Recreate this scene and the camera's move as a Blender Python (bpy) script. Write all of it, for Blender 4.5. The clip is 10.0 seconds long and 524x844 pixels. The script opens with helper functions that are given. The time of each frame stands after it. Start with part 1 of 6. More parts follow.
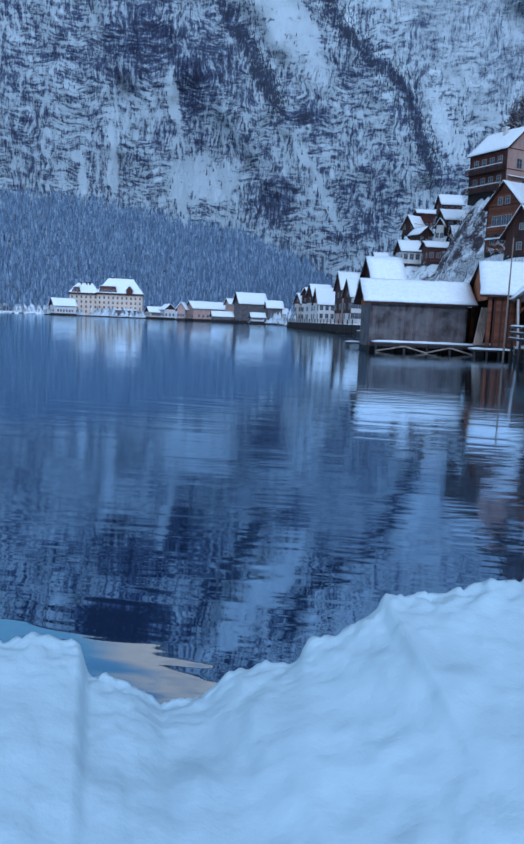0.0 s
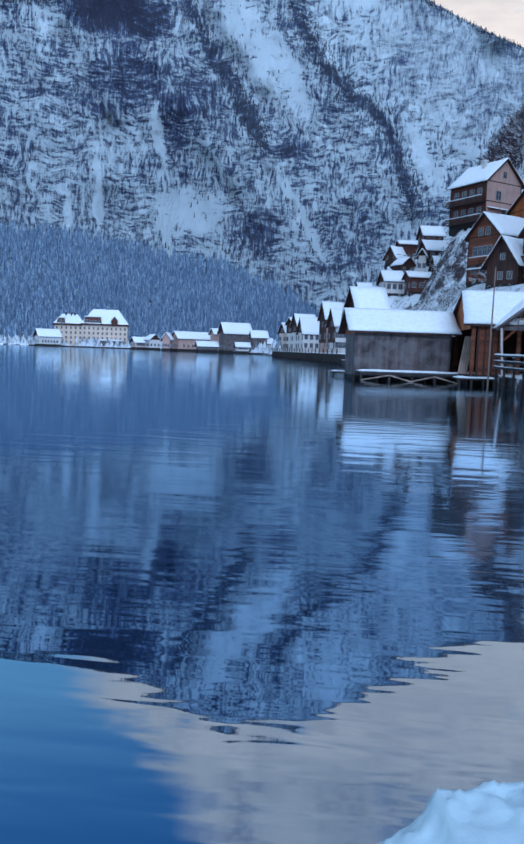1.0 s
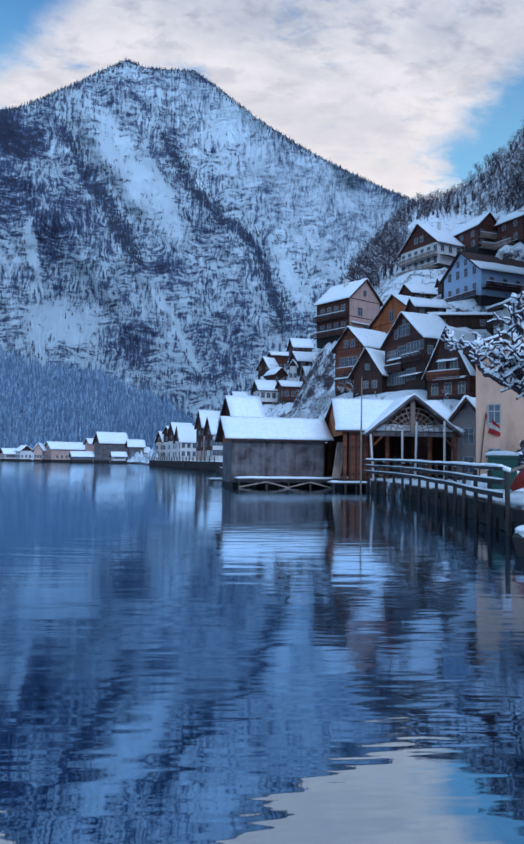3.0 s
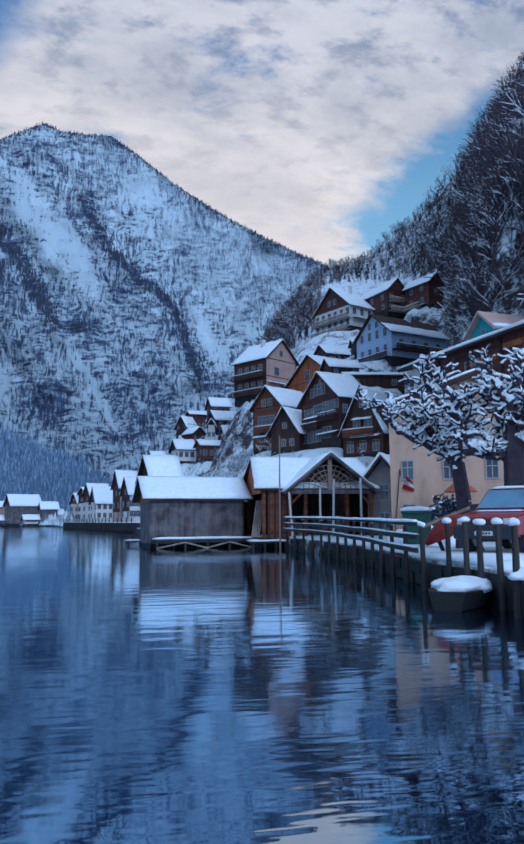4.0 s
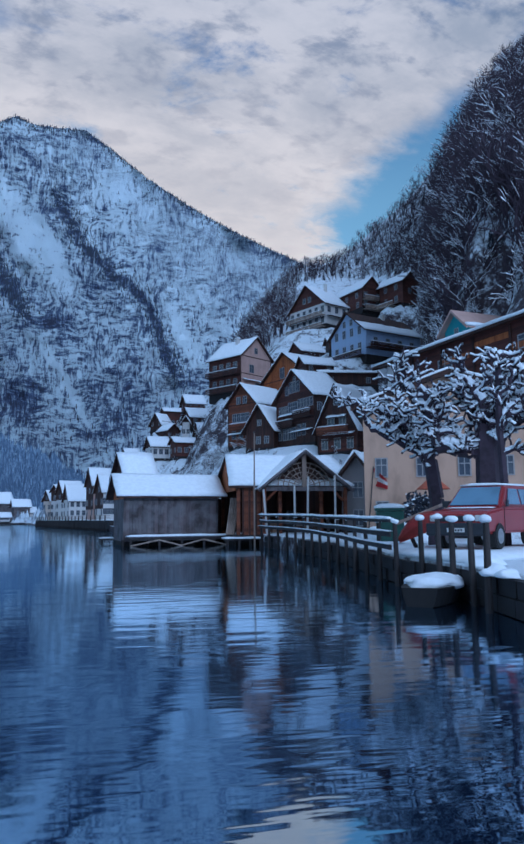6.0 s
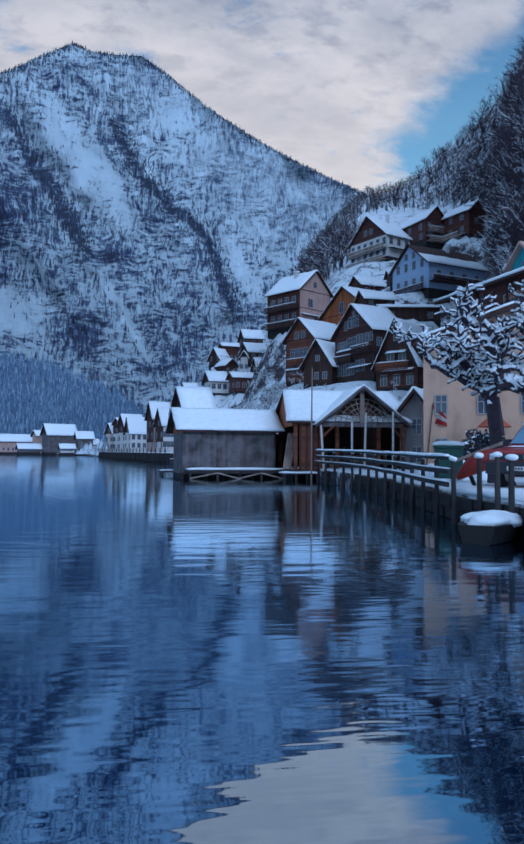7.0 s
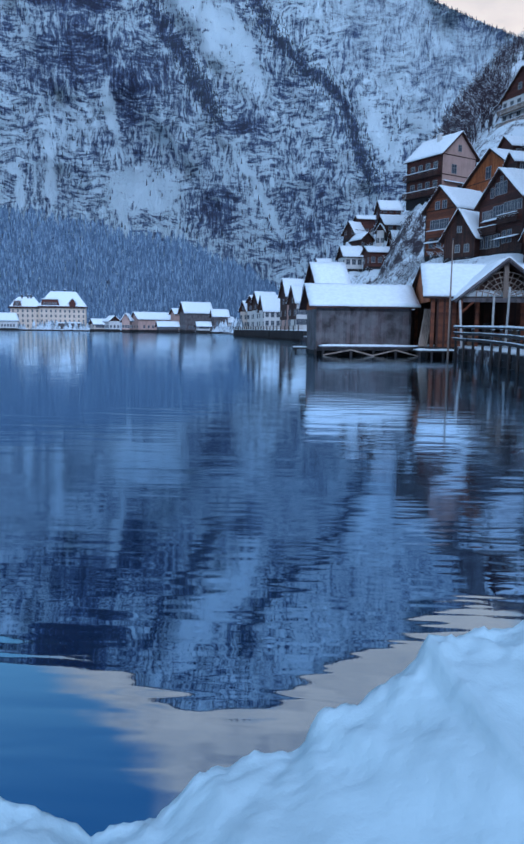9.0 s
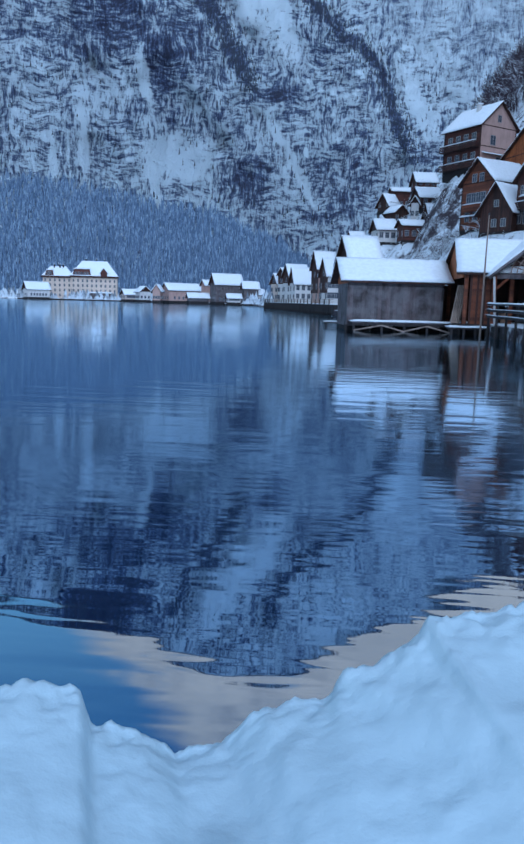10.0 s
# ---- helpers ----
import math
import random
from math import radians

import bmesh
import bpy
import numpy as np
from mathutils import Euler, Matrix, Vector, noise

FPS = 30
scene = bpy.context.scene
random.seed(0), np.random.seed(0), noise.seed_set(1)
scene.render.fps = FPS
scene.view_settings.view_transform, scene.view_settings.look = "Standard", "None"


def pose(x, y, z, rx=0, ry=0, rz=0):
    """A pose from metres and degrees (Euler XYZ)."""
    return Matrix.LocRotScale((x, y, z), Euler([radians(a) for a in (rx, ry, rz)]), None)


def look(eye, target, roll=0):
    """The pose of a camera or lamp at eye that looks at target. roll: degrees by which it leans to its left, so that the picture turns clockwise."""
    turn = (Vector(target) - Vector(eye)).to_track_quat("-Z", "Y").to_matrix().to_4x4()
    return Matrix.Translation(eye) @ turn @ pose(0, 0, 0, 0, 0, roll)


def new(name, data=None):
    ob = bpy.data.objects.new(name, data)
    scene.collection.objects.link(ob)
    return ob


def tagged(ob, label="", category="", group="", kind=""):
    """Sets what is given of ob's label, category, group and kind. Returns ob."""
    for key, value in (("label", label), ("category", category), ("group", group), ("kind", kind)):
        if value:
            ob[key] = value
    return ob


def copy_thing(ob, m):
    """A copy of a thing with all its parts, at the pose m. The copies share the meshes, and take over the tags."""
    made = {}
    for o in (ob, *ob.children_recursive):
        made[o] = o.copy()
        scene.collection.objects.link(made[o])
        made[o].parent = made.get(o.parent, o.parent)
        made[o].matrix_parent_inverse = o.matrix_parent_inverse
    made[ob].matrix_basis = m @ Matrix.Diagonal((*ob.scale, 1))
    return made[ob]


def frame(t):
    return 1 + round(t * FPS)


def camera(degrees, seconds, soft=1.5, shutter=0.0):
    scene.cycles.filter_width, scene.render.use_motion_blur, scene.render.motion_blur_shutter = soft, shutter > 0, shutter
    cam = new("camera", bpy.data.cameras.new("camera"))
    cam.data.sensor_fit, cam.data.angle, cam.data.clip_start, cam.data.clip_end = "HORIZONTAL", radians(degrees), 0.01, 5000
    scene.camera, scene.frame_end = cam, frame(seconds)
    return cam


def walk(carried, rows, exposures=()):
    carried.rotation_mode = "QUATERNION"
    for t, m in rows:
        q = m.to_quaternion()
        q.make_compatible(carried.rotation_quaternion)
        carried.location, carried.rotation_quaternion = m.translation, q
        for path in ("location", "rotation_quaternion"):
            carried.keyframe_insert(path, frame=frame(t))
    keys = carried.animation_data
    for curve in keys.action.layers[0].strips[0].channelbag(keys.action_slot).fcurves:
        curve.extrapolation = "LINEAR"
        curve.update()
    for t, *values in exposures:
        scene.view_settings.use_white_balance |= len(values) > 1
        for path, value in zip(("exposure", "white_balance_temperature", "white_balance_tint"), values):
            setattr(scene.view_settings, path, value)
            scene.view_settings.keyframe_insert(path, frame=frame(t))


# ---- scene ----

from math import atan2, cos, hypot, pi, sin, tan

# ---- camera and walk ----
cam = camera(40.2, 10.0, soft=2.5)
# seconds, place of the eye, yaw, pitch, roll
STEPS = [
    (0.0, 0.042, -0.194, 1.972, 6.906, -8.109, 2.321), (0.5, 0.020, -0.030, 1.985, 6.582, -7.196, 2.251),
    (1.0, 0.000, 0.120, 2.000, 5.841, -5.737, 1.994), (1.5, 0.000, 0.240, 2.020, 4.680, -4.171, 1.788),
    (2.0, 0.010, 0.300, 2.030, 2.596, -1.970, 1.551), (2.5, 0.010, 0.320, 2.030, 0.000, 0.288, 1.263),
    (3.0, 0.010, 0.320, 2.030, -3.659, 3.101, 0.793), (3.2, 0.010, 0.320, 2.030, -5.116, 4.169, 0.527),
    (4.5, 0.010, 0.320, 2.030, -12.540, 9.234, -0.827), (5.0, 0.010, 0.320, 2.030, -13.702, 9.676, -1.084),
    (6.3, 0.010, 0.320, 2.030, -11.176, 6.324, -0.205), (6.5, 0.010, 0.320, 2.030, -10.299, 5.335, -0.012),
    (7.0, 0.010, 0.300, 2.030, -7.590, 2.428, 0.443), (7.5, 0.010, 0.200, 2.020, -4.979, -0.169, 0.487),
    (8.0, 0.020, 0.070, 2.000, -1.960, -2.997, 0.404), (8.5, 0.000, 0.090, 1.935, 0.547, -5.250, 0.311),
    (9.0, -0.015, 0.120, 1.885, 2.886, -7.353, 0.618), (9.5, -0.005, 0.020, 1.955, 4.280, -8.669, 1.047),
    (10.0, -0.025, -0.066, 1.973, 5.115, -9.550, 1.498),
]


def stand(x, y, z, yaw, pitch, roll):
    a, p = radians(yaw), radians(pitch)
    return look((x, y, z), (x - sin(a) * cos(p), y + cos(a) * cos(p), z + sin(p)), roll)


walk(cam, [(t, stand(*row)) for t, *row in STEPS],
     exposures=[(t, s, k + 90, 16) for t, s, k in ((0, 0.02, 4680), (1.0, 0.08, 4680), (2.0, 0.10, 4780), (3.0, 0.02, 4520), (4.5, -0.22, 4500), (6.5, -0.32, 4420), (8.0, -0.18, 4440), (9.0, 0.0, 4600), (10, 0.02, 4680))])


# ---- node helpers ----
class Nodes:
    """A small builder for node trees."""

    def __init__(self, tree):
        self.tree = tree
        tree.nodes.clear()

    def add(self, kind, settings=None, **inputs):
        n = self.tree.nodes.new(kind)
        for key, value in (settings or {}).items():
            setattr(n, key, value)
        for key, value in inputs.items():
            self.put(n.inputs[key.replace("_", " ")], value)
        return n

    def put(self, socket, value):
        if isinstance(value, bpy.types.NodeSocket):
            self.tree.links.new(value, socket)
        elif isinstance(value, tuple) and len(value) == 3 and socket.type == "RGBA":
            socket.default_value = (*value, 1)
        else:
            socket.default_value = value

    def math(self, op, a, b=0.0, c=0.0, clamp=False):
        n = self.add("ShaderNodeMath", {"operation": op, "use_clamp": clamp})
        for s, v in zip(n.inputs, (a, b, c)):
            self.put(s, v)
        return n.outputs[0]

    def noise(self, vector, scale, detail=4.0, rough=0.55, distort=0.0):
        n = self.add("ShaderNodeTexNoise", Vector=vector, Scale=scale, Detail=detail, Roughness=rough, Distortion=distort)
        return n.outputs["Fac"]

    def ramp(self, x, lo, hi, to_lo=0.0, to_hi=1.0):
        n = self.add("ShaderNodeMapRange", {"interpolation_type": "SMOOTHSTEP"}, Value=x)
        for key, v in (("From Min", lo), ("From Max", hi), ("To Min", to_lo), ("To Max", to_hi)):
            self.put(n.inputs[key], v)
        return n.outputs[0]

    def mix(self, fac, a, b, blend="MIX"):
        n = self.add("ShaderNodeMix", {"data_type": "RGBA", "blend_type": blend})
        for s, v in ((n.inputs[0], fac), (n.inputs[6], a), (n.inputs[7], b)):
            self.put(s, v)
        return n.outputs[2]

    def scaled(self, vector, sx, sy, sz):
        n = self.add("ShaderNodeMapping", Vector=vector)
        n.inputs["Scale"].default_value = (sx, sy, sz)
        return n.outputs[0]

    def split(self, vector):
        return self.add("ShaderNodeSeparateXYZ", Vector=vector).outputs

    def bump(self, height, strength, distance):
        return self.add("ShaderNodeBump", Height=height, Strength=strength, Distance=distance).outputs[0]


# ---- world: blue winter sky with a bank of pale evening cloud over the valley ----
SUN_ELEVATION, SUN_AZIMUTH = 26.0, 160.0
world = bpy.data.worlds.new("world")
scene.world = world
world.use_nodes = True
w = Nodes(world.node_tree)
way = w.add("ShaderNodeTexCoord").outputs["Generated"]
dx, dy, dz = w.split(way)
sky = w.add("ShaderNodeTexSky", {"sky_type": "NISHITA", "sun_disc": False, "sun_elevation": radians(SUN_ELEVATION),
                                  "sun_rotation": radians(SUN_AZIMUTH), "ozone_density": 4.0, "dust_density": 0.3, "air_density": 1.3})
# paler low down, deep overhead
blue = w.mix(1.0, sky.outputs[0], w.mix(w.ramp(dz, 0.40, 0.62), (2.15, 1.88, 1.16), (0.92, 1.10, 0.99)), "MULTIPLY")
up = w.math("ADD", w.math("MAXIMUM", dz, 0.02), 0.30)
flat = w.add("ShaderNodeCombineXYZ", X=w.math("DIVIDE", dx, up), Y=w.math("DIVIDE", dy, up), Z=0.0).outputs[0]
turned = w.add("ShaderNodeMapping", Vector=flat)
turned.inputs["Rotation"].default_value = (0, 0, radians(-28))
turned.inputs["Scale"].default_value = (0.95, 1.5, 1.0)
fine = w.noise(turned.outputs[0], 5.5, 7.0, 0.62, 0.25)
# the bank fills the gap over the valley; it thins out to blue on both sides and behind
ahead = w.math("DIVIDE", dx, w.math("MAXIMUM", dy, 0.05))
rise = w.math("DIVIDE", dz, w.math("MAXIMUM", dy, 0.05))
slanting = w.math("MULTIPLY", w.math("MINIMUM", w.math("SUBTRACT", rise, 0.554), 0.16), 0.89)
left_line = w.math("ADD", w.math("SUBTRACT", ahead, slanting), w.math("MULTIPLY", w.math("SUBTRACT", fine, 0.5), 0.14))
left_edge = w.ramp(left_line, -0.355, -0.255)
right_line = w.math("SUBTRACT", rise, w.math("ADD", w.math("MULTIPLY", ahead, 0.92), 0.175))
right_edge = w.ramp(w.math("ADD", right_line, w.math("MULTIPLY", w.math("SUBTRACT", fine, 0.5), 0.22)), -0.05, 0.05)
right_edge = w.math("MAXIMUM", right_edge, w.ramp(w.math("ADD", ahead, w.math("MULTIPLY", w.math("SUBTRACT", fine, 0.5), 0.30)), 0.345, 0.275))
front = w.ramp(dy, 0.15, 0.45)
bank = w.math("MULTIPLY", w.math("MULTIPLY", left_edge, right_edge), front)
holes = w.ramp(w.math("ADD", fine, w.math("MULTIPLY", rise, -0.10)), 0.20, 0.40)
thick = w.math("MULTIPLY", bank, holes)
shade = w.ramp(w.noise(turned.outputs[0], 4.2, 6.0, 0.62, 0.2), 0.33, 0.67)
low = w.ramp(rise, 0.30, 0.85)
spots = w.ramp(w.noise(turned.outputs[0], 13.0, 5.0, 0.58, 0.15), 0.47, 0.68)
high = w.mix(w.math("MULTIPLY", spots, 0.75), w.mix(shade, (5.0, 4.6, 3.8), (8.6, 7.1, 5.2)), (1.9, 2.3, 2.6))
cloud = w.mix(low, w.mix(shade, (9.6, 7.4, 4.9), (11.6, 8.7, 5.5)), high)
lit = w.mix(thick, blue, cloud)
# unseen thin even veil of cloud, added overhead and behind for soft light
veil = w.math("MAXIMUM", w.ramp(dz, 0.66, 0.86), w.ramp(dy, -0.02, -0.35))
lit = w.mix(w.math("MULTIPLY", veil, 0.85), lit, (6.8, 7.6, 7.6))
out = w.add("ShaderNodeBackground", Color=lit, Strength=0.10)
w.tree.links.new(out.outputs[0], w.add("ShaderNodeOutputWorld").inputs[0])

sun = new("sun", bpy.data.lights.new("sun", "SUN"))
sun.data.energy, sun.data.angle, sun.data.color = 1.3, radians(40), (0.97, 1.0, 0.97)
a, e = radians(SUN_AZIMUTH), radians(SUN_ELEVATION)
sun.matrix_world = look((200 * sin(a) * cos(e), 200 * cos(a) * cos(e), 200 * sin(e)), (0, 0, 0))


# ---- materials ----
def material(name):
    m = bpy.data.materials.new(name)
    m.use_nodes = True
    return m, Nodes(m.node_tree)


def finish(n, **inputs):
    b = n.add("ShaderNodeBsdfPrincipled", **inputs)
    n.tree.links.new(b.outputs[0], n.add("ShaderNodeOutputMaterial").inputs[0])
    return b


def place(n):
    return n.add("ShaderNodeTexCoord").outputs["Object"]


def world_place(n):
    return n.add("ShaderNodeNewGeometry").outputs["Position"]


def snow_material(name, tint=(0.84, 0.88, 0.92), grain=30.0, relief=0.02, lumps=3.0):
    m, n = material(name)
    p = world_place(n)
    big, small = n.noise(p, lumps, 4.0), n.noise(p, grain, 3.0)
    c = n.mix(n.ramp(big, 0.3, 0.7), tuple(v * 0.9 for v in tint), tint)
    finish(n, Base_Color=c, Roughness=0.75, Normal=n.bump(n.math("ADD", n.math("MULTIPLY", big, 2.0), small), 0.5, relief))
    return m


def wood_material(name, dark, light, plank=0.22, axis="X", grey=0.0):
    m, n = material(name)
    p = place(n)
    x, y, z = n.split(p)
    across = n.math("ADD", x, y) if axis == "X" else z
    board = n.math("FLOOR", n.math("DIVIDE", across, plank))
    tone = n.add("ShaderNodeTexWhiteNoise", {"noise_dimensions": "1D"}, W=board).outputs["Value"]
    grain = n.noise(n.scaled(p, 9, 9, 0.8) if axis == "X" else n.scaled(p, 0.8, 0.8, 12), 2.0, 5.0, 0.6)
    stain = n.noise(p, 0.7, 4.0)
    f = n.math("ADD", n.math("MULTIPLY", tone, 0.45), n.math("MULTIPLY", grain, 0.6))
    c = n.mix(n.ramp(f, 0.15, 0.9), dark, light)
    c = n.mix(n.math("MULTIPLY", n.ramp(stain, 0.45, 0.7), 0.5), c, tuple(v * 0.45 for v in dark))
    if grey:
        c = n.mix(n.math("MULTIPLY", n.ramp(n.noise(p, 1.3, 5.0), 0.35, 0.65), grey), c, (0.20, 0.19, 0.20))
    gap = n.math("PINGPONG", n.math("DIVIDE", across, plank), 0.5)
    finish(n, Base_Color=c, Roughness=0.75, Normal=n.bump(n.ramp(gap, 0.0, 0.08), 0.8, 0.02))
    return m


def plaster_material(name, colour, stain=0.5):
    m, n = material(name)
    p = place(n)
    s = n.noise(n.scaled(p, 1, 1, 0.45), 0.9, 5.0, 0.6)
    c = n.mix(n.math("MULTIPLY", n.ramp(s, 0.4, 0.75), stain), colour, tuple(v * 0.55 for v in colour))
    finish(n, Base_Color=c, Roughness=0.85, Normal=n.bump(n.noise(p, 14.0, 4.0), 0.3, 0.02))
    return m


def plain_material(name, colour, rough=0.6, metal=0.0, vary=0.25, scale=6.0):
    m, n = material(name)
    s = n.noise(place(n), scale, 4.0)
    c = n.mix(n.ramp(s, 0.35, 0.7), colour, tuple(v * (1 - vary) for v in colour))
    finish(n, Base_Color=c, Roughness=rough, Metallic=metal, Normal=n.bump(s, 0.15, 0.01))
    return m


SNOW = snow_material("snow")
# near bank: the same snow with its blue shade put into the colour
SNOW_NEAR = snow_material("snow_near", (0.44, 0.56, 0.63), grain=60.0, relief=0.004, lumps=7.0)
WOOD_GREY = wood_material("weathered_grey_wood", (0.030, 0.023, 0.025), (0.135, 0.105, 0.108), 0.24, grey=0.5)
WOOD_DARK = wood_material("dark_brown_wood", (0.017, 0.006, 0.005), (0.070, 0.025, 0.015), 0.2)
WOOD_RED = wood_material("red_brown_wood", (0.034, 0.009, 0.007), (0.112, 0.031, 0.019), 0.2, axis="Z")
WOOD_ORANGE = wood_material("orange_brown_wood", (0.19, 0.050, 0.012), (0.44, 0.14, 0.035), 0.2)
WOOD_BROWN = wood_material("brown_log_wood", (0.070, 0.021, 0.009), (0.22, 0.066, 0.026), 0.25, axis="Z")
WOOD_POST = wood_material("post_wood", (0.013, 0.010, 0.010), (0.042, 0.032, 0.031), 0.3)
WOOD_PALE = wood_material("pale_timber", (0.20, 0.15, 0.12), (0.42, 0.33, 0.27), 0.3)
PLASTER_WHITE = plaster_material("white_plaster", (0.62, 0.60, 0.58))
PLASTER_PINK = plaster_material("pinkish_plaster", (0.48, 0.32, 0.27))
PLASTER_CREAM = plaster_material("cream_plaster", (0.56, 0.47, 0.40))
PLASTER_BLUE = plaster_material("pale_blue_plaster", (0.34, 0.42, 0.58), 0.3)
PLASTER_OCHRE = plaster_material("ochre_plaster", (0.50, 0.33, 0.23), 0.8)
PLASTER_TEAL = plaster_material("teal_plaster", (0.07, 0.30, 0.34), 0.4)
STONE = plaster_material("dark_stone", (0.017, 0.014, 0.015), 0.75)
# pane colour is lifted and blued to hold some reflected sky
GLASS_DARK = plain_material("window_glass", (0.085, 0.10, 0.13), 0.10, 0.0, 0.5, 0.7)
FRAME_WHITE = plain_material("white_window_paint", (0.62, 0.60, 0.58), 0.5)
FRAME_DULL = plain_material("dull_window_paint", (0.34, 0.33, 0.33), 0.6)
BARK = plain_material("dark_bark", (0.052, 0.036, 0.052), 0.9, 0.0, 0.5, 3.0)
IRON = plain_material("dark_metal", (0.05, 0.05, 0.055), 0.45, 0.6)


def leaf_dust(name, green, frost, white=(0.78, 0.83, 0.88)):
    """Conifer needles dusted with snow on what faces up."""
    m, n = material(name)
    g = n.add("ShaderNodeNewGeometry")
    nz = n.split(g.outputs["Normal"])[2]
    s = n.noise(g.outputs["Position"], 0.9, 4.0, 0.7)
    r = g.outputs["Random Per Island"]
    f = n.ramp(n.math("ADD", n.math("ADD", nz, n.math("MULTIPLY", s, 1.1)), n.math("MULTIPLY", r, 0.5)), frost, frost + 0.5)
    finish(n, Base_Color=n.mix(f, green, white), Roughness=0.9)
    return m


CONIFER = leaf_dust("conifer_needles", (0.026, 0.030, 0.046), 1.25)
# far needles and their snow: blue distance haze is put into both colours
HAZY_CONIFER = leaf_dust("hazy_conifer_needles", (0.100, 0.150, 0.240), 0.80, (0.30, 0.40, 0.53))
SHORE_FROST = leaf_dust("frosted_twigs", (0.14, 0.16, 0.19), 0.75, (0.62, 0.68, 0.74))
CLIFF_CONIFER = leaf_dust("cliff_conifer_needles", (0.035, 0.045, 0.070), 1.5)

# lake: a still dark surface, ruffled in long low ripples
m, n = material("lake_water")
LAKE = m
p = world_place(n)
py = n.split(p)[1]
wide = n.noise(n.scaled(p, 0.22, 1.0, 1), 1.9, 2.0, 0.45, 0.4)
small = n.noise(n.scaled(p, 0.26, 1.0, 1), 6.5, 1.0, 0.4, 0.3)
zone = n.math("MULTIPLY", n.ramp(py, 3.0, 11.0, 0.85, 1.0), n.ramp(py, 40.0, 130.0, 1.0, 0.10))
calm = n.math("MULTIPLY", zone, n.ramp(n.noise(n.scaled(p, 0.06, 0.11, 1), 1.0, 3.0), 0.35, 0.65, 0.5, 1.0))
height = n.math("MULTIPLY", n.math("ADD", wide, n.math("MULTIPLY", n.math("MULTIPLY", small, 0.28), n.ramp(py, 16.0, 6.0))), calm)
ripples = n.bump(height, 0.5, 0.022)
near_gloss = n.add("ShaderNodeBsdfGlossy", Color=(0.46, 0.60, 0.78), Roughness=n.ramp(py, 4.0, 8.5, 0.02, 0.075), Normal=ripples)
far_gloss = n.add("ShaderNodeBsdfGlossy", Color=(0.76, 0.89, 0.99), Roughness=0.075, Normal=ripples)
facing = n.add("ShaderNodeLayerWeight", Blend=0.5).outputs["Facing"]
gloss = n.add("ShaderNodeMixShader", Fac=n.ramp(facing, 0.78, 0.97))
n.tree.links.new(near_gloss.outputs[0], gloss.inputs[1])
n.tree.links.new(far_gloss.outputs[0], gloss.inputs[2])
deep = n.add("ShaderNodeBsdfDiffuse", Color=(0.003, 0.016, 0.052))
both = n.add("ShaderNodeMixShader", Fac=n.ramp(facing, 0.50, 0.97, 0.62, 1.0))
n.tree.links.new(deep.outputs[0], both.inputs[1])
n.tree.links.new(gloss.outputs[0], both.inputs[2])
n.tree.links.new(both.outputs[0], n.add("ShaderNodeOutputMaterial").inputs[0])

# mountain: dark limestone and trees with snow on ledges and in gullies; the mesh's own map holds bearing and rise in degrees
m, n = material("snowy_mountain_rock")
ROCK = m
uv = n.add("ShaderNodeUVMap", {"uv_map": "bearing"}).outputs[0]
ua, ue, _ = n.split(uv)
warp = n.add("ShaderNodeTexNoise", Vector=uv, Scale=0.5, Detail=1.0)
moved = n.add("ShaderNodeVectorMath", {"operation": "MULTIPLY_ADD"})
for s, v in zip(moved.inputs, (warp.outputs["Color"], (1.1, 1.1, 0), uv)):
    n.put(s, v)
q = moved.outputs[0]
streak = n.noise(n.scaled(q, 3.6, 0.8, 1), 1.0, 6.0, 0.72)
ledge = n.noise(n.scaled(q, 1.1, 4.2, 1), 1.0, 6.0, 0.74)
strokes = n.noise(n.scaled(uv, 8.5, 2.0, 1), 1.0, 2.0, 0.5)
speck = n.noise(n.scaled(uv, 12.0, 7.0, 1), 1.0, 2.0, 0.6)
broad = n.noise(q, 0.30, 4.0, 0.55)
qa, qe, _ = n.split(q)
slant = n.add("ShaderNodeMapping", Vector=q)
slant.inputs["Rotation"].default_value = (0, 0, radians(52))
slant.inputs["Scale"].default_value = (0.45, 2.2, 1)
rib = n.noise(slant.outputs[0], 1.0, 6.0, 0.68)


def spot(a0, e0, ra, re, lean=0.0):
    """1 in the middle of a leaning oval of the face, falling to 0 at its rim."""
    de = n.math("SUBTRACT", qe, e0 + 0.55)
    da = n.math("SUBTRACT", n.math("ADD", qa, n.math("MULTIPLY", de, lean)), a0 + 0.55)
    r2 = n.math("ADD", n.math("POWER", n.math("DIVIDE", da, ra), 2.0), n.math("POWER", n.math("DIVIDE", de, re), 2.0))
    return n.ramp(r2, 1.25, 0.0)


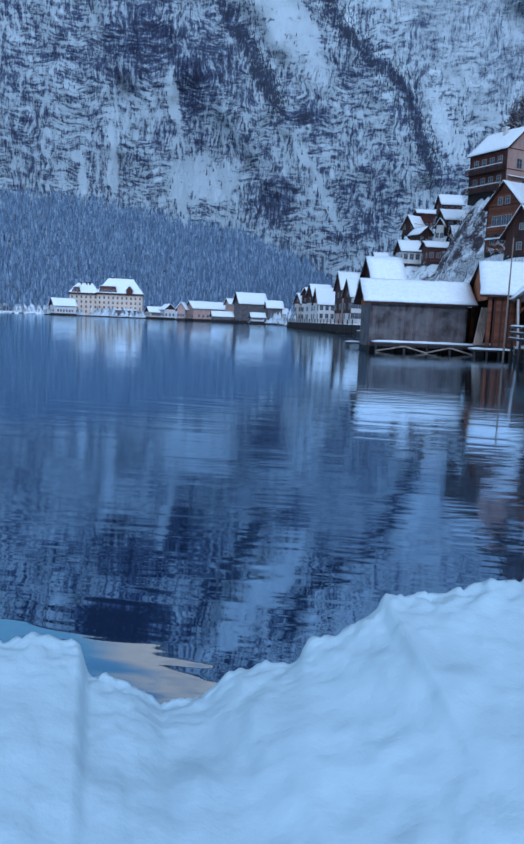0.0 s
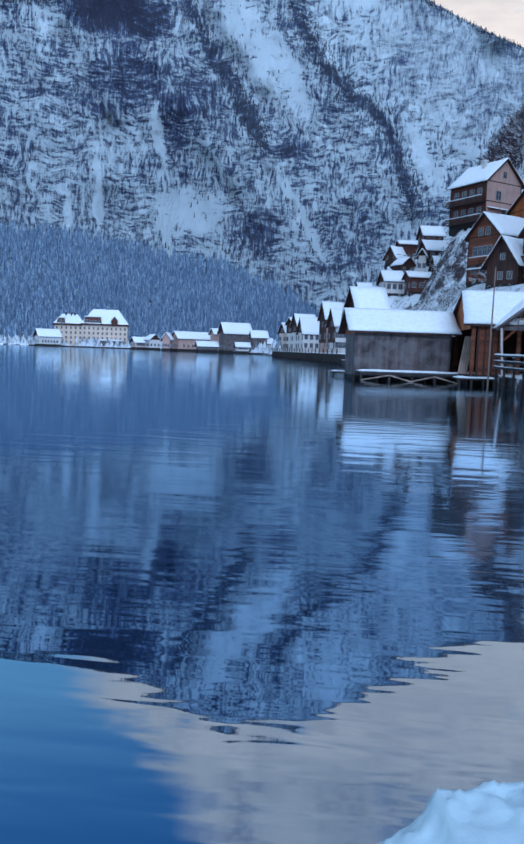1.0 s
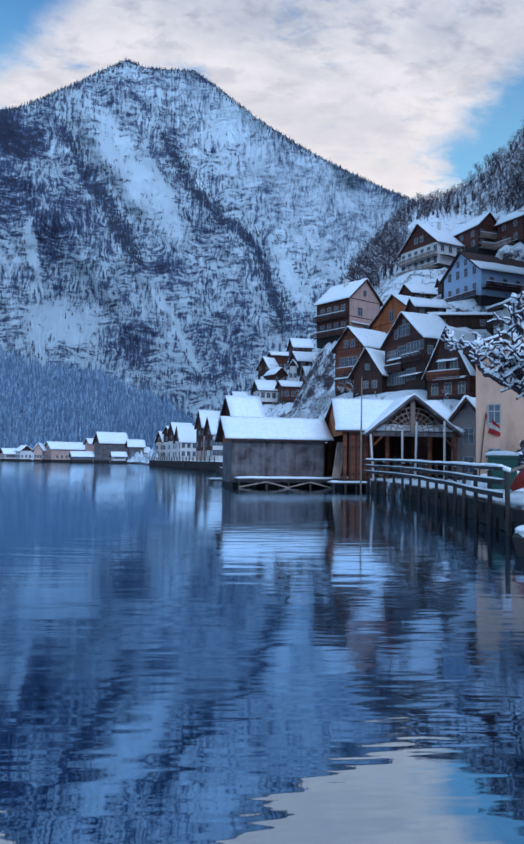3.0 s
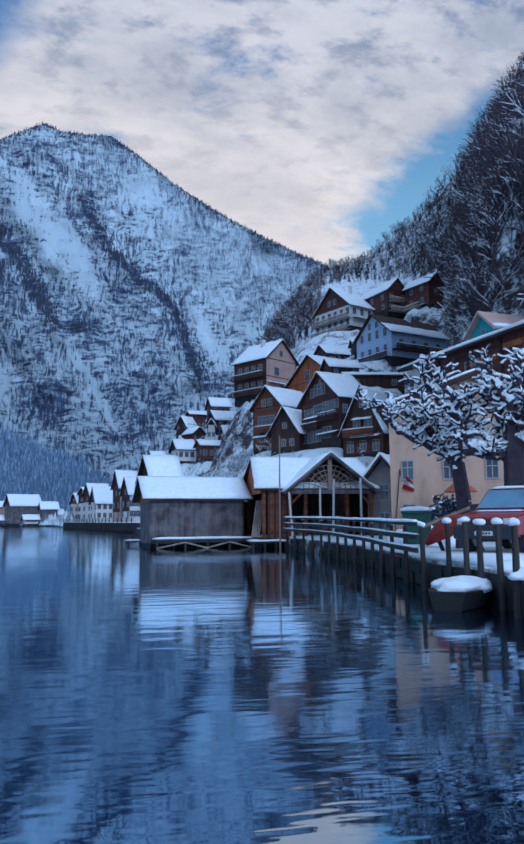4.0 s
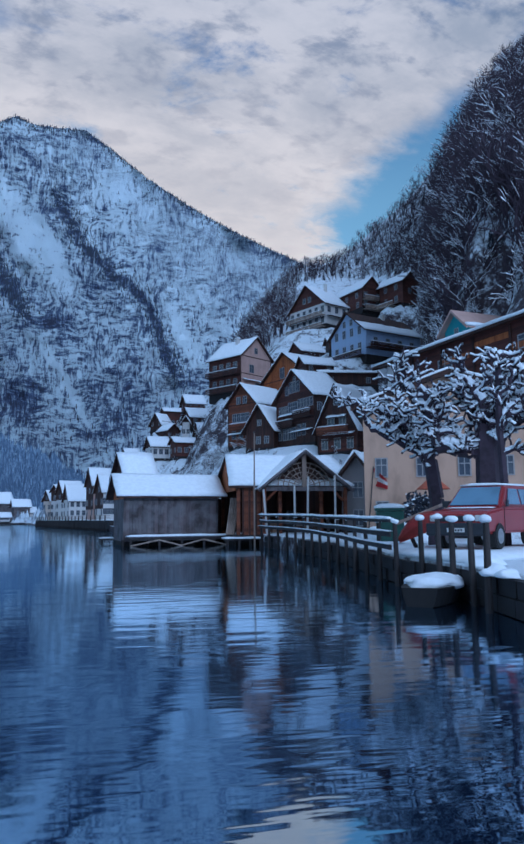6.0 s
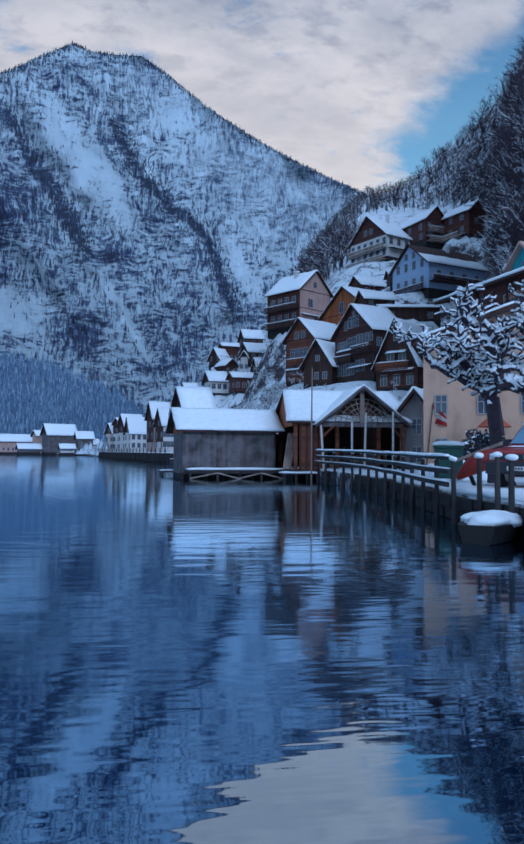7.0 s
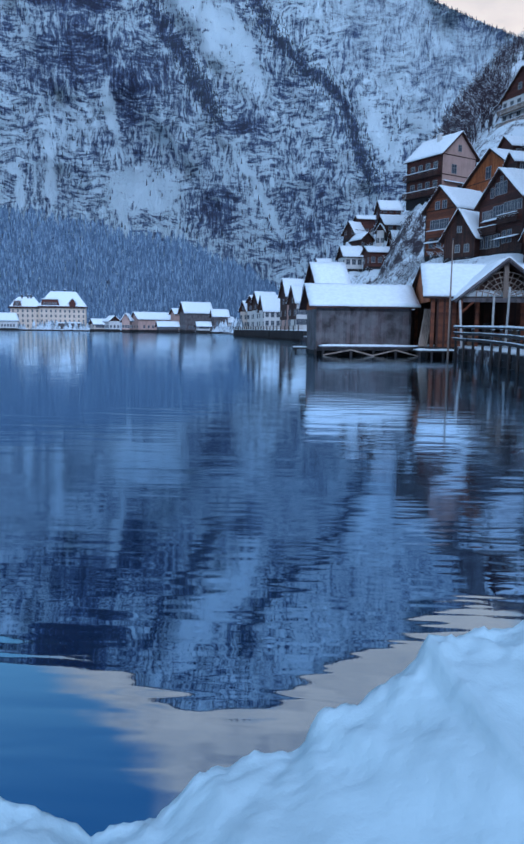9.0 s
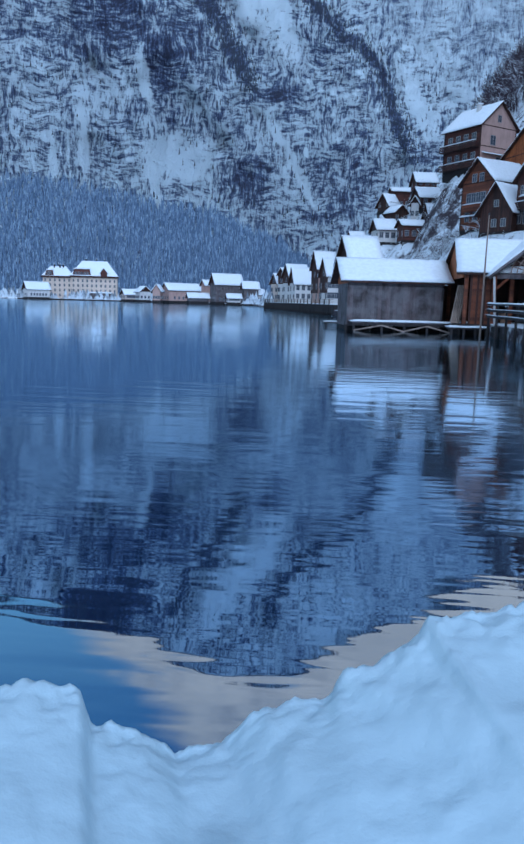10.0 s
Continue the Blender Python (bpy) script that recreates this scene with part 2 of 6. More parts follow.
# snowfields and couloirs raise the snow, wooded ribs and bare walls lower it: amount, bearing, rise, half width, half height, lean
bias = n.math("MULTIPLY", n.math("SUBTRACT", broad, 0.5), 0.30)
for amount, args in ((0.17, (-12.0, 10.3, 3.1, 2.1)), (0.22, (-13.6, 8.0, 0.5, 2.6, 0.28)), (0.18, (-4.7, 20.4, 1.0, 3.7, 0.45)),
                     (-0.15, (-3.1, 22.4, 0.6, 2.6, 0.75)), (-0.17, (0.5, 18.8, 0.7, 2.9, 1.28)), (-0.17, (4.2, 13.8, 0.6, 4.2, 0.45)),
                     (0.17, (5.9, 14.4, 0.8, 3.4, 0.52)), (-0.16, (-9.4, 19.8, 0.75, 5.8, 0.69)), (0.17, (-7.6, 22.4, 1.7, 4.6, 0.6)),
                     (-0.30, (-18.0, 23.4, 4.6, 1.8, 0.25)), (-0.09, (-17.0, 19.4, 3.0, 2.4)), (-0.10, (-12.9, 16.6, 2.0, 2.2)), (-0.10, (-11.0, 18.6, 1.6, 3.0, 0.5)),
                     (0.19, (-3.4, 10.5, 0.55, 3.6, 0.6)), (-0.13, (-6.6, 9.2, 2.3, 2.2)), (-0.12, (-4.4, 15.2, 1.8, 1.1)), (0.20, (-19.05, 11.2, 0.42, 3.0)),
                     (0.19, (-21.2, 10.0, 0.35, 2.2)), (0.19, (-14.6, 15.6, 0.6, 2.8, 0.25)), (0.04, (7.6, 15.5, 2.6, 7.0, 0.5)), (0.06, (1.0, 24.5, 4.5, 4.0, 0.5)), (-0.07, (-16.5, 17.5, 5.0, 7.0)),
                     (0.12, (-17.5, 14.5, 2.6, 2.6)), (-0.06, (0.5, 9.0, 3.0, 3.5))):
    bias = n.math("MULTIPLY_ADD", spot(*args), amount, bias)
terraced = n.ramp(n.noise(q, 0.40, 3.0, 0.5, 0.6), 0.42, 0.58)
sheer = n.math("SUBTRACT", 1.0, terraced)
grain = 0.0
for field, weight in ((streak, n.math("MULTIPLY_ADD", sheer, 0.85, 0.35)), (ledge, n.math("MULTIPLY_ADD", terraced, 0.95, 0.25)), (strokes, 0.36), (speck, 0.30), (rib, 0.55)):
    grain = n.math("MULTIPLY_ADD", n.math("SUBTRACT", field, 0.5), weight, grain)
# distance haze put into the upper far slope's colour: flatter, with less dark rock
veiled = n.math("MAXIMUM", spot(8.5, 21.0, 8.5, 6.5, 0.6), n.math("MULTIPLY", spot(0.0, 27.0, 6.0, 3.5, 0.5), 0.7))
f = n.math("ADD", n.math("ADD", 0.545, bias), n.math("MULTIPLY", grain, n.math("SUBTRACT", 1.0, n.math("MULTIPLY", veiled, 0.55))))
f = n.math("MULTIPLY_ADD", veiled, 0.005, f)
mask = n.ramp(f, 0.43, 0.62)
# blue distance haze is tinted into the rock colours and, faintly, the snow
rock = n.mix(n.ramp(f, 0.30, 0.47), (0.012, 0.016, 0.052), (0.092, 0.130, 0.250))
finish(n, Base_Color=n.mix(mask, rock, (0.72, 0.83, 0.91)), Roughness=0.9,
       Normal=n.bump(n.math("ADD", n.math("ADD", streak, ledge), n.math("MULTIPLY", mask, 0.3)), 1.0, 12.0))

# hillside: leaf litter, rock and undergrowth under broken snow
m, n = material("snowy_hillside_ground")
HILL = m
g = n.add("ShaderNodeNewGeometry")
p = g.outputs["Position"]
nz = n.split(g.outputs["Normal"])[2]
f = n.math("ADD", n.math("MULTIPLY", n.noise(p, 0.35, 6.0, 0.65), 1.0), n.math("MULTIPLY", n.noise(p, 2.2, 4.0, 0.7), 0.5))
f = n.math("ADD", f, n.math("MULTIPLY", nz, 0.45))
mask = n.ramp(f, 0.90, 1.12)
soil = n.mix(n.noise(p, 1.5, 4.0), (0.022, 0.016, 0.022), (0.065, 0.046, 0.056))
finish(n, Base_Color=n.mix(mask, soil, (0.80, 0.85, 0.90)), Roughness=0.9, Normal=n.bump(n.noise(p, 1.2, 6.0, 0.7), 0.9, 0.5))


# ---- mesh helpers ----
def thing(name, label, category, m=None, group="", kind=""):
    ob = tagged(new(name), label, category, group, kind)
    ob.empty_display_size = 0.2
    if m is not None:
        ob.matrix_world = m
    return ob


def mesh_of(bm, mat, name="mesh", smooth=False):
    data = bpy.data.meshes.new(name)
    if smooth:
        for fc in bm.faces:
            fc.smooth = True
    bm.to_mesh(data)
    bm.free()
    for one in (mat if isinstance(mat, (list, tuple)) else (mat,)):
        data.materials.append(one)
    return data


def part(name, bm, mat, parent=None, label="", smooth=False):
    """One mesh object under a thing or a part; bm is a bmesh or ready mesh data."""
    data = bm if isinstance(bm, bpy.types.Mesh) else mesh_of(bm, mat, name, smooth)
    ob = new(name, data)
    if parent is not None:
        ob.parent = parent
    return tagged(ob, label)


def box(bm, lo, hi, m=None, bevel=0.0):
    made = bmesh.ops.create_cube(bm, size=1.0)["verts"]
    size = [h - l for l, h in zip(lo, hi)]
    mid = [(h + l) / 2 for l, h in zip(lo, hi)]
    for v in made:
        v.co = Vector([v.co[i] * size[i] + mid[i] for i in range(3)])
        if m is not None:
            v.co = m @ v.co
    if bevel:
        edges = {e for v in made for e in v.link_edges}
        bmesh.ops.bevel(bm, geom=list(edges), offset=bevel, segments=2, affect="EDGES", profile=0.6)
    return bm


def tube(bm, pts, radii, sides=6, cap=True):
    """A round bar through the points."""
    rings = []
    for i, p in enumerate(pts):
        d = (Vector(pts[min(i + 1, len(pts) - 1)]) - Vector(pts[max(i - 1, 0)]))
        if d.length < 1e-6:
            d = Vector((0, 0, 1))
        d.normalize()
        side = d.cross(Vector((0, 0, 1)) if abs(d.z) < 0.9 else Vector((1, 0, 0))).normalized()
        other = d.cross(side)
        rings.append([bm.verts.new(Vector(p) + radii[i] * (cos(2 * pi * k / sides) * side + sin(2 * pi * k / sides) * other)) for k in range(sides)])
    for r0, r1 in zip(rings, rings[1:]):
        for k in range(sides):
            bm.faces.new((r0[k], r0[(k + 1) % sides], r1[(k + 1) % sides], r1[k]))
    if cap:
        bm.faces.new(rings[0])
        bm.faces.new(list(reversed(rings[-1])))
    return bm


def snow_slab(bm, a, b, c, d, thick, cells=0.7, seed=0.0, rag=0.12):
    """A soft slab of snow over the four corners a, b (one edge) and d, c (the edge across), with ragged rounded rims."""
    a, b, c, d = (Vector(v) for v in (a, b, c, d))
    nx = max(3, min(26, int((b - a).length / cells)))
    ny = max(3, min(16, int((d - a).length / cells)))
    normal = (b - a).cross(d - a).normalized()
    if normal.z < 0:
        normal = -normal
    top, under = [], []
    for j in range(ny + 1):
        row_t, row_u = [], []
        for i in range(nx + 1):
            u, v = i / nx, j / ny
            p = a.lerp(b, u).lerp(d.lerp(c, u), v)
            rim = min(i, nx - i, j, ny - j)
            k = noise.noise(Vector((p.x * 0.9 + seed, p.y * 0.9, p.z * 0.9)))
            h = thick * ((0.45, 0.9, 1.0)[min(rim, 2)] + 0.25 * k)
            out = Vector((0, 0, 0))
            if rim == 0:
                out = ((b - a).normalized() * ((i == nx) - (i == 0)) + (d - a).normalized() * ((j == ny) - (j == 0))) * rag * (0.2 + k)
            row_t.append(bm.verts.new(p + normal * h + out))
            row_u.append(bm.verts.new(p + normal * 0.01 + out * 0.8))
        top.append(row_t)
        under.append(row_u)
    for j in range(ny):
        for i in range(nx):
            bm.faces.new((top[j][i], top[j][i + 1], top[j + 1][i + 1], top[j + 1][i]))
            bm.faces.new((under[j + 1][i], under[j + 1][i + 1], under[j][i + 1], under[j][i]))
    for i in range(nx):
        bm.faces.new((under[0][i], under[0][i + 1], top[0][i + 1], top[0][i]))
        bm.faces.new((top[ny][i], top[ny][i + 1], under[ny][i + 1], under[ny][i]))
    for j in range(ny):
        bm.faces.new((top[j][0], top[j + 1][0], under[j + 1][0], under[j][0]))
        bm.faces.new((under[j][nx], under[j + 1][nx], top[j + 1][nx], top[j][nx]))
    return bm


def polar(az, dist, z=0.0):
    a = radians(az)
    return Vector((dist * sin(a), dist * cos(a), z))


def along(table, x):
    """Smooth-free reading between the pairs of a table."""
    return float(np.interp(x, [r[0] for r in table], [r[1] for r in table]))


# ---- ground: one snowy sheet from the shore, rising into the village hill ----
SHORE = [(-180, 3), (-120, 30), (-60, 500), (-21, 420), (-15, 405), (-9, 335), (-5.3, 300), (-4.9, 236), (-3.5, 207), (-1.5, 165), (0.2, 134), (1.0, 90), (3.0, 72), (9.2, 62),
         (11.5, 57), (12.6, 50), (13.2, 47), (16.2, 39), (18.8, 31), (22.8, 22.6), (29.5, 16.6), (36, 14), (60, 10), (100, 8), (180, 3)]
FLAT = [(-180, 400), (-60, 600), (-21, 520), (-5, 420), (0, 190), (3, 123), (9, 102), (13, 90), (20, 84), (23.5, 60), (25, 44), (30, 38), (40, 44), (100, 60), (180, 200)]
CREST = [(-180, 0), (-8, 0), (-3, 0.3), (0, 1.2), (2, 3.6), (4, 6.0), (6, 8.0), (8.8, 11), (11, 15.2), (13.3, 18), (15.1, 19.6), (18.3, 20.0), (22.4, 22.8),
         (25.1, 24.8), (28.4, 28.0), (32.6, 32.2), (37, 33), (45, 27), (60, 20), (100, 10), (150, 3), (180, 0)]
BACK = [(-180, 600), (-60, 900), (-5, 600), (0, 400), (3, 255), (9, 270), (15, 337), (30, 300), (45, 240), (100, 180), (180, 400)]


PADS = []  # level terraces under the hillside houses: x, y, height, radius


def ground_z(x, y):
    az, d = math.degrees(atan2(x, y)), hypot(x, y)
    s, f, b = along(SHORE, az), along(FLAT, az), along(BACK, az)
    base = 0.85
    if d < s:
        return -2.0
    if d <= f:
        return base
    top = 2 + b * tan(radians(along(CREST, az)))
    t = min(1.0, (d - f) / (b - f))
    z = base + max(0.0, top - base) * t ** along([(-180, 1), (18, 1), (21, 1.5), (24.8, 1.6), (27, 1.05), (29, 0.9), (180, 0.9)], az)
    if d > b:
        z = max(base, z - (d - b) * 0.4)
    z += 0.9 * min(1, t * 12) * noise.noise(Vector((x * 0.09, y * 0.09, 0))) * min(1.0, max(top, 0) / 10)
    best, level = 0.0, z
    for px, py, pz, pr in PADS:
        far = hypot(x - px, y - py)
        k = min(1.0, max(0.0, (2.8 * pr - far) / (1.8 * pr)))
        if k > best:
            best, level = k, pz
    return z + (level - z) * best * min(1.0, (d - f) / 6)


def build_ground():
    bm = bmesh.new()
    azs = [-180 + 3 * i for i in range(40)] + [-60 + 1.5 * i for i in range(38)] + [-3 + 0.5 * i for i in range(90)] + [42 + 3 * i for i in range(47)]
    cols = []
    for az in azs:
        s, f, b = along(SHORE, az), along(FLAT, az), along(BACK, az)
        ds = [s - 0.02, s, s + 0.4] + [s + 0.4 + (f - s - 0.4) * k / 5 for k in range(1, 6)] + [f + (b - f) * (k / 76) for k in range(1, 77)] + [b * 1.15, b * 1.5 + 100, b * 2 + 900]
        col = []
        for k, d in enumerate(ds):
            p = polar(az, d)
            z = -2.5 if k == 0 else (0.80 if k == 1 else ground_z(p.x, p.y))
            col.append(bm.verts.new((p.x, p.y, z)))
        cols.append(col)
    for c0, c1 in zip(cols, cols[1:]):
        for k in range(len(c0) - 1):
            bm.faces.new((c0[k], c0[k + 1], c1[k + 1], c1[k]))
    ob = part("ground", bm, HILL, smooth=True)
    tagged(ob, "snow-covered shore and steep village hillside above the lake", "ground", kind="structure")
    return ob


# ---- lake ----
bm = bmesh.new()
ring = [bm.verts.new((2600 * cos(2 * pi * k / 48), 2600 * sin(2 * pi * k / 48), 0)) for k in range(48)]
bm.faces.new(ring)
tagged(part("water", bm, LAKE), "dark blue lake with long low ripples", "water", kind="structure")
bm = bmesh.new()
ring = [bm.verts.new((2600 * cos(2 * pi * k / 48), 2600 * sin(2 * pi * k / 48), -3)) for k in range(48)]
bm.faces.new(ring)
tagged(part("lake_bed", bm, STONE), "dark lake bed under the water", "ground", kind="structure")

# ---- mountain across the lake ----
RIDGE = [(-75, 12), (-50, 18), (-30, 22), (-18.4, 24.65), (-16, 25.2), (-14.4, 26.0), (-11.6, 27.45), (-9.6, 28.5), (-7.7, 29.35), (-6.3, 28.95), (-2.3, 29.05), (-0.4, 28.1),
         (2.55, 26.3), (6.3, 24.3), (10.0, 22.5), (12.6, 21.35), (14.9, 20.35), (19, 18.5), (30, 15), (60, 12)]
FOOT = [(-75, 640), (-21, 560), (-8, 470), (0, 420), (20, 520), (60, 640)]
WOODS = [(-75, 8), (-21, 8.2), (-14.4, 7.2), (-9, 6.2), (-3.8, 4.0), (0, 1.2), (3, 0.2), (60, 0.2)]


def face_distance(az, e):
    r, f, wd = along(RIDGE, az), along(FOOT, az), max(0.15, along(WOODS, az))
    if e <= wd:
        return f + 230 * e / wd
    t = (e - wd) / max(0.5, r - wd)
    d = f + 230 + (1350 - f - 230) * t ** 0.9
    # the dark near buttress stands in front of the paler face behind it, parted by a slanting edge
    edge = -13.6 + (24.6 - e) * 0.83
    d += 90 * (1 / (1 + math.exp(-(az - edge) * 2.2))) * min(1, t * 3)
    edge2 = -5.2 + (24.9 - e) * 0.86
    d += 80 * (1 / (1 + math.exp(-(az - edge2) * 2.2))) * min(1, t * 3)
    v = Vector((az * 0.35, e * 0.30, 3.1))
    d += 45 * (noise.fractal(v, 1.0, 2.1, 3) if t > 0 else 0) * min(1, t * 5)
    d -= 95 * abs(noise.noise(Vector(((az + 0.8 * e) * 0.22, (e - 0.8 * az) * 0.05, 7.0)))) * min(1, t * 4)
    return d


def face_point(az, e):
    d = face_distance(az, e)
    return polar(az, d, 2 + d * tan(radians(e)))


def build_mountain():
    azs = list(np.arange(-75, -30, 1.0)) + list(np.arange(-30, 22, 0.2)) + list(np.arange(22, 61, 1.0))
    rows = 120
    verts, uvs, faces = [], [], []
    for az in azs:
        r = along(RIDGE, az) + 0.10 * noise.noise(Vector((az * 2.0, 0, 5))) + 0.06 * noise.noise(Vector((az * 7.0, 0, 5)))
        for k in range(rows + 1):
            e = r * k / rows
            p = face_point(az, e)
            if k == 0:
                p.z = -1.0
            verts.append(p)
            uvs.append((az, e))
        d = face_distance(az, r)
        for back, drop in ((150, 0.93), (700, 0.45), (1300, 0.0)):
            p = polar(az, d + back, (2 + d * tan(radians(r))) * drop)
            verts.append(p)
            uvs.append((az, r))
    n = rows + 4
    for i in range(len(azs) - 1):
        for k in range(n - 1):
            faces.append((i * n + k, (i + 1) * n + k, (i + 1) * n + k + 1, i * n + k + 1))
    data = bpy.data.meshes.new("mountain")
    data.from_pydata(verts, [], faces)
    layer = data.uv_layers.new(name="bearing")
    flat = np.array(uvs, dtype=np.float32)[np.fromiter((l.vertex_index for l in data.loops), dtype=np.int64)]
    layer.data.foreach_set("uv", flat.ravel())
    data.polygons.foreach_set("use_smooth", [True] * len(faces))
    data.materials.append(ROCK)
    ob = new("mountain", data)
    return tagged(ob, "steep snow-dusted limestone mountain across the lake", "mountain", kind="structure")


build_mountain()


def spikes(name, label, spots, mat):
    """Many far conifers as one joined mesh: narrow uneven pyramids."""
    verts, faces = [], []
    for p, h, wd in spots:
        k, t0 = len(verts), random.uniform(0, 1.5)
        for low, wide in ((-0.05, 1.0), (0.42, 0.62)):
            for s in range(4):
                a2 = t0 + s * pi / 2 + low
                rr = wd * wide * random.uniform(0.75, 1.2)
                verts.append((p.x + rr * cos(a2), p.y + rr * sin(a2), p.z + h * low))
            verts.append((p.x, p.y, p.z + h * (0.6 if low < 0 else 1.0)))
        for b0 in (k, k + 5):
            for s in range(4):
                faces.append((b0 + s, b0 + (s + 1) % 4, b0 + 4))
    data = bpy.data.meshes.new(name)
    data.from_pydata(verts, [], faces)
    data.materials.append(mat)
    return tagged(new(name, data), label, "forest", kind="stuff")


def far_forest():
    rnd = random.Random(5)
    spots = []
    while len(spots) < 13000:
        az = rnd.uniform(-32, 3)
        top = along(WOODS, az)
        e = rnd.uniform(0.02, 1.0) ** 0.9 * (top + rnd.uniform(-0.6, 0.5))
        if e <= 0:
            continue
        spots.append((face_point(az, e), rnd.uniform(5, 11), rnd.uniform(0.9, 1.7)))
    return spikes("lower_forest", "dense frosted conifer forest at the mountain foot, coloured with haze", spots, HAZY_CONIFER)


RIBS = [(-4.5, 24.2, -1.8, 20.6), (-1.8, 20.6, 2.8, 17.0), (2.8, 17.0, 5.7, 10.6), (-12.5, 24.3, -8.9, 19.1), (-8.9, 19.1, -6.4, 15.4)]


def face_trees():
    """Conifers on the dark shoulder, along the wooded ribs and on the ridge."""
    rnd = random.Random(6)
    spots = []
    while len(spots) < 4200:
        az = rnd.uniform(-30, 18)
        top, r = along(WOODS, az), along(RIDGE, az)
        pick = rnd.random()
        if pick < 0.22:
            a0, e0, a1, e1 = rnd.choice(RIBS)
            k = rnd.random()
            az, e = a0 + (a1 - a0) * k + rnd.gauss(0, 0.45), e0 + (e1 - e0) * k + rnd.gauss(0, 0.45)
        elif pick < 0.45:
            e = r - abs(rnd.gauss(0, 0.22))
        else:
            e = rnd.uniform(top, r)
            thick = 0.9 if az < -12.5 and e > 21.8 - 0.25 * (az + 12.5) * 0.4 else 0.10 + 0.5 * max(0.0, noise.noise(Vector((az * 0.5, e * 0.2, 2.0))))
            if rnd.random() > thick:
                continue
        spots.append((face_point(az, min(e, along(RIDGE, az))), rnd.uniform(3.5, 8.5), rnd.uniform(0.8, 1.5)))
    return spikes("cliff_trees", "scattered dark conifers clinging to the snowy cliffs", spots, CLIFF_CONIFER)


far_forest()
face_trees()


# ---- houses ----
TAKEN = []  # x, y, radius of what stands on the hill
WINDOW_MESHES = {}
HOMES = []


def window_meshes(wd, ht):
    key = (round(wd, 2), round(ht, 2))
    if key not in WINDOW_MESHES:
        t = 0.07
        xs = (-wd / 2 - t, -wd / 2, -0.025, 0.025, wd / 2, wd / 2 + t)
        zs = (-t, 0, ht * 0.62, ht * 0.62 + 0.05, ht, ht + t)
        fr = bmesh.new()
        dots = [[fr.verts.new((x, -0.06, z)) for x in xs] for z in zs]
        for j in range(5):
            for i in range(5):
                if not (i in (1, 3) and j in (1, 3)):
                    fr.faces.new((dots[j][i], dots[j][i + 1], dots[j + 1][i + 1], dots[j + 1][i]))
        more = bmesh.ops.extrude_face_region(fr, geom=fr.faces[:])
        bmesh.ops.translate(fr, verts=[v for v in more["geom"] if isinstance(v, bmesh.types.BMVert)], vec=(0, 0.08, 0))
        bmesh.ops.recalc_face_normals(fr, faces=fr.faces)
        gl = bmesh.new()
        box(gl, (-wd / 2, -0.025, 0), (wd / 2, 0.01, ht))
        WINDOW_MESHES[key] = (mesh_of(fr, FRAME_DULL, "window"), mesh_of(gl, GLASS_DARK, "pane"))
    return WINDOW_MESHES[key]


def add_window(parent, m, wd, ht):
    fr, gl = window_meshes(wd, ht)
    ob = part("window", fr, None, parent)
    ob.matrix_local = m
    part("pane", gl, None, ob)
    return ob


def face_pose(face, wd, ln, u, z):
    """Where a window sits: on the front gable f, the right side r, the left side l or the rear gable b; u runs from -1 to 1 along it."""
    if face == "f":
        return pose(u * wd / 2, 0, z)
    if face == "r":
        return pose(wd / 2, ln / 2 + u * ln / 2, z, 0, 0, 90)
    if face == "l":
        return pose(-wd / 2, ln / 2 - u * ln / 2, z, 0, 0, -90)
    return pose(-u * wd / 2, ln, z, 0, 0, 180)


def balcony(parent, face, wd, ln, z, u0, u1, mat=None, deep=1.0):
    mat = mat or WOOD_DARK
    span = (wd if face in "fb" else ln) / 2
    a0, a1 = u0 * span, u1 * span
    m = face_pose(face, wd, ln, 0, z)
    bm = bmesh.new()
    box(bm, (a0, -deep, -0.14), (a1, 0, 0.0))
    deck = part("balcony", bm, mat, parent)
    deck.matrix_local = m
    k = max(2, int((a1 - a0) / 1.6))
    for i in range(k + 1):
        x = a0 + (a1 - a0) * i / k
        bm = bmesh.new()
        box(bm, (x - 0.05, -deep, 0), (x + 0.05, -deep + 0.1, 1.0))
        part("baluster_post", bm, mat, deck)
    bm = bmesh.new()
    for zz in (0.12, 0.36, 0.60, 0.84):
        box(bm, (a0, -deep - 0.03, zz), (a1, -deep, zz + 0.18))
    part("railing", bm, mat, deck)
    bm = bmesh.new()
    snow_slab(bm, (a0, -deep - 0.10, 1.03), (a1, -deep - 0.10, 1.03), (a1, -deep + 0.14, 1.03), (a0, -deep + 0.14, 1.03), 0.16, 0.5, a0)
    part("railing_snow", bm, SNOW, deck, smooth=True)


def chimney(parent, x, y, z0, z1, mat=None):
    bm = bmesh.new()
    box(bm, (x - 0.35, y - 0.35, z0), (x + 0.35, y + 0.35, z1), bevel=0.03)
    box(bm, (x - 0.43, y - 0.43, z1 - 0.18), (x + 0.43, y + 0.43, z1 - 0.05))
    ch = part("chimney", bm, mat or PLASTER_WHITE, parent)
    bm = bmesh.new()
    snow_slab(bm, (x - 0.45, y - 0.45, z1), (x + 0.45, y - 0.45, z1), (x + 0.45, y + 0.45, z1), (x - 0.45, y + 0.45, z1), 0.25, 0.25, x)
    part("chimney_snow", bm, SNOW, ch, smooth=True)


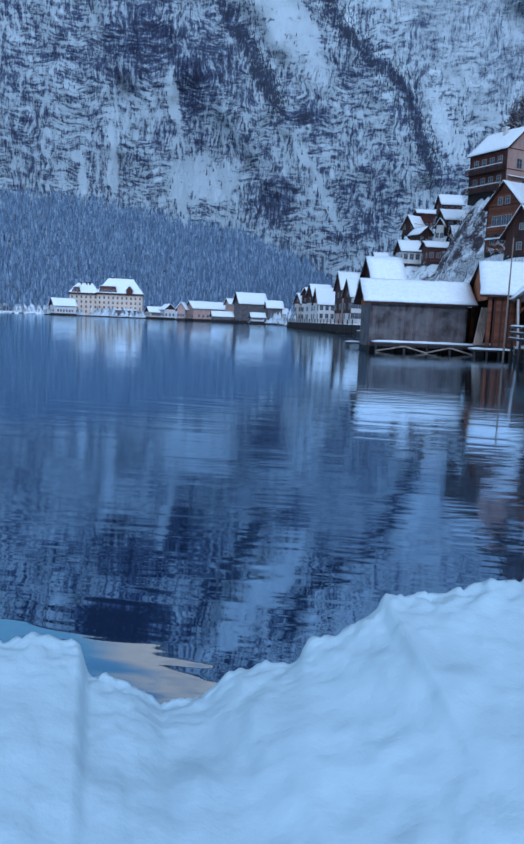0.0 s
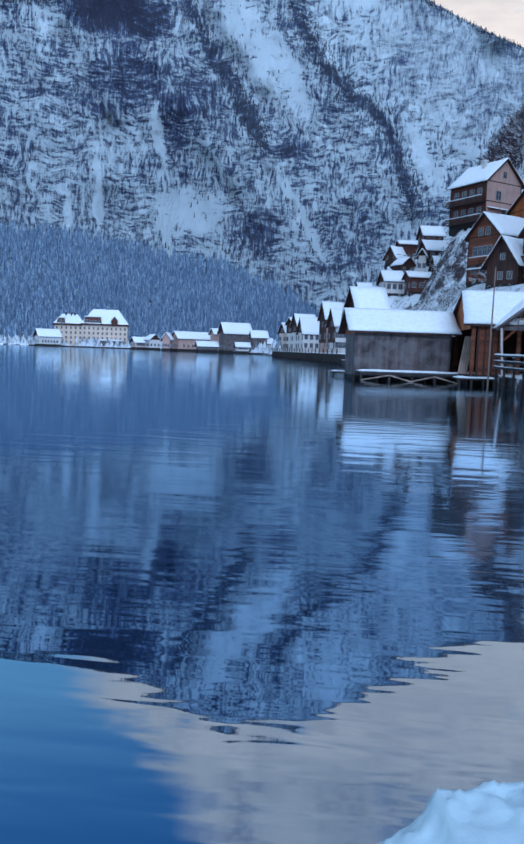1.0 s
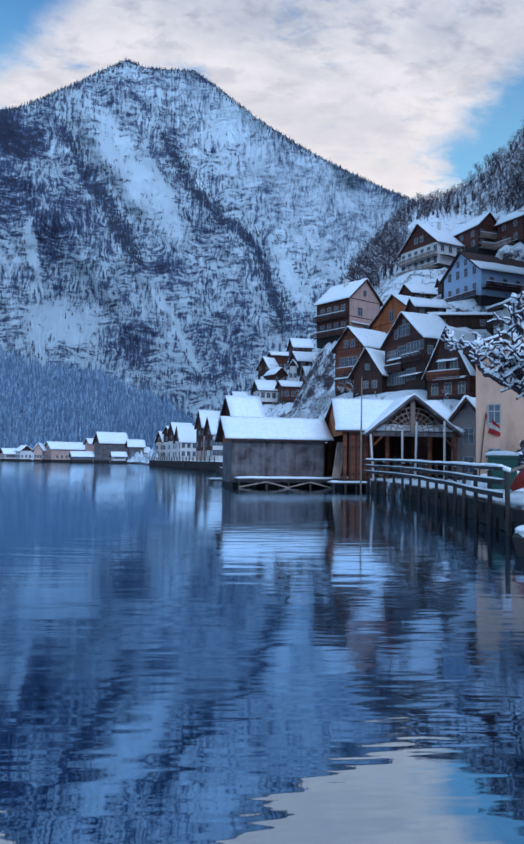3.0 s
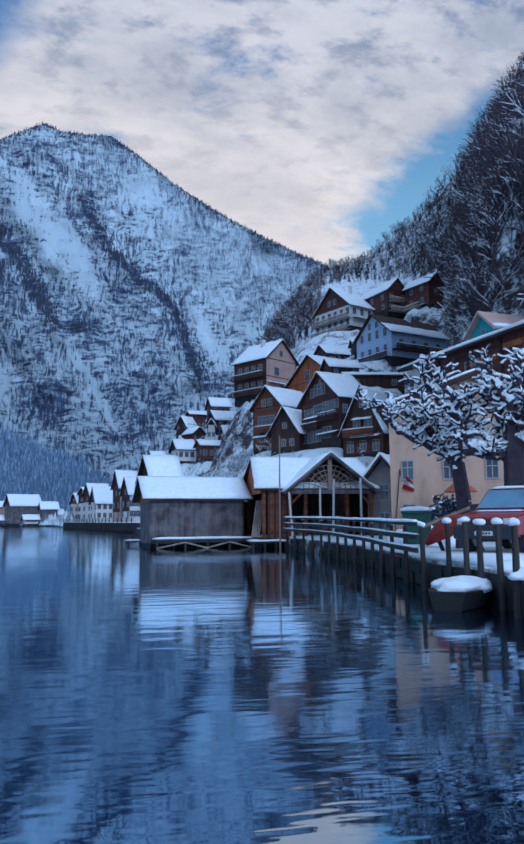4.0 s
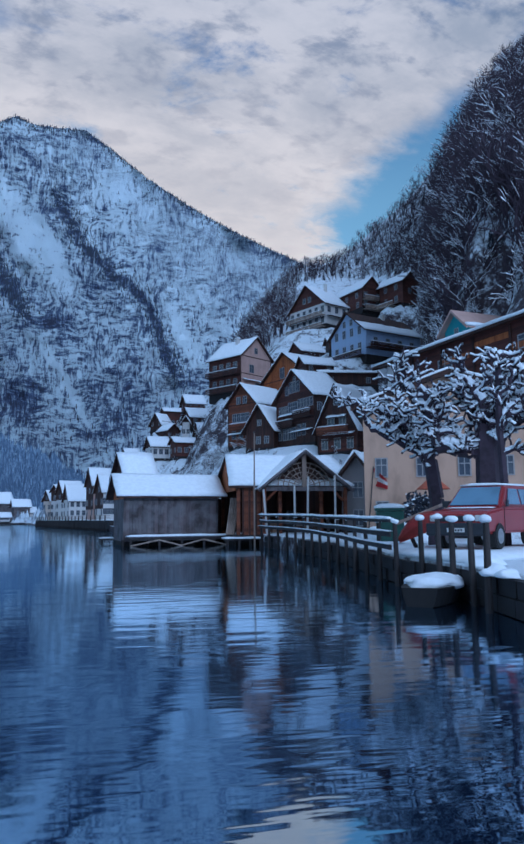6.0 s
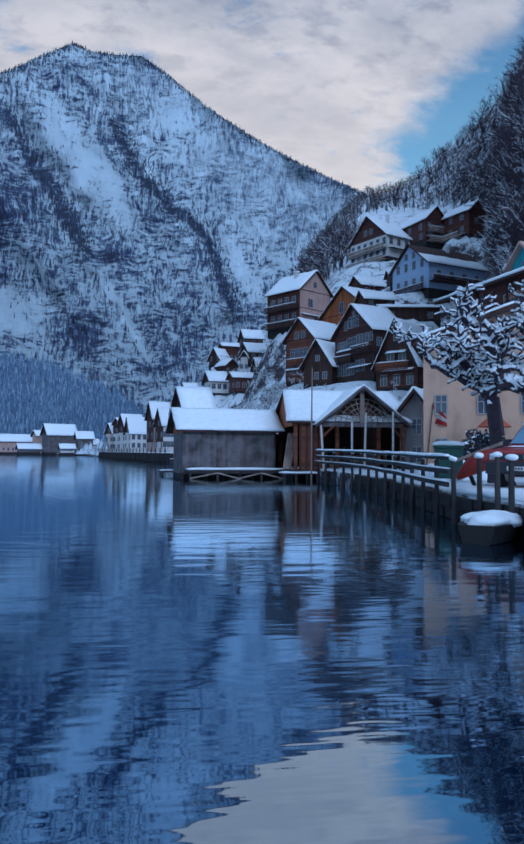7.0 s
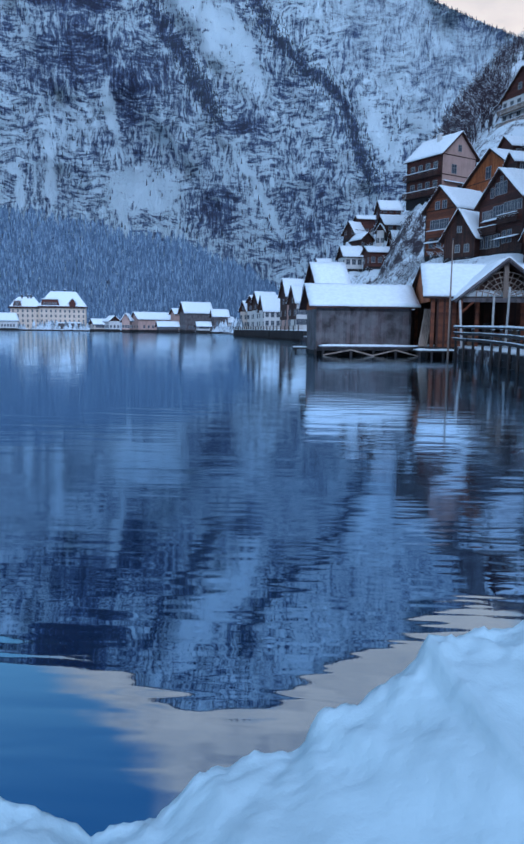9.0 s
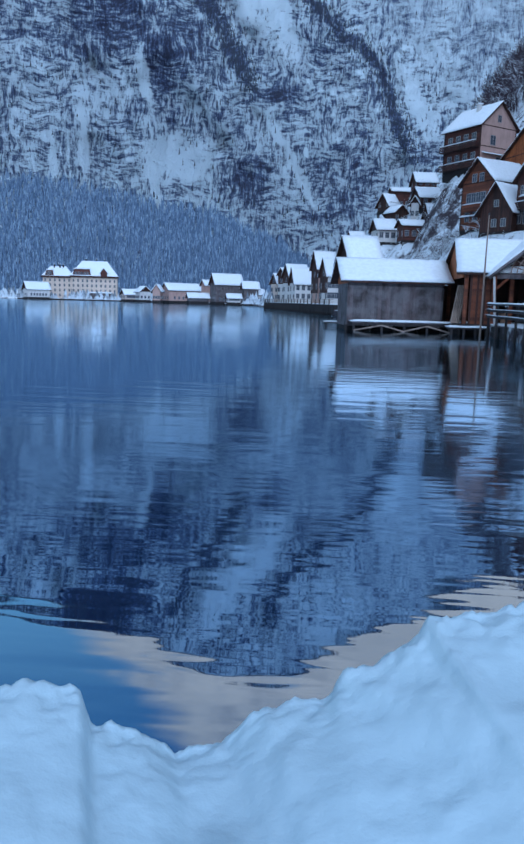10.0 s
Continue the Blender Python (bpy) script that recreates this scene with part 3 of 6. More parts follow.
def roof_pair(parent, wd, ln, h, r, over=0.6, ends=0.7, thick=0.16, snow=0.30, mat=None, y0=0.0, cover=1.0):
    """Two roof slopes over a ridge along y, with their boards and the snow on the lower part that it covers."""
    slope = r / (wd / 2)
    for side in (-1, 1):
        bm = bmesh.new()
        xe, ze = side * (wd / 2 + over), h - over * slope
        ya, yb = y0 - ends, y0 + ln + ends
        quad = [(0, ya, h + r), (xe, ya, ze), (xe, yb, ze), (0, yb, h + r)]
        lift = Vector((0, 0, thick))
        lo = [bm.verts.new(v) for v in quad]
        hi = [bm.verts.new(Vector(v) + lift) for v in quad]
        bm.faces.new(lo)
        bm.faces.new(hi)
        for i in range(4):
            bm.faces.new((lo[i], lo[(i + 1) % 4], hi[(i + 1) % 4], hi[i]))
        bmesh.ops.recalc_face_normals(bm, faces=bm.faces)
        slab = part("roof", bm, mat or WOOD_DARK, parent)
        bm = bmesh.new()
        q = [Vector(v) + lift for v in quad]
        q[0], q[3] = q[1].lerp(q[0], cover), q[2].lerp(q[3], cover)
        snow_slab(bm, q[0], q[1], q[2], q[3], snow, 0.7, ya + side * 7 + wd)
        part("roof_snow", bm, SNOW, slab, smooth=True)
        for yy in (ya, yb):
            bm = bmesh.new()
            d = 0.05 if yy == yb else -0.05
            vs = [bm.verts.new(v) for v in ((0, yy, h + r + thick), (xe, yy, ze + thick), (xe, yy, ze - 0.12), (0, yy, h + r - 0.12))]
            ws = [bm.verts.new(v.co + Vector((0, d, 0))) for v in vs]
            bm.faces.new(vs)
            bm.faces.new(ws)
            for i in range(4):
                bm.faces.new((vs[i], vs[(i + 1) % 4], ws[(i + 1) % 4], ws[i]))
            bmesh.ops.recalc_face_normals(bm, faces=bm.faces)
            part("bargeboard", bm, mat or WOOD_DARK, slab)


def gable_body(bm, wd, ln, z0, h, r, y0=0.0):
    ring = [(-wd / 2, z0), (wd / 2, z0), (wd / 2, h), (0, h + r - 0.02), (-wd / 2, h)]
    fa = [bm.verts.new((x, y0, z)) for x, z in ring]
    fb = [bm.verts.new((x, y0 + ln, z)) for x, z in ring]
    bm.faces.new(fa)
    bm.faces.new(list(reversed(fb)))
    for i in range(5):
        j = (i + 1) % 5
        bm.faces.new((fa[i], fb[i], fb[j], fa[j]))
    bmesh.ops.recalc_face_normals(bm, faces=bm.faces)
    return bm


def house(name, label, az, dist, zb, turn, wd, ln, h, r, wall, gable=None, gable_from=None, windows=(), balconies=(), chimneys=(),
          over=0.6, snow=0.30, roof=None, category="house", group="", yaw=None, base=None, cover=1.0):
    p = polar(az, dist, zb)
    yaw = -az + turn if yaw is None else yaw
    m = pose(p.x, p.y, zb, 0, 0, yaw)
    ob = thing(name, label, category, m, group)
    mid = m @ Vector((0, ln / 2, 0))
    if zb > 1.5:
        for s in ((0.5,) if ln < 14 else (0.1, 0.3, 0.5, 0.7, 0.9)):
            q = m @ Vector((0, ln * s, 0))
            PADS.append((q.x, q.y, zb - 0.1, 0.5 * min(9.0, max(wd, ln))))
    drop = 1.6
    TAKEN.append((mid.x, mid.y, 0.62 * max(wd, ln)))
    part("wall", gable_body(bmesh.new(), wd, ln, 0, h, r), wall, ob)
    bm = bmesh.new()
    box(bm, (-wd / 2 - 0.06, -0.06, -drop), (wd / 2 + 0.06, ln + 0.06, 0.25))
    part("foundation", bm, base or STONE, ob, "rough stone foundation")
    if gable is not None:
        zf = h if gable_from is None else gable_from
        for yy in (-0.05, ln + 0.05):
            bm = bmesh.new()
            ring = [(-wd / 2 - 0.02, zf), (wd / 2 + 0.02, zf), (wd / 2 + 0.02, h), (0, h + r), (-wd / 2 - 0.02, h)]
            if zf >= h:
                ring = [(-wd / 2, h), (wd / 2, h), (0, h + r)]
            inner = 0.06 if yy < 0 else -0.06
            va = [bm.verts.new((x, yy, z)) for x, z in ring]
            vb = [bm.verts.new((x, yy + inner, z)) for x, z in ring]
            bm.faces.new(va)
            bm.faces.new(list(reversed(vb)))
            for i in range(len(ring)):
                j = (i + 1) % len(ring)
                bm.faces.new((va[i], va[j], vb[j], vb[i]))
            bmesh.ops.recalc_face_normals(bm, faces=bm.faces)
            part("gable_boarding", bm, gable, ob)
    roof_pair(ob, wd, ln, h, r, over, over + 0.1, snow=snow, mat=roof, cover=cover)
    for face, z, count, ww, hh, *rest in windows:
        u0, u1 = rest if rest else (-0.66, 0.66)
        for i in range(count):
            u = u0 + (u1 - u0) * (i / (count - 1) if count > 1 else 0.5)
            k = face_pose(face, wd, ln, u, z)
            proud = 0.06 if (face in "fb" and gable is not None and z >= (h if gable_from is None else gable_from) - 0.3) else 0.0
            add_window(ob, k @ pose(0, -proud, 0), ww, hh)
    for b in balconies:
        balcony(ob, b[0], wd, ln, *b[1:])
    for x, y, up in chimneys:
        chimney(ob, x, y, h, h + r + up)
    HOMES.append((ob, wd, ln, h, r))
    return ob


house("village_house", "gabled house with pinkish plaster front and dark timber balconies", 11.75, 154, 28.6, 47, 9.6, 9.6, 8.2, 4.4, WOOD_RED, PLASTER_PINK, 0.0,
      windows=[("f", 4.6, 1, 1.3, 1.7, -0.3, -0.3), ("f", 1.2, 2, 1.5, 1.2, 0.1, 0.6), ("f", 9.0, 1, 0.9, 1.2), ("l", 5.2, 4, 1.0, 1.5), ("l", 1.6, 4, 1.0, 1.5)],
      balconies=[("l", 4.0, -1, 1, WOOD_DARK, 1.3), ("l", 0.4, -1, 1, WOOD_DARK, 1.3)], chimneys=[(-1.6, 4.0, 0.3)])
house("village_house", "narrow dark timber gable with a pointed snowy roof", 10.3, 166, 29.0, -8, 3.4, 6.0, 8.0, 3.4, WOOD_DARK, WOOD_DARK,
      windows=[("f", 4.6, 1, 0.9, 1.3)], over=0.5)
house("village_house", "orange-brown timber house with a glazed oriel under snow", 10.62, 127.5, 14.48, -45, 7.1, 8.3, 7.9, 3.5, WOOD_BROWN, WOOD_BROWN,
      windows=[("f", 7.9, 2, 0.9, 1.2, -0.25, 0.2), ("f", 4.6, 4, 0.95, 1.5, -0.55, 0.35), ("f", 1.6, 3, 0.9, 1.4, -0.6, 0.4), ("r", 4.4, 3, 0.9, 1.3)], balconies=[("f", 3.2, -0.7, 0.5, WOOD_BROWN, 0.9)])
house("village_house", "low dark brown timber barn with a steep snowy roof", 12.0, 118.5, 13.2, -34, 5.5, 7.0, 3.5, 3.9, WOOD_DARK, WOOD_DARK,
      windows=[("f", 1.0, 2, 0.8, 1.1, -0.1, 0.5), ("f", 4.0, 1, 0.7, 0.9, 0, 0)])
house("village_house", "house with a bright orange timber gable and snowy roof", 14.08, 147, 26.24, -54, 16.0, 10.8, 4.5, 5.3, WOOD_DARK, WOOD_ORANGE, 0.4,
      windows=[("f", 4.6, 1, 1.5, 2.2, -0.1, -0.1), ("f", 1.2, 2, 1.1, 1.5, -0.5, -0.1)])
house("village_house", "tall dark brown timber house with window rows and balconies", 14.88, 114, 13.26, -56, 10.7, 5.6, 7.8, 4.4, WOOD_DARK, WOOD_RED, 3.6,
      windows=[("f", 1.3, 1, 1.1, 1.9, -0.86, -0.86), ("f", 1.2, 4, 1.15, 1.8, -0.55, -0.1), ("f", 1.6, 2, 0.9, 1.7, 0.2, 0.45), ("f", 5.2, 3, 1.0, 1.5, -0.75, -0.45), ("f", 5.2, 2, 1.2, 1.9, -0.22, 0.02),
               ("f", 6.0, 5, 0.9, 1.3, 0.25, 0.85), ("f", 8.5, 1, 0.8, 1.4, -0.42, -0.42), ("f", 8.7, 3, 1.0, 1.7, -0.18, 0.16), ("f", 10.4, 1, 0.6, 0.8), ("r", 5.2, 3, 0.8, 1.2)],
      balconies=[("f", 4.4, 0.1, 0.98, WOOD_DARK, 1.0), ("f", 3.3, -0.98, 0.0, WOOD_DARK, 0.7)])
house("village_house", "brown timber house with a long snowy roof slope", 18.21, 105, 11.2, -32, 6.6, 6.0, 4.0, 6.2, WOOD_RED, WOOD_DARK, 3.4,
      windows=[("f", 0.7, 3, 1.0, 1.5), ("f", 4.2, 2, 1.1, 1.5, -0.3, 0.3), ("f", 7.2, 1, 0.8, 1.0)], balconies=[("f", 2.9, -0.9, 0.7, WOOD_BROWN, 1.0)])
house("village_house", "pale blue plastered house with white windows and brown side", 19.26, 144, 33.54, -51, 11.1, 14.7, 5.4, 4.5, PLASTER_BLUE, None,
      windows=[("f", 4.7, 4, 0.9, 1.6), ("f", 1.4, 4, 0.9, 1.5), ("f", 7.0, 2, 0.8, 1.2, -0.2, 0.2), ("r", 2.6, 4, 0.9, 1.3)], balconies=[("f", 0.2, -0.95, 0.95, WOOD_DARK, 1.2), ("r", 1.6, -1, 1, WOOD_DARK, 1.6)],
      chimneys=[(0.6, 9, 0.6)], cover=0.46)
house("village_house", "white plastered house with dark timber gable and balconies", 16.0, 192, 53.0, -48, 14.4, 8.4, 6.0, 6.3, PLASTER_WHITE, WOOD_RED,
      windows=[("f", 3.6, 6, 1.1, 1.7, -0.85, 0.85), ("f", 0.6, 6, 1.1, 1.6, -0.85, 0.85), ("f", 7.4, 2, 1.1, 1.5, -0.15, 0.15), ("r", 3.6, 3, 1.1, 1.6)],
      balconies=[("f", 2.6, -1, 1, WOOD_PALE, 1.4), ("f", -0.6, -1, 1, WOOD_PALE, 1.6)], chimneys=[(1.6, 5.5, 1.2)])
house("village_house", "red-brown timber house with snowy roof high on the slope", 21.25, 190, 57.5, 39, 6.2, 13.9, 5.6, 3.2, WOOD_RED, WOOD_RED,
      windows=[("f", 3.0, 2, 1.0, 1.4), ("l", 3.2, 3, 1.0, 1.4), ("f", 0.6, 2, 1.0, 1.4), ("l", 0.5, 2, 1.0, 1.4, 0.1, 0.7)], balconies=[("f", 2.3, -1, 1, WOOD_PALE, 1.2), ("f", -0.4, -1.0, 1.0, WOOD_PALE, 1.6)])
house("village_house", "small red-brown timber house at the forest edge", 24.31, 186, 56.8, 47, 4.9, 8.5, 6.5, 2.4, WOOD_RED, WOOD_RED,
      windows=[("l", 4.4, 2, 1.0, 1.4, -0.5, 0.4), ("l", 1.2, 2, 1.0, 1.4, -0.5, 0.4), ("f", 3.2, 1, 1.0, 1.3)], balconies=[("l", 0.2, -1, 0.4, WOOD_PALE, 1.4)])
long_house = house("long_wooden_building", "long brown wooden building with deep snowy eaves", 24.66, 61.35, 11.4, 0, 6.0, 30.0, 3.1, 0.75, WOOD_RED, PLASTER_WHITE, 0.0,
      windows=[("r", 1.2, 3, 1.5, 0.8, -0.5, 0.6)], yaw=-168.9, over=0.9, snow=0.36)
bm = bmesh.new()
box(bm, (3.0, -0.02, 0.25), (3.05, 1.7, 2.9))
part("end_wall", bm, PLASTER_WHITE, long_house, "white plastered end bay")
for k in range(7):
    bm = bmesh.new()
    box(bm, (3.0, 3.4 + k * 3.6, 0.2), (3.10, 3.6 + k * 3.6, 2.9))
    part("wall_post", bm, WOOD_DARK, long_house)
for y, z, ln2 in ((8.2, 1.6, 3.2), (15.5, 1.2, 3.3), (12.0, 2.1, 3.3), (19.2, 1.9, 3.2)):
    bm = bmesh.new()
    box(bm, (3.0, y - 1.2, z), (3.04, y - 1.2 + ln2, z + 0.42), bevel=0.01)
    part("orange_board", bm, WOOD_ORANGE, long_house, "orange boards on the dark wall")
for az, d, zb, turn, wd, ln, h, r in ((15.48, 132, 28.2, -68, 4.2, 5.6, 1.9, 1.6), (16.91, 126, 24.75, -81, 4.0, 10.0, 2.3, 0.7), (15.0, 165, 38.0, -62, 6.4, 6.0, 2.2, 2.4), (17.6, 158, 38.6, -78, 4.0, 5.0, 2.2, 1.0)):
    house("low_outbuilding", "low dark outbuilding under a thick snowy roof", az, d, zb, turn, wd, ln, h, r, WOOD_DARK, WOOD_RED,
          windows=[("r", 0.6, 2, 0.7, 0.9)], over=0.5, group="outbuildings")
house("village_house", "teal plastered house with snowy eaves behind the long building", 27.75, 71.3, 15.6, -52, 3.7, 5.2, 4.6, 1.7, PLASTER_TEAL, None, windows=[("f", 4.0, 1, 0.5, 0.6)], roof=PLASTER_PINK, cover=0.16, over=0.5)
house("ochre_house", "ochre plastered house on the quay behind bare trees", 26.9, 40, 0.9, 2, 9.4, 6.0, 7.2, 1.6, PLASTER_OCHRE, None,
      windows=[("f", 0.9, 4, 0.6, 1.0, -0.8, 0.6), ("f", 3.3, 4, 0.55, 0.95, -0.8, 0.6), ("f", 5.5, 3, 0.55, 0.8)], category="house")
house("village_house", "narrow grey plastered house with a dark window", 19.7, 55, 0.9, -18, 2.6, 5.0, 4.2, 1.6, plaster_material("grey_plaster", (0.22, 0.20, 0.20)), None,
      windows=[("f", 2.6, 1, 0.7, 1.1), ("f", 0.5, 1, 0.7, 1.1)])
# the terraces of small houses on the spur
for az, d, zb, turn, wd, ln, h, r, wall, gab, lab in (
        (3.74, 192, 25.4, -45, 4.1, 3.5, 1.6, 2.8, WOOD_DARK, WOOD_DARK, "tiny dark timber house with a pointed snowy gable"),
        (4.3, 200, 26.6, -74, 3.4, 4.6, 4.9, 1.0, WOOD_RED, WOOD_RED, "tall narrow brown house under a thin snowy eave"),
        (5.96, 189, 30.0, -75, 5.7, 4.8, 1.9, 2.5, WOOD_RED, WOOD_DARK, "small brown house with a broad snowy roof"),
        (6.19, 177, 23.9, -72, 6.9, 6.0, 2.6, 2.5, WOOD_DARK, WOOD_DARK, "dark timber house with snow-loaded roof"),
        (6.1, 174, 21.2, -10, 1.7, 3.0, 4.0, 1.3, PLASTER_WHITE, WOOD_DARK, "slim white house front among snowy terraces"),
        (7.05, 168, 17.1, -74, 7.2, 4.4, 3.3, 3.7, WOOD_DARK, WOOD_DARK, "dark timber house under a wide slope of snow"),
        (3.19, 168, 15.4, -76, 6.6, 4.0, 3.0, 2.4, PLASTER_WHITE, WOOD_DARK, "low white house with a thick snowy roof"),
        (1.35, 183, 15.6, -76, 3.7, 3.0, 2.2, 1.6, WOOD_RED, WOOD_DARK, "small dark hut with a snowy roof"),
        (5.1, 162, 15.4, -72, 4.2, 4.8, 3.4, 1.2, WOOD_RED, WOOD_RED, "low red-brown house among snowy bushes"),
        (5.1, 186, 21.6, 36, 3.6, 4.2, 3.0, 1.6, WOOD_DARK, WOOD_DARK, "small dark house on the snowy terraces")):
    house("small_house", lab, az, d, zb, turn, wd, ln, h, r, wall, gab, windows=[("f", 1.2, 2, 0.7, 1.0), ("r", 1.2, 3, 0.8, 1.1)], over=0.45, group="small houses on the spur")

# the row of white lakeside houses behind the boathouses
for az, d, turn, wd, ln, h, r, wall in ((-4.45, 245, -53, 3.6, 3.2, 7.4, 2.9, PLASTER_CREAM), (-3.88, 241, -51, 3.4, 3.0, 10.1, 1.9, PLASTER_WHITE), (-3.49, 228, -69, 5.8, 6.1, 9.1, 3.5, PLASTER_WHITE),
                                        (-3.01, 215, -74, 5.7, 5.1, 6.6, 4.4, PLASTER_WHITE), (-1.28, 184, -73, 5.8, 4.6, 9.6, 4.0, PLASTER_PINK), (-0.56, 174, -71, 5.5, 2.8, 7.6, 3.8, PLASTER_WHITE)):
    house("lakeside_house", "white lakeside house with a dark steep gable and snowy roof", az, d, 0.95, turn, wd, ln, h, r, wall, WOOD_DARK, min(h, 6.9) if d > 190 else 3.4,
          windows=[("f", 4.4, 2, 0.9, 1.3), ("f", 2.0, 2, 0.9, 1.3), ("r", 4.6, 3, 0.9, 1.3), ("r", 2.2, 3, 0.9, 1.3), ("f", 7.4, 1, 0.9, 1.2)], over=0.45, group="lakeside houses")

# the far shore
for az, d, turn, wd, ln, h, r, wall, lab in (
        (-9.25, 330, -68, 6.6, 13.1, 8.5, 4.3, WOOD_GREY, "far dark house with a broad snowy roof"), (-12.94, 350, -63, 7.3, 17.8, 5.4, 3.0, PLASTER_PINK, "far long pinkish house under a snowy roof"),
        (-6.9, 320, -80, 6.0, 6.4, 6.6, 2.7, WOOD_GREY, "far grey house under a snowy roof"), (-11.17, 333, -78, 5.0, 8.9, 2.0, 1.9, WOOD_GREY, "far low boat shed under snow"),
        (-10.0, 345, -61, 4.1, 3.2, 8.1, 2.1, PLASTER_PINK, "far narrow house with snowy roof"), (-13.64, 342, -12, 3.6, 6.0, 4.9, 2.6, PLASTER_PINK, "far pinkish gabled house with a snowy roof"),
        (-14.5, 380, 23, 6.0, 6.0, 4.4, 2.6, PLASTER_WHITE, "far small house under snow"), (-23.4, 410, -72, 7.2, 12.0, 4.6, 3.6, PLASTER_WHITE, "far long house under snow"),
        (-8.1, 316, -80, 4.4, 5.4, 2.2, 1.6, PLASTER_WHITE, "far low hut under snow"), (-16.2, 400, -70, 6.5, 8.0, 3.0, 2.6, PLASTER_CREAM, "far low house among snowy trees"),
        (-6.2, 322, -74, 4.0, 5.0, 4.2, 2.0, PLASTER_WHITE, "far small white house under snow")):
    house("shore_house", lab, az, d, 1.0, turn, wd, ln, h, r, wall, WOOD_DARK if wall != PLASTER_PINK else None,
          windows=[("f", 1.0, 3, 0.9, 1.3), ("l", 1.0, 6, 0.9, 1.3), ("r", 1.0, 6, 0.9, 1.3)], over=0.7, snow=0.45, group="far shore houses")


def canopy(home, face, z, u0, u1, deep=0.9, snow=0.16):
    """A small sloping lean-to roof with snow over a door or a gallery."""
    ob, wd, ln, h, r = home
    half = (wd if face in "fb" else ln) / 2
    m = face_pose(face, wd, ln, 0, z)
    quad = [m @ Vector(v) for v in ((u0 * half, 0, 0.35), (u0 * half, -deep, 0), (u1 * half, -deep, 0), (u1 * half, 0, 0.35))]
    bm = bmesh.new()
    lo = [bm.verts.new(v) for v in quad]
    hi = [bm.verts.new(v + Vector((0, 0, 0.09))) for v in quad]
    bm.faces.new(lo)
    bm.faces.new(hi)
    for i in range(4):
        bm.faces.new((lo[i], lo[(i + 1) % 4], hi[(i + 1) % 4], hi[i]))
    bmesh.ops.recalc_face_normals(bm, faces=bm.faces)
    board = part("canopy", bm, WOOD_DARK, ob)
    q = [v + Vector((0, 0, 0.09)) for v in quad]
    part("canopy_snow", snow_slab(bmesh.new(), q[0], q[1], q[2], q[3], snow, 0.4, z, 0.06), SNOW, board, smooth=True)


def corner_boards(home, mat):
    """Upright boards at the corners and a beam between the floors of a timber house."""
    ob, wd, ln, h, r = home
    for sx in (-1, 1):
        for y in (0.0, ln):
            bm = bmesh.new()
            box(bm, (sx * wd / 2 - 0.12, y - 0.08, 0.2), (sx * wd / 2 + 0.12, y + 0.08, h - 0.15))
            part("corner_board", bm, mat, ob)
    for z in (h * 0.5, h - 0.25):
        bm = bmesh.new()
        box(bm, (-wd / 2 - 0.05, -0.10, z), (wd / 2 + 0.05, 0.02, z + 0.16))
        part("floor_beam", bm, mat, ob)
        bm = bmesh.new()
        box(bm, (wd / 2 - 0.02, 0.1, z), (wd / 2 + 0.07, ln - 0.1, z + 0.16))
        part("floor_beam", bm, mat, ob)


for k, mat in ((0, WOOD_DARK), (2, WOOD_DARK), (4, WOOD_RED), (5, WOOD_DARK), (6, WOOD_DARK), (9, WOOD_DARK), (10, WOOD_DARK)):
    corner_boards(HOMES[k], mat)
for k, face, z, u0, u1, deep in ((0, "f", 2.6, -0.9, 0.3, 0.8), (2, "f", 2.2, -0.9, 0.5, 0.8), (5, "f", 2.0, -0.1, 0.9, 1.0), (5, "r", 2.2, -0.8, 0.8, 0.9), (5, "f", 5.0, -0.8, 0.8, 0.5),
                                 (6, "f", 2.6, -0.6, 0.9, 0.9), (6, "f", 5.2, -0.5, 0.5, 0.6), (7, "r", 2.0, -0.9, 0.7, 1.4), (8, "f", 1.9, -1.0, 1.0, 1.3),
                                 (8, "r", 2.2, -0.9, 0.9, 1.5), (9, "f", 0.4, -1.0, 0.6, 1.3), (10, "l", 0.2, -0.8, 0.8, 1.2)):
    canopy(HOMES[k], face, z, u0, u1, deep)


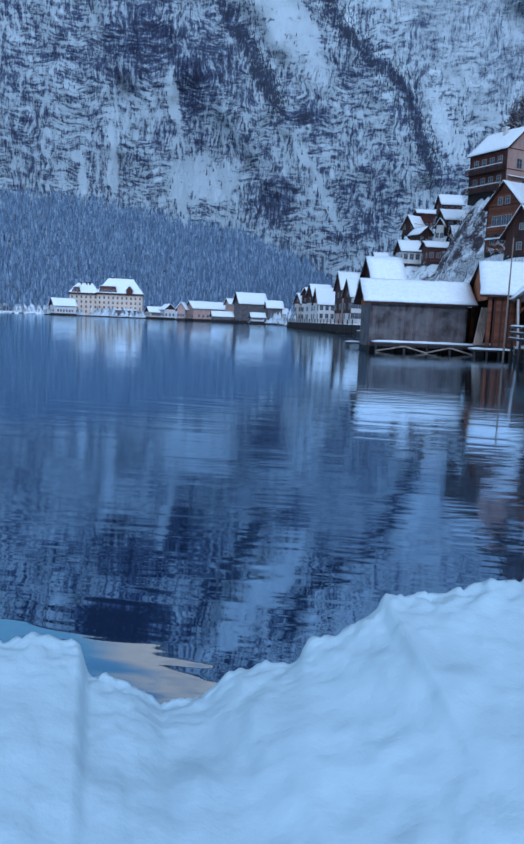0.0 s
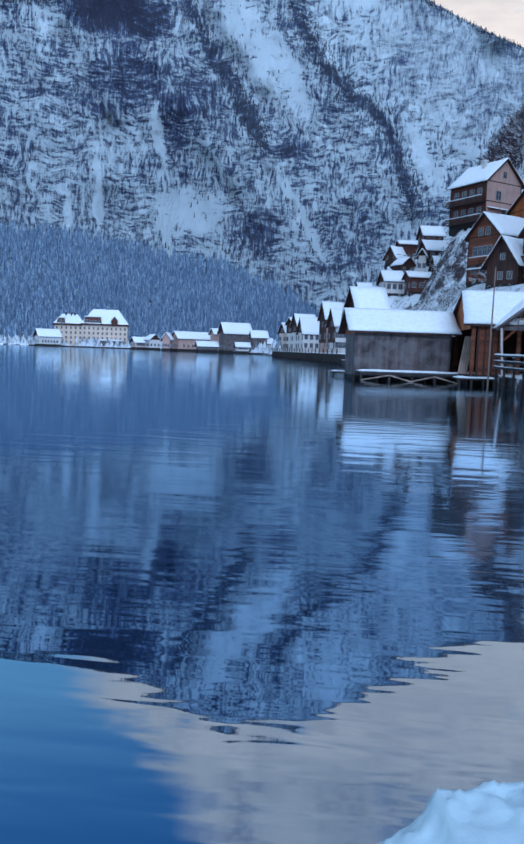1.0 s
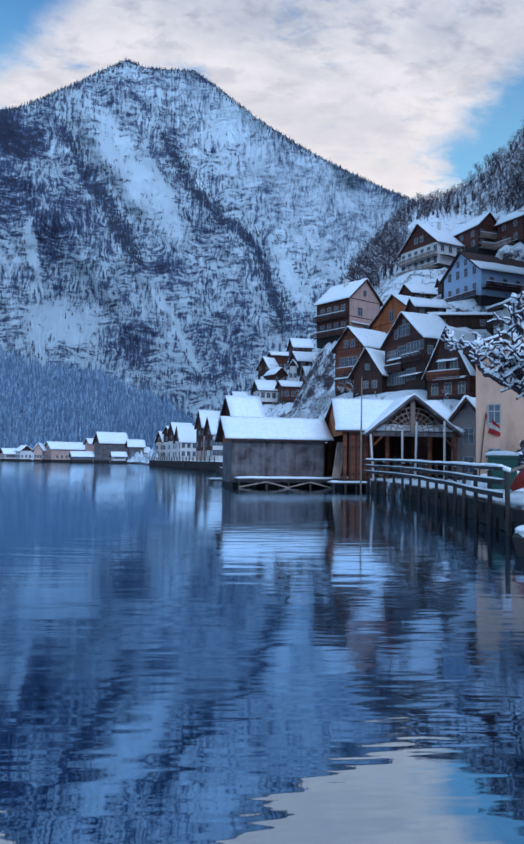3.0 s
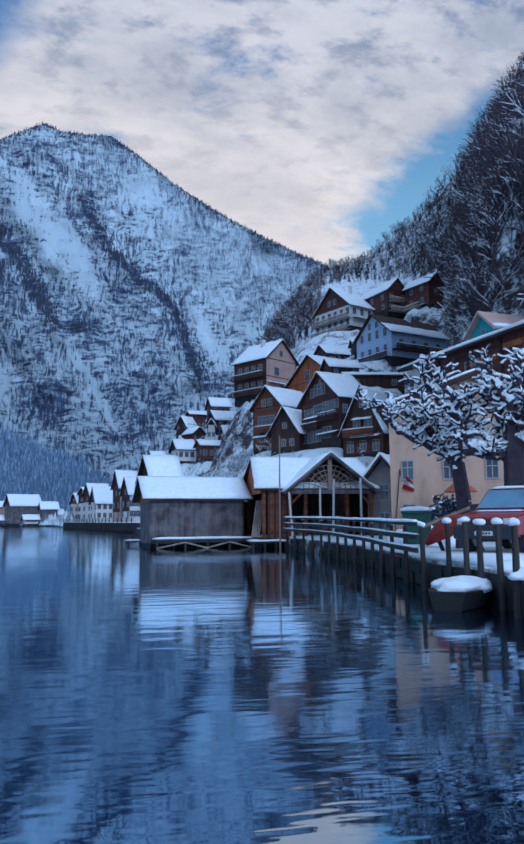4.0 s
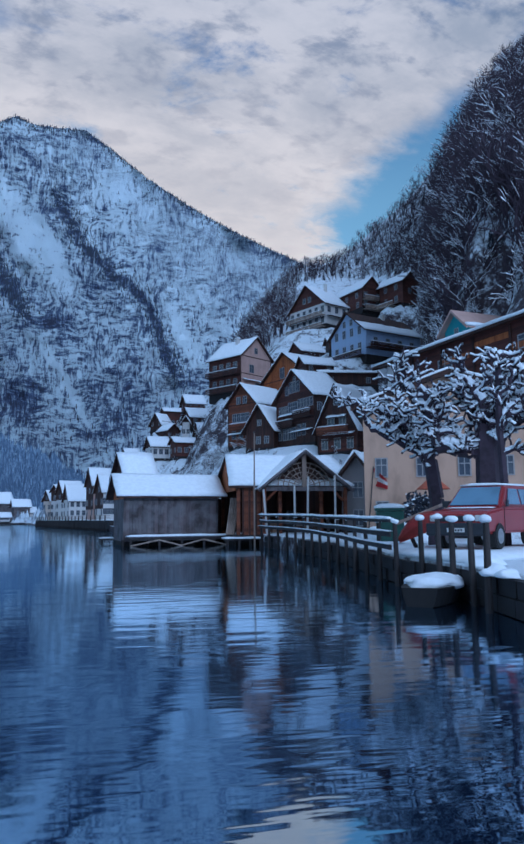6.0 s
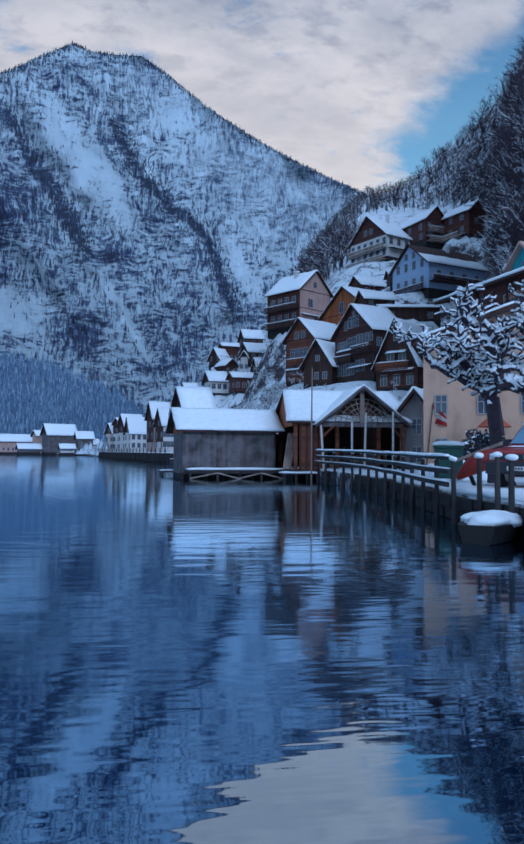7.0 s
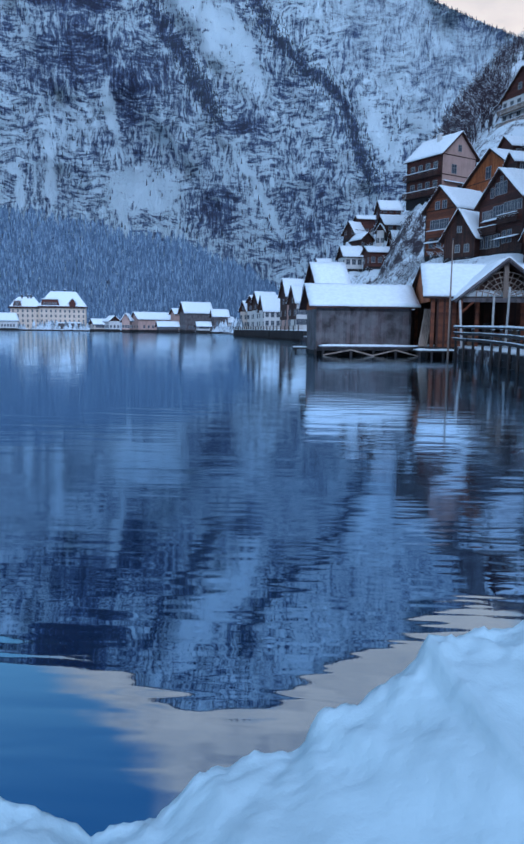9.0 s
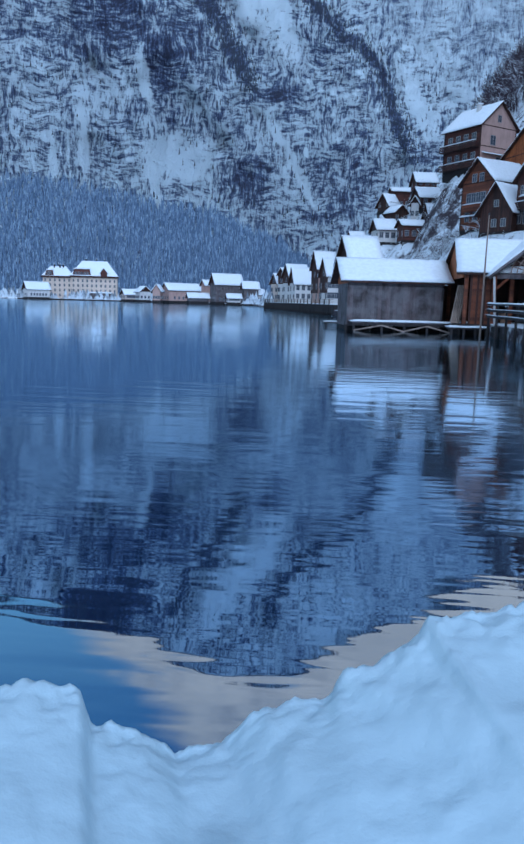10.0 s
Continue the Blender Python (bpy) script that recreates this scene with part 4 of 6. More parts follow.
def shore_walls():
    """The dark edge of the far promenade and the boarded pier before the lakeside houses."""
    ob = thing("promenade_wall", "low dark stone edge of the far snowy promenade", "wall", pose(0, 0, 0), kind="structure")
    bm = bmesh.new()
    steps = [-24 + 0.6 * k for k in range(32)]
    front = [(polar(a0, along(SHORE, a0) - 1.2)) for a0 in steps]
    back = [(polar(a0, along(SHORE, a0) + 0.2)) for a0 in steps]
    rows = [[bm.verts.new((p.x, p.y, z)) for p in line] for line, z in ((front, -0.8), (front, 0.62), (back, 0.62))]
    for r0, r1 in zip(rows, rows[1:]):
        for i in range(len(steps) - 1):
            bm.faces.new((r0[i], r0[i + 1], r1[i + 1], r1[i]))
    part("wall", bm, STONE, ob)
    pier = thing("boarded_pier", "dark boarded pier with snow before the lakeside houses", "pier", pose(0, 0, 0))
    a0, b0 = polar(-5.2, 232), polar(0.25, 126)
    way = (b0 - a0).normalized()
    side = Vector((way.y, -way.x, 0))
    total = (b0 - a0).length
    bm = bmesh.new()
    for s, (u, v) in enumerate(((0.0, 0.33), (0.335, 0.66), (0.665, 1.0))):
        p, q = a0.lerp(b0, u), a0.lerp(b0, v)
        vs = [bm.verts.new(x + Vector((0, 0, z)) - side * o) for x in (p, q) for o in (0.0, 3.0) for z in (0.3, 1.75)]
        bmesh.ops.convex_hull(bm, input=vs)
    part("deck", bm, STONE, pier)
    quad = [a0 + Vector((0, 0, 1.75)), b0 + Vector((0, 0, 1.75)), b0 - side * 3 + Vector((0, 0, 1.75)), a0 - side * 3 + Vector((0, 0, 1.75))]
    part("deck_snow", snow_slab(bmesh.new(), quad[0], quad[1], quad[2], quad[3], 0.14, 1.0, 5.0, 0.15), SNOW, pier, smooth=True)
    rnd = random.Random(19)
    for k in range(int(total / 1.5)):
        p = a0 + way * (k * 1.5)
        bm = bmesh.new()
        tube(bm, [(p.x, p.y, -1.5), (p.x, p.y, rnd.uniform(1.5, 1.9) if k % 3 else 2.7)], [0.16, 0.13], 6)
        part("post", bm, WOOD_POST, pier)
    for z in (2.2, 2.6):
        bm = bmesh.new()
        tube(bm, [a0 + Vector((0, 0, z)), b0 + Vector((0, 0, z))], [0.05, 0.05], 5)
        part("rail", bm, WOOD_PALE, pier)


shore_walls()


def hip_roof(bm, x0, x1, y0, y1, z, rise, inset, lift=0.0):
    lo = [bm.verts.new(v) for v in ((x0, y0, z), (x1, y0, z), (x1, y1, z), (x0, y1, z))]
    ym = (y0 + y1) / 2
    r0, r1 = bm.verts.new((x0 + inset, ym, z + rise)), bm.verts.new((x1 - inset, ym, z + rise))
    for f in ((lo[0], lo[1], r1, r0), (lo[1], lo[2], r1), (lo[2], lo[3], r0, r1), (lo[3], lo[0], r0), (lo[3], lo[2], lo[1], lo[0])):
        bm.faces.new(f)
    return bm


HOTEL_WALL = plaster_material("warm_cream_plaster", (0.60, 0.49, 0.40), 0.4)


def build_hotel():
    az, d = -18.75, 425
    p = polar(az, d)
    ob = thing("lakeside_hotel", "large cream lakeside hotel with hipped snowy roofs", "hotel", pose(p.x, p.y, 1.0, 0, 0, -az - 4))
    for x0, x1, h, rise, inset, y0 in ((-25.2, -9.6, 11.8, 5.6, 4.2, 0.0), (-9.6, 15.6, 12.2, 8.6, 6.2, -2.5)):
        bm = bmesh.new()
        box(bm, (x0, y0, -1), (x1, 14, h))
        wing = part("wing", bm, HOTEL_WALL, ob)
        part("roof", hip_roof(bmesh.new(), x0 - 0.9, x1 + 0.9, y0 - 0.9, 14.9, h, rise, inset), WOOD_DARK, wing)
        part("roof_snow", hip_roof(bmesh.new(), x0 - 0.7, x1 + 0.7, y0 - 0.7, 14.7, h + 0.5, rise, inset), SNOW, wing)
        bm = bmesh.new()
        box(bm, (x0 - 1.0, y0 - 1.0, h - 0.5), (x1 + 1.0, y0 - 0.05, h + 0.25))
        part("eaves", bm, WOOD_DARK, wing)
        count = round((x1 - x0) / 2.4)
        for row in range(4):
            for k in range(count):
                add_window(ob, pose(x0 + 1.3 + k * (x1 - x0 - 2.6) / (count - 1), y0, 1.0 + row * 2.75), 0.85, 1.4)
        for cx in (x0 + inset + 1.5, (x0 + x1) / 2 + 1, x1 - inset - 0.8):
            chimney(ob, cx, 6, h + rise * 0.6, h + rise + 1.5, STONE)
    # the broad dark dormer of the mansard, the half-hipped end and the small gabled dormer
    for x0, x1, z1, y0, panes in ((-9.0, 1.6, 16.4, -2.9, 5), (-24.2, -19.0, 15.4, -0.4, 3)):
        bm = bmesh.new()
        vs = [bm.verts.new(v) for v in ((x0, y0, 12.2), (x1, y0, 12.2), (x1 - 1.2, y0 + 0.5, z1), (x0 + 1.2, y0 + 0.5, z1), (x0, 5.5, 12.2), (x1, 5.5, 12.2), (x1 - 1.2, 5.5, z1), (x0 + 1.2, 5.5, z1))]
        for f in ((0, 1, 2, 3), (4, 7, 6, 5), (0, 4, 5, 1), (1, 5, 6, 2), (2, 6, 7, 3), (3, 7, 4, 0)):
            bm.faces.new([vs[i] for i in f])
        dm = part("dormer", bm, WOOD_RED, ob, "broad dark timber dormer")
        for k in range(panes):
            add_window(dm, pose(x0 + 2.0 + k * (x1 - x0 - 4.0) / (panes - 1), y0 + 0.15, 13.1), 1.0, 1.6)
        part("dormer_snow", snow_slab(bmesh.new(), (x0 + 0.8, y0 + 0.2, z1), (x1 - 0.8, y0 + 0.2, z1), (x1 - 0.8, 6.5, z1 + 0.6), (x0 + 0.8, 6.5, z1 + 0.6), 0.5, 1.0, x0), SNOW, dm)
    bm = gable_body(bmesh.new(), 3.4, 7, 11.6, 14.6, 2.4)
    for v in bm.verts:
        v.co += Vector((8.4, -3.2, 0))
    dm = part("dormer", bm, WOOD_RED, ob, "small gabled timber dormer")
    bm = bmesh.new()
    for sd in (-1, 1):
        snow_slab(bm, (8.4, -3.6, 17.1), (8.4 + sd * 2.3, -3.6, 14.3), (8.4 + sd * 2.3, 3.6, 14.3), (8.4, 3.6, 17.1), 0.35, 1.0, 8.4)
    part("dormer_snow", bm, SNOW, dm)
    bm = bmesh.new()
    box(bm, (0, -7, -0.5), (13, -2.6, 3.2))
    part("veranda", bm, WOOD_GREY, ob)
    part("veranda_snow", snow_slab(bmesh.new(), (-0.3, -7.3, 3.2), (13.3, -7.3, 3.2), (13.3, -2.6, 3.7), (-0.3, -2.6, 3.7), 0.4, 1.0, 3.0), SNOW, ob)


build_hotel()


build_ground()


# ---- boathouses ----
# the long boathouse stands a little aslant to the view
SWING = pose(1.25, 55, 0, 0, 0, 7.5) @ pose(-1.25, -55, 0)

def boathouse(name, label, x0, x1, y0, y1, zfloor, zeave, zridge, wall, gablemat, extra=True):
    """A shed with its ridge along x, standing over the water."""
    ob = thing(name, label, "boathouse", SWING @ pose((x0 + x1) / 2, (y0 + y1) / 2, zfloor))
    hw, hd = (x1 - x0) / 2, (y1 - y0) / 2
    inner = pose(0, 0, 0, 0, 0, 90)
    data = gable_body(bmesh.new(), hd * 2, hw * 2, 0, zeave - zfloor, zridge - zeave, -hw)
    for v in data.verts:
        v.co = inner @ v.co
    part("wall", data, wall, ob)
    for side in (-1, 1):
        e = side * (hd + 0.55)
        slope = (zridge - zeave) / hd
        zr, ze = zridge - zfloor, zeave - zfloor - 0.55 * slope
        quad = [Vector((-hw - 0.6, 0, zr)), Vector((-hw - 0.6, e, ze)), Vector((hw + 0.6, e, ze)), Vector((hw + 0.6, 0, zr))]
        bm = bmesh.new()
        lo = [bm.verts.new(v) for v in quad]
        hi = [bm.verts.new(v + Vector((0, 0, 0.14))) for v in quad]
        bm.faces.new(lo)
        bm.faces.new(hi)
        for i in range(4):
            bm.faces.new((lo[i], lo[(i + 1) % 4], hi[(i + 1) % 4], hi[i]))
        bmesh.ops.recalc_face_normals(bm, faces=bm.faces)
        slab = part("roof", bm, WOOD_DARK, ob)
        q = [v + Vector((0, 0, 0.14)) for v in quad]
        part("roof_snow", snow_slab(bmesh.new(), q[0], q[1], q[2], q[3], 0.20, 0.35, hw + side, 0.08), SNOW, slab, smooth=True)
    for sx in (-1, 1):
        bm = bmesh.new()
        va = [bm.verts.new(v) for v in ((sx * (hw + 0.04), -hd, zeave - zfloor - 0.35), (sx * (hw + 0.04), hd, zeave - zfloor - 0.35), (sx * (hw + 0.04), hd, zeave - zfloor), (sx * (hw + 0.04), 0, zridge - zfloor), (sx * (hw + 0.04), -hd, zeave - zfloor))]
        vb = [bm.verts.new(v.co + Vector((-sx * 0.06, 0, 0))) for v in va]
        bm.faces.new(va)
        bm.faces.new(vb)
        for i in range(5):
            bm.faces.new((va[i], va[(i + 1) % 5], vb[(i + 1) % 5], vb[i]))
        bmesh.ops.recalc_face_normals(bm, faces=bm.faces)
        part("gable_boarding", bm, gablemat, ob)
    return ob, hw, hd


bh, hw, hd = boathouse("boathouse", "weathered grey plank boathouse on stilts with snowy roof", 1.25, 8.55, 55.0, 60.0, 0.35, 3.86, 5.30, WOOD_GREY, WOOD_ORANGE)
# loose battens and the lighter upper board of the long wall
for k in range(27):
    bm = bmesh.new()
    x = -hw + 0.15 + k * (2 * hw - 0.3) / 26
    box(bm, (x - 0.035, -hd - 0.035, 0.1 + 0.15 * random.random()), (x + 0.035, -hd, 3.1))
    part("batten", bm, WOOD_GREY, bh)
bm = bmesh.new()
box(bm, (-hw, -hd - 0.06, 2.78), (hw, -hd, 3.02))
part("wall_beam", bm, WOOD_GREY, bh)
bm = bmesh.new()
box(bm, (hw - 0.3, hd - 0.3, 0.0), (hw + 2.2, hd - 0.2, 3.3))
part("plank_screen", bm, WOOD_DARK, bh, "dark plank screen joining the sheds")
for x in (-hw, -hw / 2, 0, hw / 2, hw):
    bm = bmesh.new()
    tube(bm, [(x, -hd + 0.1, -2.2), (x, -hd + 0.1, 0.1)], [0.13, 0.12], 7)
    part("stilt", bm, WOOD_POST, bh)

# dark block added where there is only shade under the floor
bm = bmesh.new()
box(bm, (-hw + 0.15, -hd + 0.35, -1.9), (hw + 1.2, hd - 0.1, -0.02))
part("underfloor_block", bm, STONE, bh, "dark block standing in for the shade under the floor")
house("boathouse", "second timber boathouse with steep snowy roof", 1.06, 76, 0.85, -74, 4.6, 2.8, 5.4, 2.4, WOOD_DARK, WOOD_DARK, category="boathouse", over=0.4)


def jetty():
    ob = thing("boathouse_jetty", "plank jetty with crossed braces along the boathouse under snow", "jetty", SWING)
    bm = bmesh.new()
    for k in range(50):
        x = 1.5 + k * 0.197
        box(bm, (x, 53.7, 0.62), (x + 0.185, 54.96, 0.70))
    part("deck", bm, WOOD_GREY, ob)
    part("deck_snow", snow_slab(bmesh.new(), (1.4, 53.6, 0.70), (11.4, 53.6, 0.70), (11.4, 54.95, 0.70), (1.4, 54.95, 0.70), 0.16, 0.3, 3, 0.05), SNOW, ob, smooth=True)
    bm = bmesh.new()
    box(bm, (1.45, 53.72, 0.46), (11.35, 53.84, 0.62))
    part("edge_beam", bm, WOOD_POST, ob)
    xs = [1.6, 3.7, 5.4, 7.1, 8.8]
    for x in xs:
        bm = bmesh.new()
        tube(bm, [(x, 53.8, -1.5), (x + 0.03, 53.8, 0.5)], [0.10, 0.10], 7)
        part("stilt", bm, WOOD_POST, ob)
    for i, (a0, b0) in enumerate(zip(xs, xs[1:3] + xs[3:])):
        bm = bmesh.new()
        z0, z1 = (0.46, 0.02) if i % 2 else (0.05, 0.46)
        tube(bm, [(a0, 53.72, z0), (b0, 53.72, z1)], [0.06, 0.06], 6)
        part("brace", bm, WOOD_PALE, ob)
    low = thing("low_dock", "small low dock with a slab of snow", "jetty", pose(0, 0, 0))
    bm = bmesh.new()
    box(bm, (8.4, 51.6, 0.40), (11.1, 53.2, 0.52))
    part("deck", bm, WOOD_POST, low)
    part("deck_snow", snow_slab(bmesh.new(), (8.35, 51.55, 0.52), (11.15, 51.55, 0.52), (11.15, 53.2, 0.52), (8.35, 53.2, 0.52), 0.15, 0.3, 5, 0.05), SNOW, low, smooth=True)
    for x in (8.55, 9.4, 10.2, 10.95):
        bm = bmesh.new()
        tube(bm, [(x, 51.7, -1.5), (x, 51.7, 0.42)], [0.10, 0.09], 7)
        part("stilt", bm, WOOD_POST, low)
    lan = thing("landing_stage", "little snowy landing stage beside the boathouse", "jetty", pose(0, 0, 0))
    bm = bmesh.new()
    box(bm, (-0.5, 62, 0.28), (0.7, 63.4, 0.40))
    part("deck", bm, WOOD_POST, lan)
    part("deck_snow", snow_slab(bmesh.new(), (-0.5, 62, 0.4), (0.7, 62, 0.4), (0.7, 63.4, 0.4), (-0.5, 63.4, 0.4), 0.12, 0.3), SNOW, lan, smooth=True)
    bm = bmesh.new()
    tube(bm, [(-0.3, 62.3, -1.5), (-0.3, 62.3, 0.3)], [0.09, 0.09], 7)
    part("stilt", bm, WOOD_POST, lan)


jetty()


# ---- open market shed with a fan-lattice gable ----
def market_shed():
    ob = thing("open_shed", "open timber shed with fan-lattice gable and snowy roof", "shed", pose(0, 0, 0))
    zr, ze, yr = 6.80, 4.30, 56.2
    xl, xr = 9.2, 18.6
    yf, yb = 52.4, 60.0
    # long main roof, ridge along x
    for y_e in (yf - 0.4, yb + 0.4):
        quad = [Vector((xl - 0.1, yr, zr)), Vector((xl - 0.5, y_e, ze - 0.1)), Vector((xr + 0.2, y_e, ze - 0.1)), Vector((xr - 0.7, yr, zr))]
        bm = bmesh.new()
        lo = [bm.verts.new(v) for v in quad]
        hi = [bm.verts.new(v + Vector((0, 0, 0.14))) for v in quad]
        bm.faces.new(lo)
        bm.faces.new(hi)
        for i in range(4):
            bm.faces.new((lo[i], lo[(i + 1) % 4], hi[(i + 1) % 4], hi[i]))
        bmesh.ops.recalc_face_normals(bm, faces=bm.faces)
        slab = part("roof", bm, WOOD_DARK, ob)
        q = [v + Vector((0, 0, 0.14)) for v in quad]
        part("roof_snow", snow_slab(bmesh.new(), q[0], q[1], q[2], q[3], 0.22, 0.4, y_e, 0.08), SNOW, slab, smooth=True)
    # front cross gable
    xa, xm, xb, yg = 11.15, 14.30, 17.55, 51.6
    zp, zl = 6.85, 4.25
    for xe in (xa, xb):
        quad = [Vector((xm, yg - 0.4, zp)), Vector((xe + (0.4 if xe > xm else -0.4), yg - 0.4, zl - 0.3)), Vector((xe + (0.4 if xe > xm else -0.4), yf + 0.2, zl - 0.3)), Vector((xm, yr, zp))]
        bm = bmesh.new()
        lo = [bm.verts.new(v) for v in quad]
        hi = [bm.verts.new(v + Vector((0, 0, 0.12))) for v in quad]
        bm.faces.new(lo)
        bm.faces.new(hi)
        for i in range(4):
            bm.faces.new((lo[i], lo[(i + 1) % 4], hi[(i + 1) % 4], hi[i]))
        bmesh.ops.recalc_face_normals(bm, faces=bm.faces)
        slab = part("gable_roof", bm, WOOD_DARK, ob)
        q = [v + Vector((0, 0, 0.12)) for v in quad]
        part("roof_snow", snow_slab(bmesh.new(), q[0], q[1], q[2], q[3], 0.2, 0.4, xe, 0.08), SNOW, slab, smooth=True)
        bm = bmesh.new()
        tube(bm, [quad[0] + Vector((0, -0.05, 0.0)), quad[1] + Vector((0, -0.05, 0.0))], [0.13, 0.13], 4)
        part("bargeboard", bm, WOOD_GREY, slab)
    bm = bmesh.new()
    box(bm, (xa, yg, 3.95), (xb, yg + 0.2, 4.25))
    part("tie_beam", bm, WOOD_GREY, ob)
    bm = bmesh.new()
    box(bm, (xm - 0.16, yg - 0.06, 4.25), (xm + 0.16, yg + 0.14, zp - 0.1))
    part("king_post", bm, WOOD_PALE, ob)
    # dark panel added behind the lattice for the dim roof space
    bm = bmesh.new()
    tri = [bm.verts.new((x, y, z)) for y in (yg + 0.8, yg + 0.9) for x, z in ((xa + 0.5, 4.26), (xb - 0.5, 4.26), (xm, 6.45))]
    bmesh.ops.convex_hull(bm, input=tri)
    part("gable_backing", bm, WOOD_DARK, ob)
    # fan lattice: arcs and spokes round the foot of the king post
    for rr in (0.7, 1.05, 1.4, 1.75):
        bm = bmesh.new()
        pts = [(xm + rr * 1.15 * cos(pi * k / 14), yg + 0.05, 4.3 + rr * sin(pi * k / 14)) for k in range(15)]
        tube(bm, pts, [0.035] * 15, 4)
        part("lattice_arc", bm, WOOD_PALE, ob)
    for k in range(1, 12):
        an = pi * k / 12
        bm = bmesh.new()
        tube(bm, [(xm + 0.4 * cos(an), yg + 0.05, 4.3 + 0.4 * sin(an)), (xm + 2.0 * cos(an), yg + 0.05, 4.3 + 1.8 * sin(an))], [0.03, 0.03], 4)
        part("lattice_spoke", bm, WOOD_PALE, ob)
    for x, y in ((xa + 0.1, yg + 0.1), (xb - 0.1, yg + 0.1), (xr - 0.3, yf + 0.2), (xl + 0.3, yf + 0.2), (xr - 0.3, yb - 0.2), (xl + 0.3, yb - 0.2), (xm - 1.6, yf + 0.4), (xm + 1.6, yf + 0.4)):
        bm = bmesh.new()
        box(bm, (x - 0.13, y - 0.13, 0.75), (x + 0.13, y + 0.13, 4.2), bevel=0.02)
        part("post", bm, WOOD_BROWN, ob)
    for x, s in ((xa + 0.1, 1), (xb - 0.1, -1)):
        bm = bmesh.new()
        tube(bm, [(x, yg + 0.1, 3.1), (x + s * 0.9, yg + 0.1, 3.98)], [0.09, 0.09], 4)
        part("brace", bm, WOOD_BROWN, ob)
    # back and side walls are added to keep the inside of the shed dark
    bm = bmesh.new()
    box(bm, (xl + 0.2, yb - 0.3, 0.75), (xr - 0.2, yb - 0.15, 4.3))
    part("back_wall", bm, WOOD_DARK, ob)
    bm = bmesh.new()
    box(bm, (xr - 0.35, 53.2, 0.75), (xr - 0.2, yb - 0.3, 4.3))
    part("side_wall", bm, WOOD_DARK, ob)
    bm = bmesh.new()
    box(bm, (9.0, 52.2, 0.55), (13.6, 57.0, 0.78))
    part("floor_deck", bm, WOOD_POST, ob)
    for x in (9.2, 10.4, 11.6, 12.8):
        bm = bmesh.new()
        tube(bm, [(x, 52.4, -1.5), (x, 52.4, 0.6)], [0.13, 0.12], 7)
        part("stilt", bm, WOOD_POST, ob)
    # added dark block fills the open space under the deck
    bm = bmesh.new()
    box(bm, (9.2, 53.2, -1.0), (13.4, 57.0, 0.5))
    part("underfloor_block", bm, STONE, ob)
    # boarded bay on the lake side with leaning boards
    for k in range(9):
        bm = bmesh.new()
        x = 9.75 + k * 0.16
        box(bm, (x, yf + 0.02, 0.75), (x + 0.15, yf + 0.07, 4.2))
        part("board", bm, WOOD_BROWN if k % 3 else WOOD_DARK, ob)
    bm = bmesh.new()
    va = [bm.verts.new(v) for v in ((xl, yf, ze - 0.3), (xl, yb, ze - 0.3), (xl, yb, ze), (xl, yr, zr), (xl, yf, ze))]
    vb = [bm.verts.new(v.co + Vector((0.08, 0, 0))) for v in va]
    bm.faces.new(va)
    bm.faces.new(vb)
    for i in range(5):
        bm.faces.new((va[i], va[(i + 1) % 5], vb[(i + 1) % 5], vb[i]))
    bmesh.ops.recalc_face_normals(bm, faces=bm.faces)
    part("gable_boarding", bm, WOOD_ORANGE, ob)
    ladder = thing("leaning_boards", "pale boards leaning against the shed wall", "boards", pose(0, 0, 0))
    for k in range(5):
        bm = bmesh.new()
        x = 8.75 + k * 0.13
        tube(bm, [(x, 53.4, 0.78), (x + 0.55, 54.4, 3.5)], [0.075, 0.075], 4)
        part("board", bm, WOOD_PALE, ladder)
    for x, z1, dx2 in ((11.0, 4.0, -0.25), (13.0, 4.3, 0.0), (13.9, 4.9, 0.12), (16.0, 5.0, 0.0)):
        po = thing("white_pole", "slim whitewashed pole standing on the quay", "pole", pose(0, 0, 0), group="white poles")
        bm = bmesh.new()
        tube(bm, [(x, 49.6, 0.7), (x + dx2, 49.6, z1)], [0.085, 0.075], 7)
        part("shaft", bm, FRAME_WHITE, po)
    # goods kept under the roof
    for k, (x, wd2, ht, mt) in enumerate(((12.0, 0.9, 1.2, WOOD_ORANGE), (13.2, 0.7, 0.8, PLASTER_OCHRE), (15.2, 1.4, 1.0, WOOD_BROWN), (16.6, 0.8, 1.5, WOOD_PALE), (14.3, 0.5, 1.7, IRON))):
        st = thing("crate", "stacked wooden crate kept under the shed roof", "crate", pose(x, 56.0 + 0.5 * (k % 2), 0.85), group="crates in the shed")
        bm = bmesh.new()
        box(bm, (-wd2 / 2, -0.4, 0), (wd2 / 2, 0.4, ht), bevel=0.02)
        part("body", bm, mt, st)
        bm = bmesh.new()
        box(bm, (-wd2 / 2 - 0.03, -0.43, ht * 0.45), (wd2 / 2 + 0.03, -0.40, ht * 0.6))
        part("slat", bm, WOOD_PALE, st)


market_shed()

fp = thing("flagpole", "tall thin bare flagpole by the dock", "flagpole", pose(10.3, 50.6, 0))
bm = bmesh.new()
tube(bm, [(0, 0, -1.0), (0.0, 0, 4.0), (0.02, 0, 8.1)], [0.07, 0.06, 0.035], 8)
part("shaft", bm, WOOD_PALE, fp)
bm = bmesh.new()
